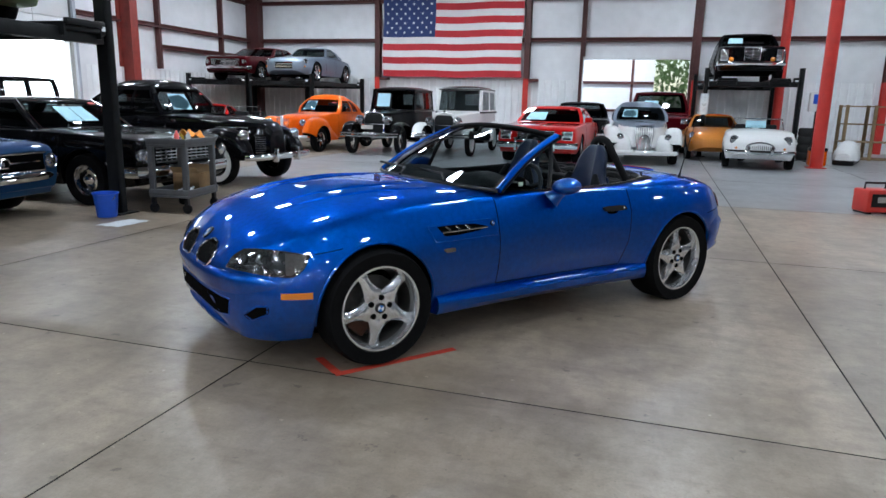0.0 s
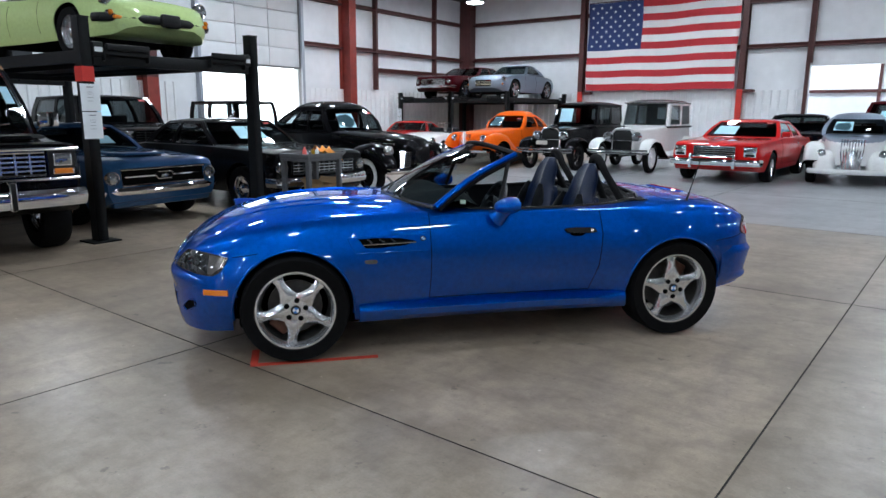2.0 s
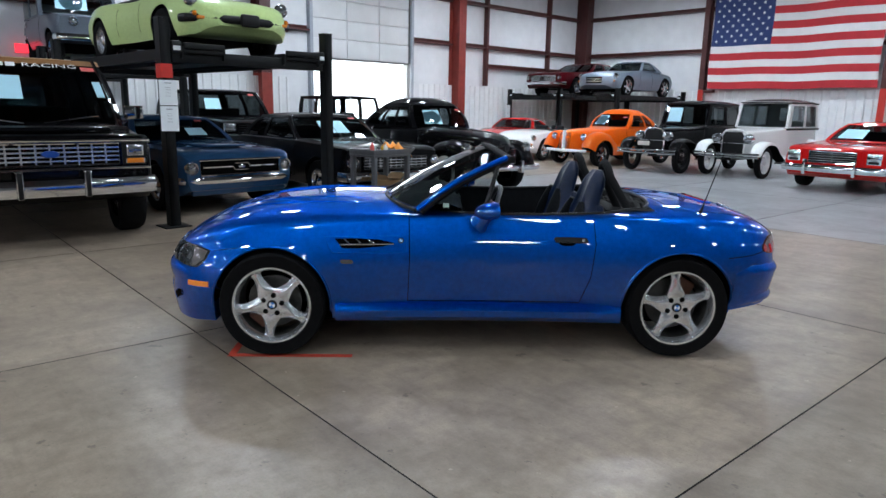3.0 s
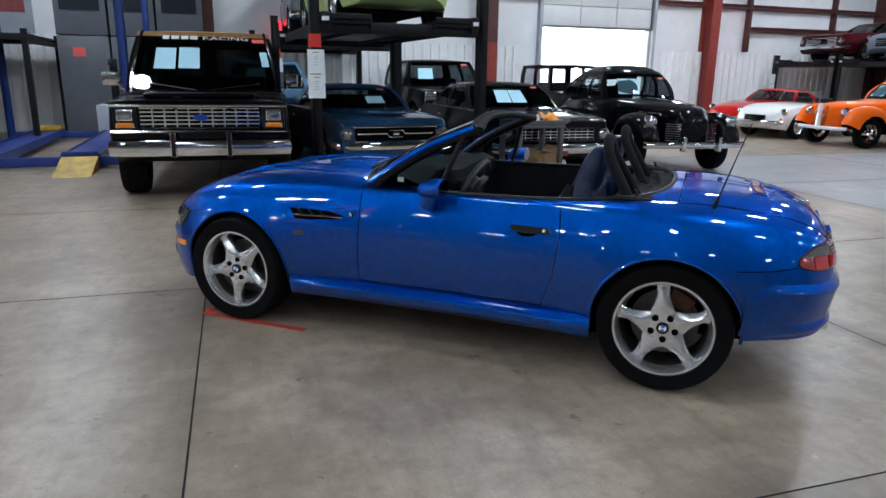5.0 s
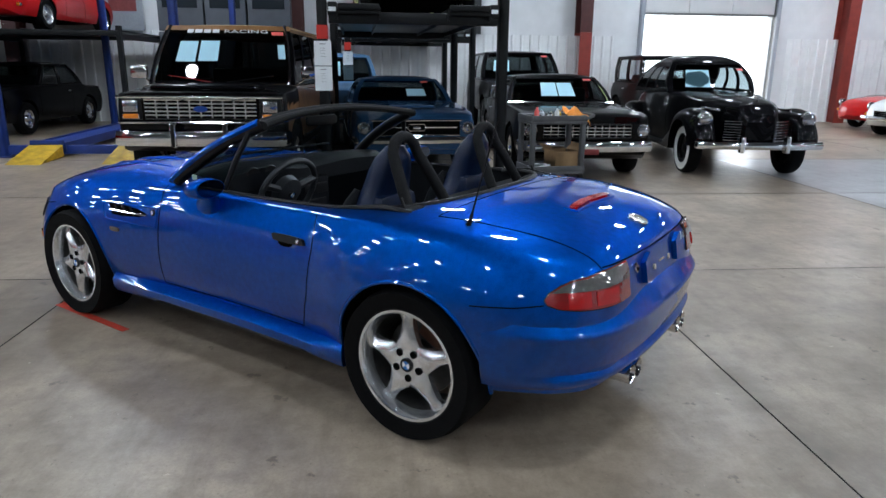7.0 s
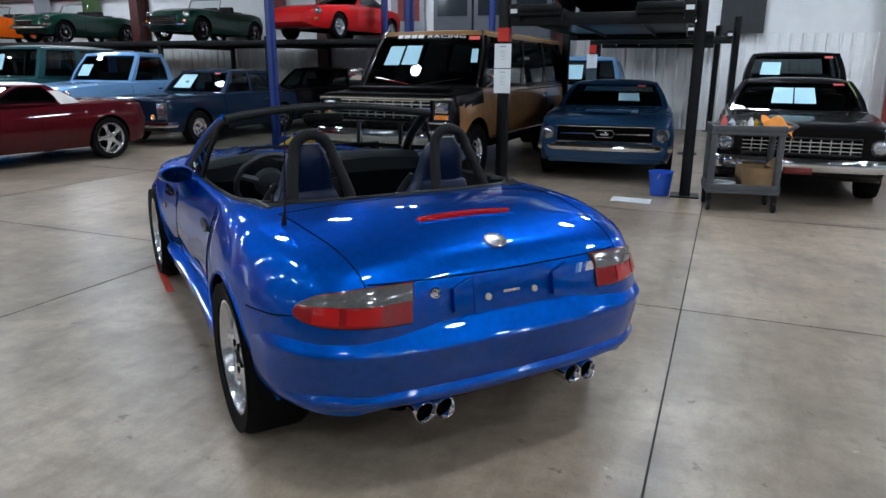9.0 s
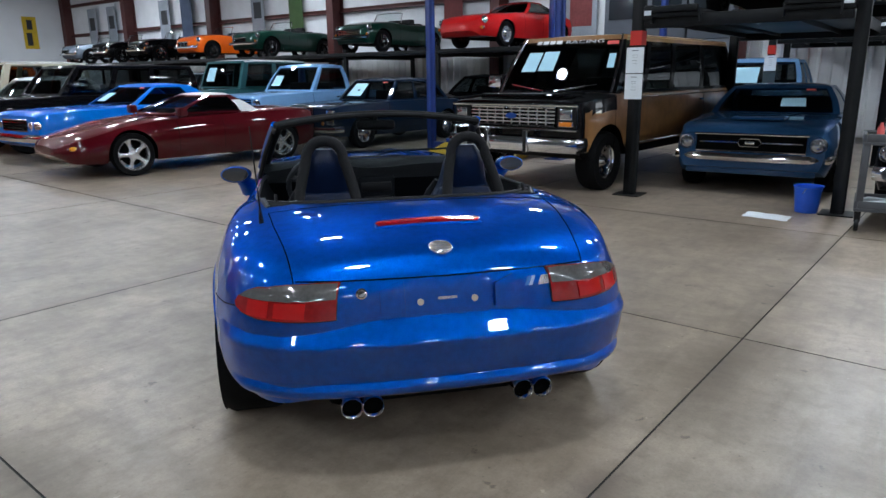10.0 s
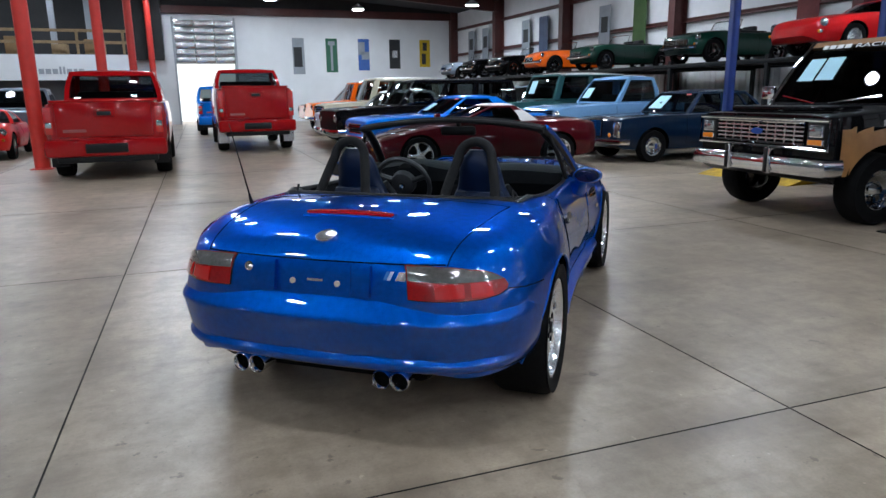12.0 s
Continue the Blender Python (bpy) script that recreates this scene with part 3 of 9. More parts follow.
def wall_with(name, axis, at, lo, hi, top, openings, mat, label):
    """A wall 0.2 m thick along x or y, outside of at, with openings (from, to, bottom, top)."""
    us = sorted({lo, hi} | {u for o in openings for u in o[:2]})
    zs = sorted({0, top} | {z for o in openings for z in o[2:]})
    bm = bmesh.new()
    out = 0.2 if at > 0 else -0.2
    for u0, u1 in zip(us, us[1:]):
        for z0, z1 in zip(zs, zs[1:]):
            if any(o[0] <= u0 and u1 <= o[1] and o[2] <= z0 and z1 <= o[3] for o in openings):
                continue
            a, b = sorted((at, at + out))
            if axis == "x":
                box(bm, u0, u1, a, b, z0, z1)
            else:
                box(bm, a, b, u0, u1, z0, z1)
    ob = solid(name, bm, mat, label, "wall", kind="structure")
    for p in ob.data.polygons:
        p.use_smooth = False
    return ob


wall_n = wall_with("wall_north", "x", NORTH, WEST - 0.2, EAST + 0.2, 7.6, [(-2.2, 1.45, 0.0, 3.02)], LINER, "white insulated metal wall with dark red girts")
wall_w = wall_with("wall_west", "y", WEST, SOUTH, NORTH, 7.0, [(12.7, 16.4, 0.0, 2.88)], LINER, "white insulated metal wall with dark red girts")
wall_with("wall_south", "x", SOUTH, WEST - 0.2, EAST + 0.2, 7.6, [(-2.75, 0.2, 0.0, 3.15)], WHITE_WALL, "plain white painted end wall")
# unseen wall; its grey is chosen to cut bounced light on the roadster's side
wall_with("wall_east", "y", EAST, SOUTH, NORTH, 7.0, [], material("grey_east_wall", (0.26, 0.265, 0.27), rough=0.6, grain=0.15, grain_scale=2), "plain grey closing wall, added out of view")
bm = bmesh.new()
for x0, x1 in ((WEST - 0.2, RIDGE_X), (RIDGE_X, EAST + 0.2)):
    vs = [bm.verts.new((x, y, roof_z(x) + dz)) for dz in (0, 0.2) for x, y in ((x0, SOUTH - 0.2), (x1, SOUTH - 0.2), (x1, NORTH + 0.2), (x0, NORTH + 0.2))]
    for q in ((0, 1, 2, 3), (7, 6, 5, 4), (0, 4, 5, 1), (1, 5, 6, 2), (2, 6, 7, 3), (3, 7, 4, 0)):
        bm.faces.new([vs[i] for i in q])
solid("ceiling", bm, DARK_CEILING, "dark insulated metal ceiling", "ceiling", kind="structure")
GROUND = material("pale_concrete_yard", (0.62, 0.61, 0.58), rough=0.9, grain=0.15, grain_scale=0.5)
solid("ground", boxes((-400, 400, -400, 400, -0.5, -0.31)), GROUND, "pale concrete yard outside", "ground", kind="structure")

for y0 in (18.45, 10.97, 3.5, -3.3, -10.1, -17.2, -23.8):
    red_to = 5.9 if y0 > 15 else 2.35
    bm = bmesh.new()
    for x0, x1, hw in ((0.004, 0.03, 0.16), (0.03, 0.50, 0.02), (0.50, 0.53, 0.16)):
        box(bm, WEST + x0, WEST + x1, y0 - hw, y0 + hw, 0, red_to)
        box(bm, WEST + x0, WEST + x1, y0 - hw, y0 + hw, red_to + 0.002, 6.1, mi=1)
    solid("west_column", bm, [PRIMER_RED if y0 > 10 else STEEL_RED, STEEL_RED], "dark red steel frame column against the wall", "column", "west wall columns", kind="structure")
    bm = bmesh.new()
    L = RIDGE_X - WEST - 0.3
    for k, (z0, z1, hw) in enumerate(((-0.02, 0.0, 0.12), (-0.55, -0.02, 0.015), (-0.58, -0.55, 0.12))):
        vs = []
        for x in (WEST + 0.3, RIDGE_X, EAST - 0.3):
            zz = roof_z(x) - 0.06
            vs.append([bm.verts.new((x, y0 + s * hw, zz + z)) for s, z in ((-1, z0), (1, z0), (1, z1), (-1, z1))])
        for a, b in zip(vs, vs[1:]):
            for q in range(4):
                bm.faces.new((a[q], a[(q + 1) % 4], b[(q + 1) % 4], b[q]))
    solid("roof_rafter", bm, STEEL_RED, "dark red steel roof rafter", "rafter", "roof rafters", kind="structure")
solid("corner_column", boxes((WEST + 0.004, WEST + 0.55, NORTH - 0.4, NORTH - 0.004, 0, 6.2)), STEEL_RED, "dark red steel corner column", "column", kind="structure")
solid("corner_column", boxes((WEST + 0.004, WEST + 0.45, SOUTH + 0.004, SOUTH + 0.35, 0, 6.2)), STEEL_RED, "dark red steel corner column", "column", kind="structure")
for x in (-10.1, -4.24, 1.64, 7.5):
    bm = bmesh.new()
    for y0, y1, hw in ((0.004, 0.02, 0.1), (0.02, 0.26, 0.012), (0.26, 0.28, 0.1)):
        box(bm, x - hw, x + hw, NORTH - y1, NORTH - y0, 0, 2.3)
        box(bm, x - hw, x + hw, NORTH - y1, NORTH - y0, 2.302, 7, mi=1)
    solid("north_column", bm, [PAINT_RED, STEEL_RED], "red steel wall column", "column", "north wall columns", kind="structure")
    bm = bmesh.new()
    box(bm, x + 0.1, x + 0.45, NORTH - 0.3, NORTH - 0.05, 2.2, 2.3, bevel=0.02)
    solid("wall_bracket", bm, STEEL_RED, "short dark bracket bolted to a column", "bracket", "wall brackets")


def girt(axis, at, a, b, z, parent):
    """A wall rail of zed section."""
    bm = bmesh.new()
    for d0, d1, z0, z1 in ((0.004, 0.02, -0.06, 0.10), (0.02, 0.19, -0.06, -0.045), (0.18, 0.195, -0.06, 0.0)):
        s = -1 if at > 0 else 1
        p, q = sorted((at + s * d0, at + s * d1))
        if axis == "x":
            box(bm, a, b, p, q, z + z0, z + z1)
        else:
            box(bm, p, q, a, b, z + z0, z + z1)
    ob = solid("wall_girt", bm, STEEL_RED, "dark red wall rail", "girt", "wall rails", kind="structure")
    return ob


for z in (3.67, 5.12):
    for a, b in ((WEST + 0.55, -10.2), (-10.0, -4.34), (-4.14, 1.54), (1.74, 7.4), (7.6, EAST)):
        girt("x", NORTH, a, b, z, wall_n)
    for a, b in ((18.6, NORTH - 0.4), (16.5, 18.3), (11.12, 12.6), (3.65, 10.8), (-3.15, 3.35), (-9.95, -3.45), (-17.05, -10.25), (-23.65, -17.35), (SOUTH, -23.95)):
        girt("y", WEST, a, b, z, wall_w)
girt("y", WEST, 20.1, NORTH - 0.4, 3.0, wall_w)
for y0, z0, z1 in ((20.05, 2.3, 6.0), (23.6, 3.0, 6.0), (16.47, 0, 5.2), (12.62, 0, 5.2)):
    solid("wall_stud", boxes((WEST + 0.02, WEST + 0.2, y0 - 0.05, y0 + 0.05, z0, z1)), STEEL_RED if z0 else GREY_PANEL, "vertical steel wall stud", "stud", "wall studs", kind="structure")
for x0, z0 in ((-2.27, 0), (1.5, 0), (-2.2, 3.1)):
    solid("wall_stud", boxes((x0 - 0.05, x0 + 0.05, NORTH - 0.18, NORTH - 0.02, z0, 7)), STEEL_RED, "vertical steel wall stud", "stud", "wall studs", kind="structure")

# open west door: raised sections
bm = bmesh.new()
for i in range(4):
    z0 = 2.90 + 0.56 * i
    for j in range(3):
        y0 = 12.72 + 1.227 * j
        box(bm, WEST + 0.03, WEST + 0.08, y0 + 0.008, y0 + 1.219, z0 + 0.008, z0 + 0.552, bevel=0.012)
solid("door_1", bm, material("white_door_panel", (0.72, 0.73, 0.74), rough=0.4, grain=0.06, grain_scale=3), "white sectional door, half raised", "door", kind="structure")
solid("door_trim", boxes((WEST + 0.02, WEST + 0.1, 12.7, 16.42, 2.84, 2.90), (WEST + 0.02, WEST + 0.12, 16.42, 16.5, 0, 5.1), (WEST + 0.02, WEST + 0.12, 12.6, 12.68, 0, 5.1)), material("rubber_grey_trim", (0.2, 0.2, 0.2), rough=0.6), "grey steel door track", "trim", kind="structure")
# far south door
bm = bmesh.new()
for i in range(6):
    z0 = 3.17 + 0.37 * i
    for j in range(3):
        x0 = -2.8 + 1.0 * j
        box(bm, x0 + 0.02, x0 + 0.98, SOUTH + 0.06 + 0.02 * i, SOUTH + 0.11 + 0.02 * i, z0 + 0.03, z0 + 0.34, bevel=0.02)
solid("door_2", bm, SILVER, "silver ribbed sectional door, half raised", "door", kind="structure")
solid("door_trim", boxes((-2.9, -2.8, SOUTH + 0.02, SOUTH + 0.2, 0, 5.5), (0.2, 0.3, SOUTH + 0.02, SOUTH + 0.2, 0, 5.5)), GREY_PANEL, "grey steel door track", "trim", kind="structure")
# annex behind the north opening
solid("annex_wall", boxes((-6, 0.35, NORTH + 3.4, NORTH + 3.6, 0, 5)), LINER, "white metal wall seen through the opening", "wall", kind="structure")
# unseen ceiling, added to close the back room over its lamps
solid("annex_ceiling", boxes((-6, 3.2, NORTH + 0.2, NORTH + 3.6, 5.0, 5.1)), LINER, "white ceiling added over the back room, out of view", "ceiling", kind="structure")
solid("annex_girt", boxes((-6, 0.35, NORTH + 3.3, NORTH + 3.39, 2.25, 2.36), (-6, 0.35, NORTH + 3.3, NORTH + 3.39, 1.15, 1.25), (-0.55, -0.45, NORTH + 3.28, NORTH + 3.395, 0, 5)), STEEL_RED, "dark red rails of the outer wall", "girt", kind="structure")

for y, x in ((18.7, 4.15), (25.4, 4.3), (-6.9, 3.2), (-14, 2.45), (-21, 1.9), (-28.5, 1.35)):
    bm = bmesh.new()
    lathe(bm, [(0.145, 0.012), (0.145, roof_z(x) - 0.1)], 28, Matrix.Rotation(radians(90), 4, "X"))
    box(bm, -0.2, 0.2, -0.2, 0.2, 0.0, 0.02)
    solid("red_column", bm, PAINT_RED, "bright red round steel column on a base plate", "column", "red columns", kind="structure", m=pose(x, y, 0))
# mezzanine
mz = -24.5
solid("mezzanine_deck", boxes((2.2, EAST, mz - 5.4, mz, 3.12, 3.28)), GREY_PANEL, "raised storage floor at the far end", "mezzanine", kind="structure")
solid("mezzanine_front", boxes((2.2, EAST, mz + 0.01, mz + 0.06, 2.2, 3.26)), WHITE_WALL, "white sign board along the raised floor", "sign board", kind="structure")
# dark panel added to close the space below the deck
solid("mezzanine_wall", boxes((2.21, EAST, mz - 1.2, mz - 1.0, 0, 3.1)), material("dark_closing_panel", (0.1, 0.1, 0.11), rough=0.7, grain=0.2), "dark panel across the space below the raised floor", "wall", kind="structure")

solid("dark_fascia", boxes((WEST + 0.01, 0.74, SOUTH + 0.02, SOUTH + 0.3, 5.67, 6.05)), STEEL_RED, "dark steel beam along the top of the end wall", "beam", kind="structure")
# black panels added: the unlit roof space is put in as colour
VOID_BLACK = material("unlit_void_black", (0.018, 0.018, 0.02), rough=0.8, grain=0.3)
solid("dark_gable", boxes((WEST + 0.01, 0.74, SOUTH + 0.02, SOUTH + 0.2, 6.06, 7.3)), VOID_BLACK, "black panel in place of the dark ceiling above the end wall", "wall", kind="structure")
solid("mezzanine_back", boxes((0.75, EAST - 0.01, mz - 5.3, mz - 5.1, 3.3, 7.3)), VOID_BLACK, "black panel standing in for the unlit void above the raised floor", "wall", kind="structure")
for x in (3.9, 5.4, 8.6, 12.0):
    solid("mezzanine_post", boxes((x - 0.12, x + 0.12, mz - 3.2, mz - 2.96, 3.29, 6.6)), GREY_PANEL, "grey steel post above the raised floor", "column", "mezzanine posts", kind="structure")
# ceiling lamps
BAY_HOUSING = material("lamp_housing_grey", (0.4, 0.4, 0.42), rough=0.5)


def round_lamp():
    ob = thing("ceiling_light", pose(0, 0, -50), "glowing round high bay lamp under the ceiling", "ceiling light", "high bay lamps")
    bm = bmesh.new()
    lathe(bm, [(0.32, 0), (0.29, 0.1), (0.12, 0.2), (0.05, 0.3), (0, 0.3)], 24, Matrix.Rotation(radians(90), 4, "X"))
    part("housing", bm, BAY_HOUSING, ob)
    bm = bmesh.new()
    lathe(bm, [(0.31, 0.012), (0.30, -0.006), (0.22, -0.022), (0.11, -0.03), (0, -0.032)], 28, Matrix.Rotation(radians(90), 4, "X"))
    part("diffuser", bm, LAMP, ob, "glowing round diffuser")
    bm = bmesh.new()
    tube(bm, [(0, 0, 0.3), (0, 0, 0.8)], 0.01, 6)
    part("hanger", bm, BLACK, ob)
    return ob


lamp_a = round_lamp()
spots = [(x, y) for y in (-27.0, -21.5, -16.0, -10.5, -5.2, 0.4, 7.0, 12.4, 17.6, 22.6) for x in (-13.0, -8.9, -4.4, 1.1, 6.6, 14.0) if not (x < -12 and y in (-5.2, -16.0, -27.0))]
for i, (x, y) in enumerate(spots):
    if i == 0:
        lamp_a.matrix_world = pose(x, y, roof_z(x) - 0.85)
    else:
        copy_thing(lamp_a, pose(x, y, roof_z(x) - 0.85))

# two unseen lamps added to brighten the back room
for x in (-3.6, -0.9):
    copy_thing(lamp_a, pose(x, NORTH + 1.9, 4.1))

# glaring daylight beyond the west door
solid("backdrop", boxes((-26.1, -26.0, 2.0, 28.0, -0.4, 7.0)), lamp_material("bright_haze", (0.90, 0.98, 1.06), 6.5), "glaring white daylight beyond the door", "backdrop", kind="structure")
solid("backdrop", boxes((-12.0, 10.0, -46.1, -46.0, -0.4, 7.0)), lamp_material("south_haze", (0.97, 1.0, 1.0), 1.6), "glaring white daylight beyond the far door", "backdrop", kind="structure")


def at_axle(x, y, heading, z=0.0):
    """The pose of a car whose front axle's middle stands at x, y."""
    return pose(x, y, z, 0, 0, heading)


def boxy_car(name, label, cat, m, mat, wb=2.75, fo=0.85, ro=1.05, W=1.82, hood=0.93, belt=0.95, deck=0.93, low=0.25, roof=1.33, cab=None, r=0.33, rim=0.19, tw=0.2, style="disc", white=False,
             arch=0.06, round_=0.45, nose_drop=0.1, tail_drop=0.08, lamps=(), face=None, front_bumper=None, rear_bumper=None, top_mat=None, glass=None, door=True, papers=(), lean=0.05, tuck=0.07,
             group="", bench=True, open_top=False, rim_mat=None, nose_round=0.88, hub=None, shoulder_drop=0.05, gloss_sill=None, tail_lamps=(), bed=None):
    car = thing(name, m, label, cat, group)
    xr, xf, h = -(wb + ro), fo, W / 2
    cab = dict(cab or {})
    cb = cab.get("base", (-wb * 0.95, -wb * 0.18))
    top = [(xr, deck - tail_drop), (xr + 0.12, deck - 0.02), (min(cb[0], xr + 0.9), deck), (cb[0] + 0.12, belt), (cb[1] - 0.1, belt), (cb[1] + 0.15, hood + 0.015), (xf - 0.25, hood - nose_drop * 0.3), (xf - 0.06, hood - nose_drop * 0.6), (xf, hood - nose_drop)]
    top = [p for i, p in enumerate(top) if i == 0 or p[0] > top[i - 1][0] + 0.01]
    sh = Shell([(xr, h * 0.86), (xr + 0.1, h * 0.93), (xr + 0.4, h * 0.98), (-wb * 0.5, h), (0, h * 0.99), (xf - 0.25, h * 0.965), (xf - 0.07, h * (nose_round + 0.05)), (xf, h * nose_round)],
               [(xr, low + 0.16), (xr + 0.3, low + 0.03), (-wb, low), (0, low), (xf - 0.2, low + 0.02), (xf, low + 0.1)],
               [(x, z - shoulder_drop - 0.02 * (abs(x + wb / 2) / wb)) for x, z in top], top,
               [(0, hub or r, r + arch), (-wb, hub or r, r + arch)], box_=round_, lean=lean, tuck=tuck)
    part("body", sh.mesh(40), [mat, WELL], car)
    meshes = wheel_meshes(r, rim, tw, style, rim_mat, white)
    yw = h - tw / 2 - 0.025
    put_wheels(car, [(x, s * yw, r) for x in (0, -wb) for s in (1, -1)], meshes)
    ats = None
    if not open_top:
        cab.setdefault("base", cb)
        cab.setdefault("roof", (cb[0] + 0.35, cb[1] - 0.55))
        cab.setdefault("z", (belt - 0.02, roof - 0.05))
        cab.setdefault("w", (h * 0.93, h * 0.74))
        ats = cabin(car, cab, mat, glass, top_mat)
        for u, v, w, hh in papers:
            sheet(car, ats[0], u, v, w, hh)
        insides(car, (cb[0] + cb[1]) / 2 - 0.1, None, h * 0.8, belt, bench=bench)
    for kind, x, y, z, rr, *sq in lamps:
        for s in (1, -1):
            headlamp(car, x, s * y, z, rr, square=sq[0] if sq else 0.0, lens={"h": LENS, "a": AMBER, "r": REDLENS}[kind], name={"h": "headlight", "a": "turn_signal", "r": "tail_light"}[kind])
    if face:
        grille(car, xf + face.get("dx", 0.008), face["hw"], face["z"][0], face["z"][1], face.get("h", 4), face.get("v", 0), face.get("frame"), face.get("back"), face.get("bar"), top_hw=face.get("top"))
    if front_bumper:
        bumper(car, xf + front_bumper.get("dx", 0.1), front_bumper.get("hw", h * 0.97), front_bumper["z"], front_bumper["h"], bow=front_bumper.get("bow", 0.08), mat=front_bumper.get("mat"), overriders=front_bumper.get("over", ()))
    if rear_bumper:
        bumper(car, xr - 0.08, h * 0.97, rear_bumper["z"], rear_bumper["h"], back=-1, mat=rear_bumper.get("mat"), name="rear_bumper")
    if door:
        d0, d1 = cb[0] + (cb[1] - cb[0]) * 0.32, cb[1] - 0.02
        seams(car, sh, [[(d0, belt - 0.06), (d0, low + 0.12)], [(d1, belt - 0.06), (d1, low + 0.12)], [(d0, low + 0.12), (d1, low + 0.12)]])
        for s in (1, -1):
            handle(car, d0 + 0.14, s * (sh.side(d0 + 0.14, belt - 0.16) + 0.012), belt - 0.16)
    return car, sh, ats




# ---- the blue roadster ----
class OpenShell(Shell):
    """A shell with a cockpit left open between x = a and x = b."""

    c0, c1, cw = 0.04, 1.62, 0.70

    def edge(self, x):
        xm, a = (self.c0 + self.c1) / 2, (self.c1 - self.c0) / 2
        u = min(abs((x - xm) / a), 1.0)
        return self.cw * max(0.0, 1 - u**5) ** 0.4

    def half(self, x, nside=10, ntop=12):
        pts = super().half(x, nside, 2)[:4 + nside]
        s, t = self.s(x), self.t(x)
        y1 = self.side(x, s)
        inside = self.c0 <= x <= self.c1
        yk = self.edge(x) if inside else y1 * 0.5
        no = ntop // 2
        ys = [y1 - (y1 - yk) * (k / no) ** 1.5 for k in range(1, no + 1)] + [yk * (1 - k / (ntop - no)) for k in range(1, ntop - no + 1)]
        return pts + [(y, self.deck(x, y)) for y in ys]

    def mesh(self, nx=90, nside=10, ntop=12):
        bm = super().mesh(nx, nside, ntop)
        kill = []
        for f in bm.faces:
            c = f.calc_center_median()
            if self.c0 < c.x < self.c1 and c.z > 0.6 and abs(c.y) < self.edge(c.x) - 0.001 and f.normal.z > -2:
                kill.append(f)
        bmesh.ops.delete(bm, geom=kill, context="FACES")
        return bm


def cast(tree, p, d, lift=0.0):
    p, d = Vector(p), Vector(d).normalized()
    loc, nrm, _, _ = tree.ray_cast(p - d * 0.6, d, 1.4)
    if loc is None:
        loc, nrm, _, _ = tree.find_nearest(p)
    if nrm.dot(d) > 0:
        nrm = -nrm
    return loc + nrm * lift, nrm


def patch(tree, outline, d, lift=0.004, n=40, dome=0.0, back=0.01, smooth=True):
    """A lens or plate laid on a surface: an outline of points, cast along d."""
    pts = [Vector(p) for p in outline]
    ring = []
    m = len(pts)
    per = n // m + 1
    for i in range(m):
        p0, p1, p2, p3 = pts[i - 1], pts[i], pts[(i + 1) % m], pts[(i + 2) % m]
        for k in range(per):
            t = k / per
            if smooth:
                q = 0.5 * (2 * p1 + (p2 - p0) * t + (2 * p0 - 5 * p1 + 4 * p2 - p3) * t * t + (3 * p1 - p0 - 3 * p2 + p3) * t**3)
            else:
                q = p1.lerp(p2, t)
            ring.append(q)
    c = sum(ring, Vector()) / len(ring)
    bm = bmesh.new()
    rows = []
    for s, l in ((1.0, -back), (1.0, lift), (0.93, lift + dome * 0.3), (0.75, lift + dome * 0.7), (0.5, lift + dome * 0.9), (0.25, lift + dome)):
        rows.append([bm.verts.new(cast(tree, c.lerp(q, s), d, l)[0]) for q in ring])
    mid = bm.verts.new(cast(tree, c, d, lift + dome)[0])
    k = len(ring)
    for a, b in zip(rows, rows[1:]):
        for i in range(k):
            bm.faces.new((a[i], a[(i + 1) % k], b[(i + 1) % k], b[i]))
    for i in range(k):
        bm.faces.new((rows[-1][i], rows[-1][(i + 1) % k], mid))
    return bm


def drawn(tree, pts, d, r=0.003, lift=0.0, steps=10, closed=False, bm=None):
    """A line of round section laid on a surface."""
    bm = bm or bmesh.new()
    path = []
    pts = [Vector(p) for p in pts]
    if closed:
        pts = pts + [pts[0]]
    for a, b in zip(pts, pts[1:]):
        path += [cast(tree, a.lerp(b, k / steps), d, lift)[0] for k in range(steps)]
    if not closed:
        path.append(cast(tree, pts[-1], d, lift)[0])
    return tube(bm, path, r, 6, closed=closed)


HERO_BLUE = paint("deep_metallic_blue", (0.0, 0.080, 0.43), metal=0.95, rough=0.42, flake=0.25, coat=1.0)
HERO_BLUE.node_tree.nodes["Principled BSDF"].inputs["Coat IOR"].default_value = 1.48
HERO_BLUE.node_tree.nodes["Principled BSDF"].inputs["Coat Roughness"].default_value = 0.012
HERO_BLUE.node_tree.nodes["Principled BSDF"].inputs["Specular Tint"].default_value = (0.08, 0.5, 1, 1)
LEATHER = material("black_leather", (0.006, 0.007, 0.009), spec=0.08, rough=0.5, grain=0.25, grain_scale=30, bump=0.2, bump_scale=120)
LEATHER_BLUE = material("blue_leather", (0.003, 0.012, 0.044), spec=0.35, rough=0.34, grain=0.25, grain_scale=30, bump=0.2, bump_scale=120)
SOFT_TOP = material("black_canvas", (0.010, 0.010, 0.011), spec=0.25, rough=0.85, grain=0.3, grain_scale=50, bump=0.3, bump_scale=200)
WHEEL_GREY = material("satin_wheel_paint", (0.78, 0.79, 0.81), rough=0.19, metal=0.88, coat=0.3, grain=0.08, grain_scale=60)
SMOKED = material("smoked_lens", (0.035, 0.04, 0.042), rough=0.12, coat=1.0, metal=0.2, grain=0.3, grain_scale=25)
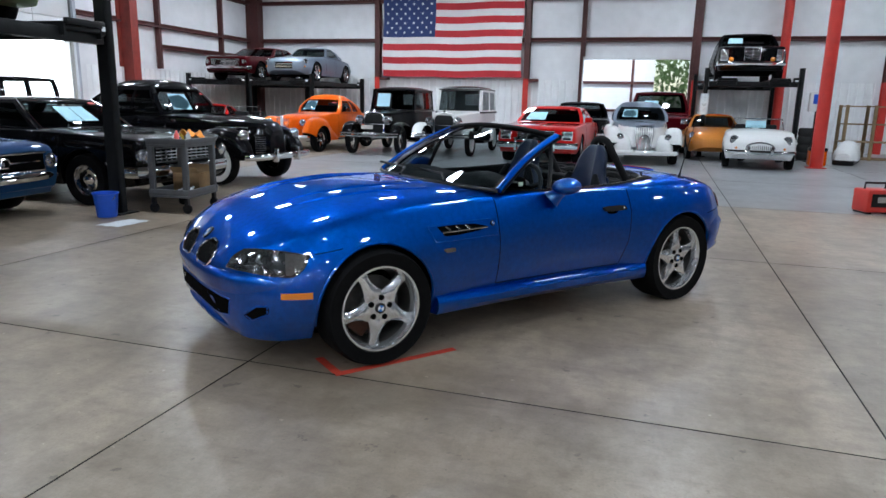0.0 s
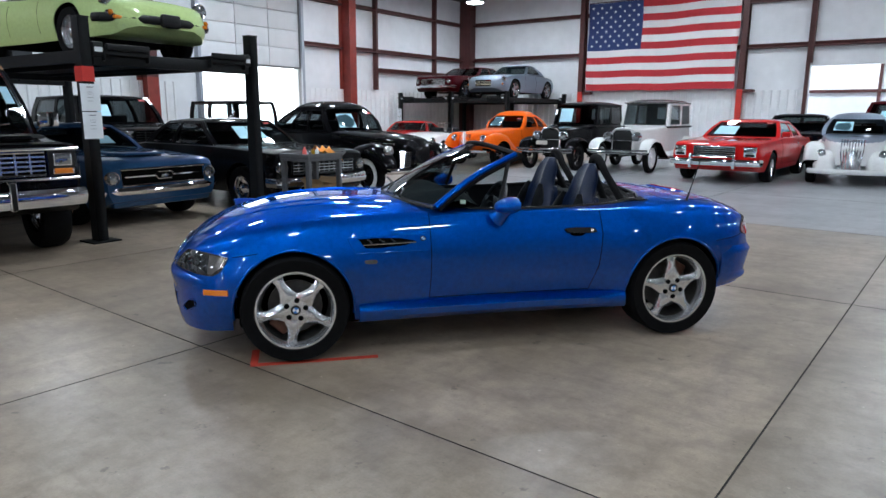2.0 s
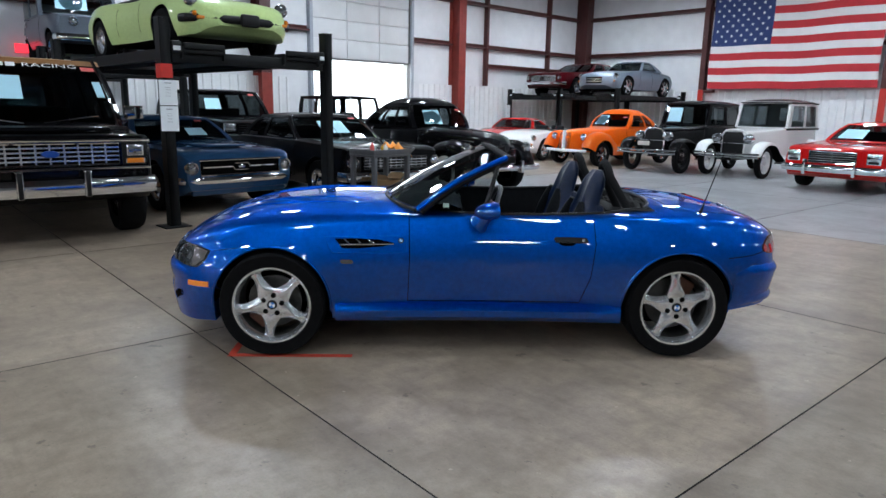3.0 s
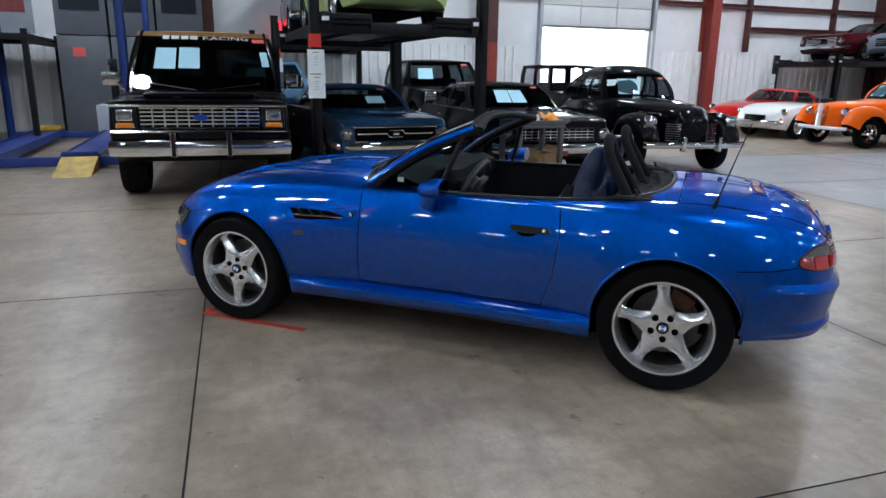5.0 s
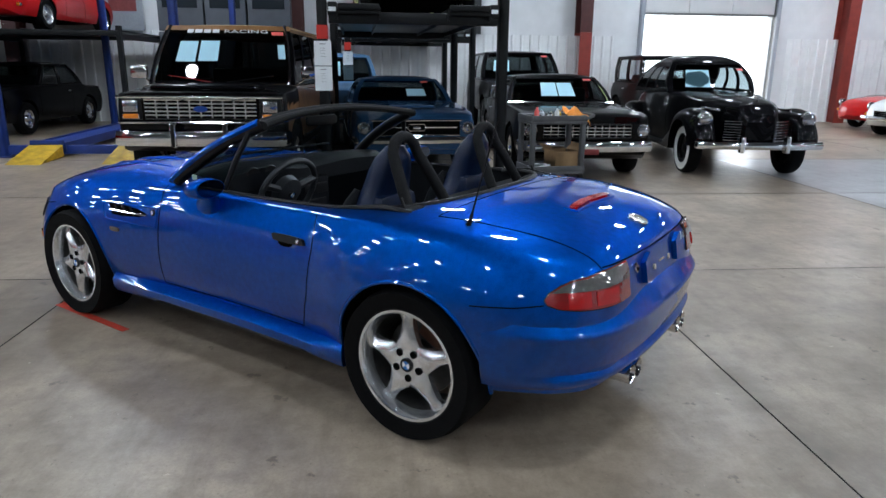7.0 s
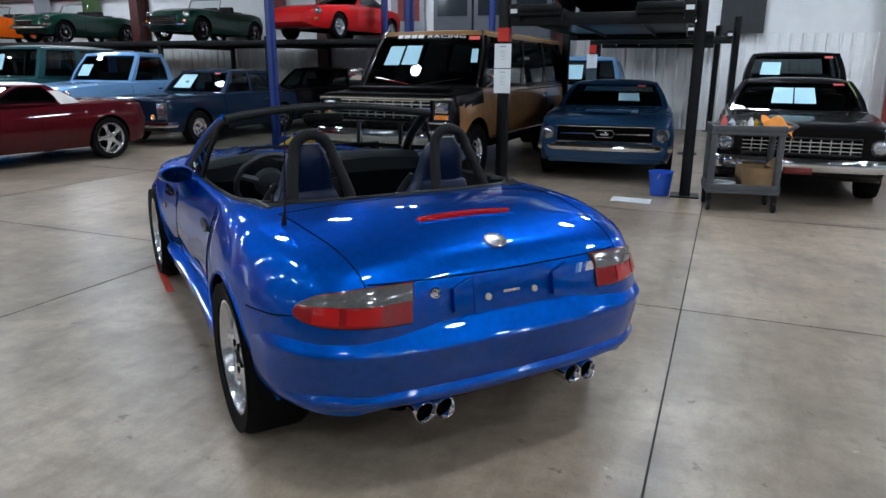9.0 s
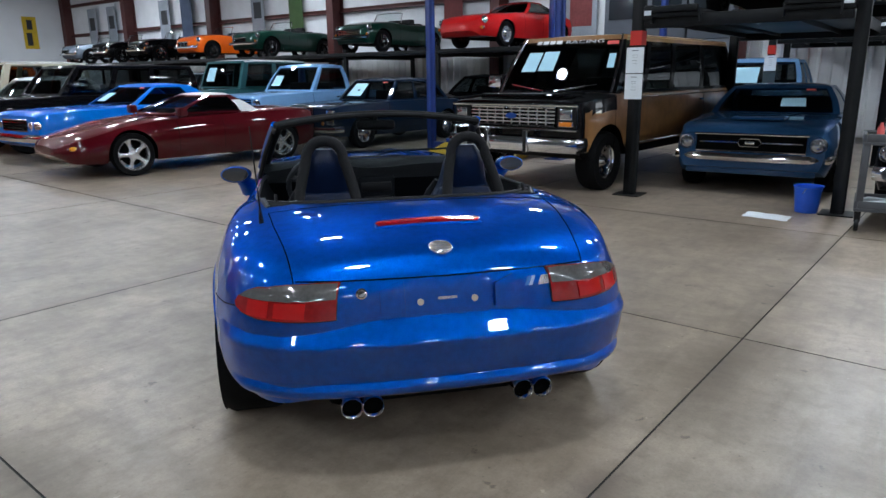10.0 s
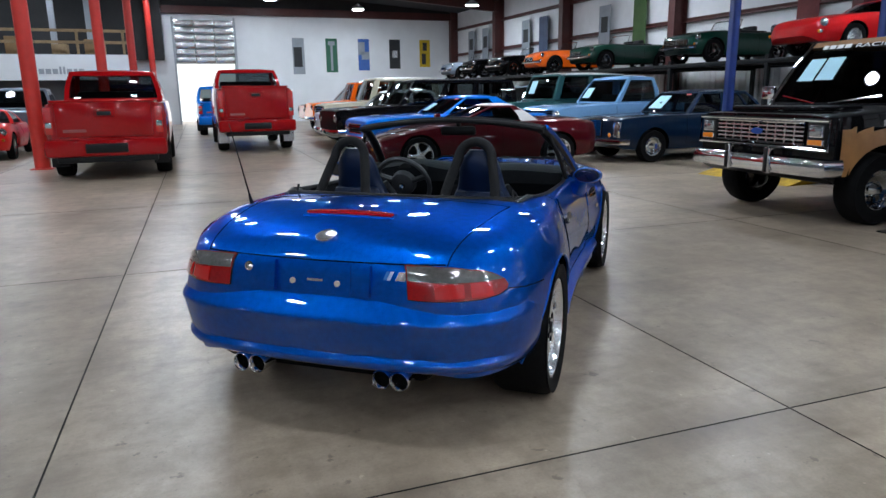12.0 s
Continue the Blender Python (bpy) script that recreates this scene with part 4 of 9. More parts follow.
CLEAR_LENS = material("clear_lens", (0.15, 0.145, 0.14), rough=0.12, coat=1.0, metal=0.3, grain=0.3, grain_scale=70)
DARK_RED_LENS = material("dark_red_lens", (0.27, 0.003, 0.004), rough=0.2, coat=1.0, grain=0.2, grain_scale=60)
# disc and barrel metal, darkened in colour for the shade behind the spokes
SHADED_STEEL = material("shaded_wheel_steel", (0.07, 0.068, 0.065), rough=0.45, metal=0.6, grain=0.3, grain_scale=40)
HERO_GLASS = glass_material("windshield_glass", (0.45, 0.51, 0.52))
WHEEL_LEATHER = material("steering_wheel_leather", (0.03, 0.032, 0.036), spec=0.5, rough=0.36, grain=0.3, grain_scale=40, bump=0.1)
HERO_TRIM = material("black_cockpit_trim", (0.007, 0.0075, 0.009), spec=0.08, rough=0.7, grain=0.3, grain_scale=25, bump=0.1)
CALIPER = material("rusty_brake", (0.12, 0.05, 0.03), rough=0.6, metal=0.4, grain=0.3)
ROUNDEL_BLUE = material("enamel_blue", (0.05, 0.2, 0.55), rough=0.2, coat=1.0)
ROUNDEL_WHITE = material("enamel_white", (0.8, 0.82, 0.85), rough=0.2, coat=1.0)


def swept(plan, end, section):
    """A bumper: a section of (out, z) swept round a plan given for one half, mirrored."""
    half = [Vector((x, y)) for x, y in plan]
    pts = half + [Vector((p.x, -p.y)) for p in half[-2::-1]]
    path = []
    for i in range(len(pts) - 1):
        p0, p1, p2, p3 = pts[max(i - 1, 0)], pts[i], pts[i + 1], pts[min(i + 2, len(pts) - 1)]
        for k in range(5):
            t = k / 5
            path.append(0.5 * (2 * p1 + (p2 - p0) * t + (2 * p0 - 5 * p1 + 4 * p2 - p3) * t * t + (3 * p1 - p0 - 3 * p2 + p3) * t**3))
    path.append(pts[-1])
    bm = bmesh.new()
    rows = []
    n = len(path)
    for i, p in enumerate(path):
        tan = (path[min(i + 1, n - 1)] - path[max(i - 1, 0)]).normalized()
        nrm = Vector((tan.y, -tan.x))
        if nrm.dot(Vector((end * 0.3, p.y))) < 0 if abs(p.y) > 0.3 else nrm.x * end < 0:
            nrm = -nrm
        f = min(1.0, min(i, n - 1 - i) / 6)
        g = min(1.0, max(0.0, (min(i, n - 1 - i) - 3) / 15))
        g = g * g * (3 - 2 * g)
        z1, z0 = section[0][1], section[-1][1]
        plain = [-0.006 - 0.045 * abs((2 * z - z1 - z0) / (z1 - z0)) ** 2.2 for o, z in section]
        rows.append([bm.verts.new((*(p + nrm * (q + (o - q) * g - (1 - f) * 0.012)), z)) for (o, z), q in zip(section, plain)])
    for a, b in zip(rows, rows[1:]):
        for q in range(len(section) - 1):
            bm.faces.new((a[q], a[q + 1], b[q + 1], b[q]))
    bmesh.ops.recalc_face_normals(bm, faces=bm.faces)
    return bm


def roundel(parent, m, r, plain=False):
    """A round badge about its own y axis: dark ring, pale and blue quarters."""
    bm = bmesh.new()
    lathe(bm, [(r, -0.004), (r, 0.002), (r * 0.94, 0.004), (r * 0.9, 0.003), (0, 0.003)], 28, m)
    b = part("badge", bm, SILVER if plain else BLACK, parent)
    if plain:
        return b
    for mat, q in ((ROUNDEL_WHITE, 0), (ROUNDEL_BLUE, 1)):
        bm = bmesh.new()
        for k in (q, q + 2):
            vs = [bm.verts.new(m @ Vector((0, 0.005, 0)))] + [bm.verts.new(m @ Vector((r * 0.62 * math.cos((k + i / 6) * math.pi / 2), 0.005, r * 0.62 * math.sin((k + i / 6) * math.pi / 2)))) for i in range(7)]
            bm.faces.new(vs)
        part("badge_quarter", bm, mat, b)
    return b


def star_wheel(r, rim, width):
    """Five flared spokes inside a deep polished lip."""
    h = width / 2
    bm = bmesh.new()
    sec = [(rim * 1.0, -h * 0.8), (rim + 0.015, -h), (r * 0.94, -h * 1.03), (r * 0.985, -h * 0.86), (r, -h * 0.7), (r, h * 0.7), (r * 0.985, h * 0.86), (r * 0.94, h * 1.03), (r * 0.86 + rim * 0.14, h * 1.07), (rim + 0.018, h * 1.0), (rim, h * 0.8)]
    lathe(bm, sec, 64)
    tyre = finish(bm, RUBBER, "tyre")
    bm = bmesh.new()
    o = h * 0.96
    lathe(bm, [(rim * 0.925, h * 0.5), (rim * 0.93, h * 0.55), (rim * 0.955, o * 0.85), (rim * 1.0, o), (rim * 1.05, o * 1.0), (rim * 1.06, o * 0.93), (rim, o * 0.85)], 64)
    hubd = o * 0.8
    lathe(bm, [(rim * 0.36, hubd - 0.05), (rim * 0.35, hubd - 0.012), (rim * 0.31, hubd), (rim * 0.17, hubd + 0.002), (0, hubd + 0.002)], 40)
    rm = finish(bm, WHEEL_GREY, "wheel", 30)
    bm = bmesh.new()
    rings = []
    for x, hw, y, crest in ((0.2, 0.29, hubd - 0.006, 0.006), (0.34, 0.255, hubd - 0.006, 0.02), (0.5, 0.185, hubd - 0.01, 0.028), (0.66, 0.135, hubd - 0.013, 0.025), (0.8, 0.118, hubd - 0.014, 0.017), (0.9, 0.138, hubd - 0.014, 0.004), (0.965, 0.19, hubd - 0.014, 0.001)):
        x, hw = x * rim, hw * rim
        rings.append([bm.verts.new(p) for p in ((x, y - 0.004, -hw), (x, y + crest * 0.4, -hw * 0.55), (x, y + crest - 0.008 * (x < 0.7 * rim), 0), (x, y + crest * 0.4, hw * 0.55), (x, y - 0.004, hw), (x, y - 0.034, hw * 0.9), (x, y - 0.034, -hw * 0.9))])
    for a, b in zip(rings, rings[1:]):
        for q in range(7):
            bm.faces.new((a[q], a[(q + 1) % 7], b[(q + 1) % 7], b[q]))
    spoke = finish(bm, WHEEL_GREY, "spoke", 30)
    bm = bmesh.new()
    lathe(bm, [(rim * 0.72, -0.02), (rim * 0.72, -0.004), (rim * 0.34, -0.002), (rim * 0.3, 0.02), (0.0, 0.02)], 40)
    brake = finish(bm, SHADED_STEEL, "brake_disc")
    # a silver barrel by nature; its shade is put into the colour
    bm = bmesh.new()
    lathe(bm, [(rim * 0.98, -h * 0.95), (rim * 0.9, -h * 0.8), (rim * 0.88, 0.0), (rim * 0.925, h * 0.5), (rim * 0.97, h * 0.5), (rim * 0.99, -h * 0.9)], 48)
    barrel = finish(bm, SHADED_STEEL, "rim_barrel")
    bm = bmesh.new()
    box(bm, rim * 0.42, rim * 0.8, -0.03, 0.022, -0.06, 0.06, bevel=0.012)
    cal = finish(bm, CALIPER, "brake_caliper")
    # flat black disc for the shade in a bolt recess
    bm = bmesh.new()
    lathe(bm, [(0.0155, -0.004), (0.0155, 0.0015), (0.0, 0.0015)], 16)
    lug = finish(bm, WELL, "lug_bolt")
    return rm, tyre, brake, cal, lug, barrel, spoke, hubd


def build_roadster(m):
    car = thing("roadster", m, "glossy bright blue two-seat roadster with its top down", "car")
    sh = OpenShell(
        [(-0.735, 0.43), (-0.728, 0.52), (-0.715, 0.575), (-0.685, 0.638), (-0.62, 0.722), (-0.5, 0.795), (-0.3, 0.852), (0, 0.884), (0.3, 0.868), (0.6, 0.828), (1.2, 0.806), (1.6, 0.806), (2.0, 0.822), (2.46, 0.852), (2.72, 0.842), (2.88, 0.795), (3.0, 0.72), (3.09, 0.62), (3.155, 0.48), (3.19, 0.34), (3.205, 0.22)],
        [(-0.735, 0.40), (-0.728, 0.365), (-0.71, 0.33), (-0.66, 0.308), (-0.45, 0.29), (0.36, 0.22), (2.05, 0.215), (2.85, 0.19), (2.98, 0.18), (3.09, 0.185), (3.145, 0.215), (3.17, 0.27), (3.188, 0.33), (3.205, 0.38)],
        [(-0.735, 0.56), (-0.728, 0.60), (-0.715, 0.64), (-0.69, 0.675), (-0.6, 0.72), (-0.4, 0.775), (-0.1, 0.82), (0.3, 0.838), (1.2, 0.838), (1.7, 0.822), (2.1, 0.782), (2.46, 0.742), (2.8, 0.665), (2.98, 0.60), (3.09, 0.545), (3.17, 0.50), (3.205, 0.46)],
        [(-0.735, 0.60), (-0.728, 0.64), (-0.715, 0.72), (-0.70, 0.765), (-0.62, 0.835), (-0.4, 0.886), (-0.1, 0.908), (0.3, 0.905), (0.9, 0.885), (1.5, 0.885), (1.8, 0.9), (2.12, 0.905), (2.52, 0.876), (2.83, 0.805), (3.0, 0.73), (3.11, 0.65), (3.17, 0.58), (3.205, 0.51)],
        [(2.464, 0.316, 0.350), (0, 0.316, 0.348)], tuck=0.09, lean=0.085, waist=0.5, box_=0.82, inner=0.6)
    bm = sh.mesh()
    tree = BVHTree.FromBMesh(bm)
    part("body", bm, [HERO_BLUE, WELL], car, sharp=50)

    # flared lips over the wheels
    for ax in (0, 2.459):
        for s in (1, -1):
            pts = []
            for k in range(25):
                a = radians(-8 + 196 * k / 24)
                x, z = ax * 1.002 + 0.351 * math.cos(a), 0.316 + 0.351 * math.sin(a)
                pts.append((x, s * (sh.side(x, max(z, 0.25)) - 0.004), z))
            bm = bmesh.new()
            tube(bm, pts, 0.009, 6)
            part("arch_lip", bm, HERO_BLUE, car)
    # sills
    for s in (1, -1):
        bm = bmesh.new()
        rings = []
        for k in range(17):
            x = 0.345 + (2.085 - 0.345) * k / 16
            f = 0.5 - 0.5 * math.cos(math.tau * min(max((x - 0.345) / 0.3, 0), 0.5))
            g = min(1, (2.085 - x) / 0.35)
            o = sh.side(x, 0.31)
            out = 0.014 + 0.04 * f * (0.4 + 0.6 * g)
            rings.append([bm.verts.new((x, s * y, z)) for y, z in ((o - 0.02, 0.325), (o + out * 0.45, 0.312), (o + out, 0.285), (o + out * 0.95, 0.245), (o + out * 0.3, 0.212), (o - 0.06, 0.205))])
        for a, b in zip(rings, rings[1:]):
            for q in range(5):
                bm.faces.new((a[q], a[q + 1], b[q + 1], b[q]))
        for q in (rings[0], rings[-1]):
            bm.faces.new(q)
        part("sill", bm, HERO_BLUE, car)

    # wheels
    for ax, width, yc in ((2.459, 0.225, 0.735), (0, 0.245, 0.735)):
        rm, tyre, brake, cal, lug, barrel, spoke, hubd = star_wheel(0.316, 0.222, width)
        for s in (1, -1):
            w = part("wheel", rm, None, car)
            w.matrix_local = pose(ax, s * yc, 0.316, 0, 0, 0 if s > 0 else 180) @ pose(0, 0, 0, 0, 208 if ax else 40, 0)
            part("tyre", tyre, None, w)
            part("brake_disc", brake, None, w)
            part("rim_barrel", barrel, None, w)
            c = part("brake_caliper", cal, None, w)
            c.matrix_local = pose(0, 0, 0, 0, 200, 0)
            for k in range(5):
                part("spoke", spoke, None, w).matrix_local = Matrix.Rotation(k * math.tau / 5 + math.pi / 2, 4, "Y")
                l = part("lug_bolt", lug, None, w)
                a = k * math.tau / 5 + math.pi / 2 + math.pi / 5
                l.matrix_local = pose(0.222 * 0.26 * math.cos(a), hubd + 0.003, -0.222 * 0.26 * math.sin(a))
            roundel(w, pose(0, hubd + 0.006, 0), 0.029)

    # panel gaps: doors, bonnet, boot lid, bumpers
    for s in (1, -1):
        d = (0, -s, 0)
        bm = bmesh.new()
        drawn(tree, [(1.645, s, 0.85), (1.64, s, 0.6), (1.65, s, 0.335)], d, bm=bm, r=0.0028)
        drawn(tree, [(0.53, s, 0.845), (0.52, s, 0.7), (0.545, s, 0.5), (0.60, s, 0.335)], d, bm=bm, r=0.0028)
        drawn(tree, [(0.60, s, 0.335), (1.65, s, 0.335)], d, bm=bm, r=0.0028)
        part("door_gap", bm, WELL, car)
        part("bonnet_gap", drawn(tree, [(2.12, s, 0.668), (1.66, s, 0.668)], d, r=0.0025), WELL, car)
        part("bonnet_gap", drawn(tree, [(2.80, s, 0.635), (2.66, s, 0.655)], d, r=0.0025), WELL, car)
        part("bumper_gap", drawn(tree, [(-0.29, s, 0.63), (-0.45, s, 0.64), (-0.54, s, 0.655)], d, r=0.0026), WELL, car)
    bm = bmesh.new()
    down = (0, 0, -1)
    for s in (1, -1):
        drawn(tree, [(-0.01, s * 0.63, 1), (-0.25, s * 0.605, 1), (-0.55, s * 0.555, 1), (-0.66, s * 0.54, 1), (-0.70, s * 0.532, 1)], down, bm=bm, r=0.0026)
    drawn(tree, [(-0.01, 0.63, 1), (-0.01, 0, 1), (-0.01, -0.63, 1)], down, bm=bm, r=0.0022)
    drawn(tree, [(-1, 0.532, 0.762), (-1, 0.0, 0.757), (-1, -0.532, 0.762)], (1, 0, 0), bm=bm, r=0.003)
    part("boot_lid_gap", bm, WELL, car)

    # bonnet ridges
    bm = bmesh.new()
    for s in (1, -1):
        for y0, y1 in ((0.30, 0.2), (0.47, 0.33)):
            pts = [(1.78, s * y0, 1), (2.2, s * (y0 * 0.8 + y1 * 0.2), 1), (2.6, s * (y0 * 0.4 + y1 * 0.6), 1), (2.85, s * y1, 1)]
            path = []
            for a, b in zip(pts, pts[1:]):
                path += [cast(tree, Vector(a).lerp(Vector(b), k / 8), down, -0.008)[0] for k in range(8)]
            tube(bm, path, [0.006 + 0.012 * math.sin(math.pi * k / (len(path) - 1)) for k in range(len(path))], 8)
    part("bonnet_ridge", bm, HERO_BLUE, car)

    # rear lamps
    for s in (1, -1):
        d = (0.75, -s * 0.66, 0)
        out = [(-0.70, s * 0.378, 0.633), (-0.70, s * 0.46, 0.632), (-0.68, s * 0.555, 0.632), (-0.635, s * 0.66, 0.634), (-0.58, s * 0.716, 0.643), (-0.545, s * 0.738, 0.657), (-0.535, s * 0.74, 0.672), (-0.545, s * 0.73, 0.692), (-0.575, s * 0.695, 0.718), (-0.60, s * 0.657, 0.735), (-0.655, s * 0.56, 0.75), (-0.69, s * 0.46, 0.755), (-0.70, s * 0.385, 0.757)]
        lamp = part("tail_light", patch(tree, out, d, 0.008, 72, smooth=False), DARK_RED_LENS, car)
        up = [(-0.70, s * 0.386, 0.703), (-0.64, s * 0.57, 0.699), (-0.55, s * 0.722, 0.694), (-0.575, s * 0.693, 0.716), (-0.60, s * 0.654, 0.733), (-0.655, s * 0.558, 0.748), (-0.69, s * 0.46, 0.752), (-0.70, s * 0.39, 0.754)]
        part("clear_lens", patch(tree, up, d, 0.0125, 56, smooth=False), CLEAR_LENS, lamp, "clear upper lens")
        for ya, yb in ((0.475, 0.56), (0.645, 0.71)):
            mid = [(-0.68, s * ya, 0.64), (-0.62, s * yb, 0.642), (-0.62, s * yb, 0.692), (-0.68, s * ya, 0.696)]
            part("reflector", patch(tree, mid, d, 0.0115, 24, smooth=False), REDLENS, lamp)
        bm = drawn(tree, out, d, r=0.004, lift=0.003, closed=True, steps=6)
        part("lamp_seal", bm, BLACK, lamp)
    # boot: brake lamp, badge, number plate plinth
    brake = part("brake_light", patch(tree, [(-0.375, 0.185, 1), (-0.36, 0.0, 1), (-0.375, -0.185, 1), (-0.405, -0.19, 1), (-0.395, 0.0, 1), (-0.405, 0.19, 1)], down, 0.014, 48), REDLENS, car)
    bm = drawn(tree, [(-0.362, 0.205, 1), (-0.345, 0.0, 1), (-0.362, -0.205, 1), (-0.42, -0.21, 1), (-0.412, 0, 1), (-0.42, 0.21, 1)], down, r=0.008, lift=0.001, closed=True)
    part("lamp_housing", bm, HERO_BLUE, brake)
    p, nrm = cast(tree, (-0.612, 0, 1), down, 0.004)
    q = nrm.to_track_quat("Y", "Z").to_matrix().to_4x4()
    roundel(car, Matrix.Translation(p) @ q, 0.044, plain=True)
    rear = (1, 0, 0)
    plate = part("plate_bracket", patch(tree, [(-1, 0.155, 0.617), (-1, -0.155, 0.617), (-1, -0.155, 0.752), (-1, 0.155, 0.752)], rear, 0.003, 48, smooth=False), HERO_BLUE, car, "empty blue number plate bracket")
    for y in (0.1, -0.1):
        p, nrm = cast(tree, (-1, y, 0.672), rear, 0.006)
        bm = bmesh.new()
        lathe(bm, [(0.012, -0.004), (0.012, 0.004), (0, 0.005)], 16, Matrix.Translation(p) @ nrm.to_track_quat("Y", "Z").to_matrix().to_4x4())
        part("plate_screw", bm, material("ivory_plastic", (0.5, 0.47, 0.38), rough=0.5), plate)
    bm = patch(tree, [(-1, 0.035, 0.676), (-1, -0.035, 0.676), (-1, -0.035, 0.686), (-1, 0.035, 0.686)], rear, 0.006, 16, smooth=False)
    part("catch_plate", bm, SILVER, plate)
    for y0, y1 in ((0.175, 0.245), (-0.245, -0.175)):
        bm = patch(tree, [(-1, y0, 0.63), (-1, y1, 0.64), (-1, y1, 0.72), (-1, y0, 0.748)], rear, 0.022, 24, back=0.02, smooth=False)
        part("plate_lamp_housing", bm, HERO_BLUE, car)
    p, nrm = cast(tree, (-1, 0.308, 0.716), rear, 0.002)
    bm = bmesh.new()
    lathe(bm, [(0.02, -0.004), (0.02, 0.006), (0.014, 0.009), (0.012, 0.004), (0.006, 0.004), (0, 0.006)], 20, Matrix.Translation(p) @ nrm.to_track_quat("Y", "Z").to_matrix().to_4x4())
    part("boot_lock", bm, CHROME, car)
    # a slanted two-tone emblem
    for i, (y, mat) in enumerate(((-0.295, ROUNDEL_BLUE), (-0.311, material("emblem_pale", (0.35, 0.5, 0.7), rough=0.3)), (-0.345, SILVER))):
        w = 0.012 if i < 2 else 0.042
        bm = patch(tree, [(-1, y, 0.70), (-1, y - w, 0.70), (-1, y - w - 0.014, 0.733), (-1, y - 0.014, 0.733)], rear, 0.005, 16, smooth=False)
        part("emblem", bm, mat, car)
    # rear bumper: a sloping top, an undercut face and a lip below
    part("rear_bumper", swept([(-0.345, 0.866), (-0.44, 0.838), (-0.53, 0.799), (-0.61, 0.745), (-0.68, 0.664), (-0.735, 0.55), (-0.763, 0.39), (-0.778, 0.2), (-0.782, 0)], -1,
         [(-0.075, 0.634), (-0.056, 0.630), (-0.044, 0.618), (-0.02, 0.585), (-0.002, 0.558), (0.008, 0.545), (0.010, 0.534), (0.006, 0.522), (-0.004, 0.47), (-0.016, 0.405), (-0.022, 0.392), (-0.018, 0.382), (-0.011, 0.373), (-0.009, 0.362), (-0.015, 0.345), (-0.04, 0.327), (-0.08, 0.318)]), HERO_BLUE, car)
    for y in (0.362, 0.285, -0.285, -0.362):
        bm = bmesh.new()
        lathe(bm, [(0.031, 0.06), (0.035, -0.006), (0.0385, -0.01), (0.041, -0.006), (0.039, 0.02), (0.037, 0.2)], 24, pose(-0.745, y, 0.298, 0, 0, -90))
        t = part("exhaust_tip", bm, CHROME, car)
        t.data.materials.append(WELL)
        # black disc stands in for the shaded inside of the pipe
        bm = bmesh.new()
        lathe(bm, [(0.034, 0), (0, 0.001)], 20, pose(-0.715, y, 0.298, 0, 0, 90))
        part("pipe_bore", bm, WELL, t)
    bm = bmesh.new()
    box(bm, -0.64, -0.35, -0.45, 0.45, 0.24, 0.36, bevel=0.05)
    part("silencer", bm, WELL, car)
    # antenna
    p, nrm = cast(tree, (-0.165, 0.655, 1), down)
    bm = bmesh.new()
    tube(bm, [p, p + Vector((-0.012, 0, 0.03)), p + Vector((-0.02, 0, 0.06)), p + Vector((-0.12, 0.01, 0.40))], [0.011, 0.008, 0.004, 0.002], 8)
    part("antenna", bm, BLACK, car)

    # side vents, repeaters, handles
    for s in (1, -1):
        d = (0, -s, 0)
        out = [(2.147, s, 0.722), (1.90, s, 0.729), (1.665, s, 0.731), (1.66, s, 0.68), (1.662, s, 0.634), (1.90, s, 0.633), (2.10, s, 0.634), (2.125, s, 0.68)]
        g = part("side_vent", patch(tree, out, d, 0.0035, 64, smooth=False), HERO_BLUE, car)
        part("vent_edge", drawn(tree, out, d, r=0.0035, lift=0.003, closed=True, steps=4), HERO_BLUE, g)
        inn = [(2.085, s, 0.716), (1.95, s, 0.718), (1.82, s, 0.712), (1.73, s, 0.692), (1.80, s, 0.672), (1.95, s, 0.660), (2.04, s, 0.662), (2.065, s, 0.69)]
        # black patch on the skin in place of the vent's shaded hollow
        part("vent_opening", patch(tree, inn, d, 0.006, 64, smooth=False), WELL, g)
        for x0 in (2.03, 1.96, 1.89):
            part("vent_fin", drawn(tree, [(x0, s, 0.713), (x0 - 0.03, s, 0.69)], d, r=0.0065, lift=0.007, steps=1), CHROME, g)
        part("vent_bar", drawn(tree, [(2.055, s, 0.682), (1.735, s, 0.688)], d, r=0.0055, lift=0.009, steps=3), CHROME, g)
        p, nrm = cast(tree, (1.692, s, 0.706), d, 0.006)
        roundel(g, Matrix.Translation(p) @ nrm.to_track_quat("Y", "Z").to_matrix().to_4x4(), 0.017)
        part("side_repeater", patch(tree, [(2.045, s, 0.594), (1.985, s, 0.594), (1.975, s, 0.58), (1.985, s, 0.572), (2.035, s, 0.572), (2.05, s, 0.582)], d, 0.008, 24), CLEAR_LENS, car, "clear side repeater")
        h = part("door_handle", patch(tree, [(0.76, s, 0.737), (0.6, s, 0.737), (0.572, s, 0.725), (0.58, s, 0.707), (0.74, s, 0.707), (0.762, s, 0.715)], d, 0.016, 40), BLACK, car, "black door handle")
        # no hollow here: the recess shade is a black patch
        part("handle_recess", patch(tree, [(0.735, s, 0.71), (0.645, s, 0.71), (0.66, s, 0.69), (0.72, s, 0.69)], d, 0.003, 24), WELL, h)
        p, nrm = cast(tree, (0.597, s, 0.722), d, 0.017)
        bm = bmesh.new()
        lathe(bm, [(0.01, -0.003), (0.01, 0.002), (0, 0.003)], 14, Matrix.Translation(p) @ nrm.to_track_quat("Y", "Z").to_matrix().to_4x4())
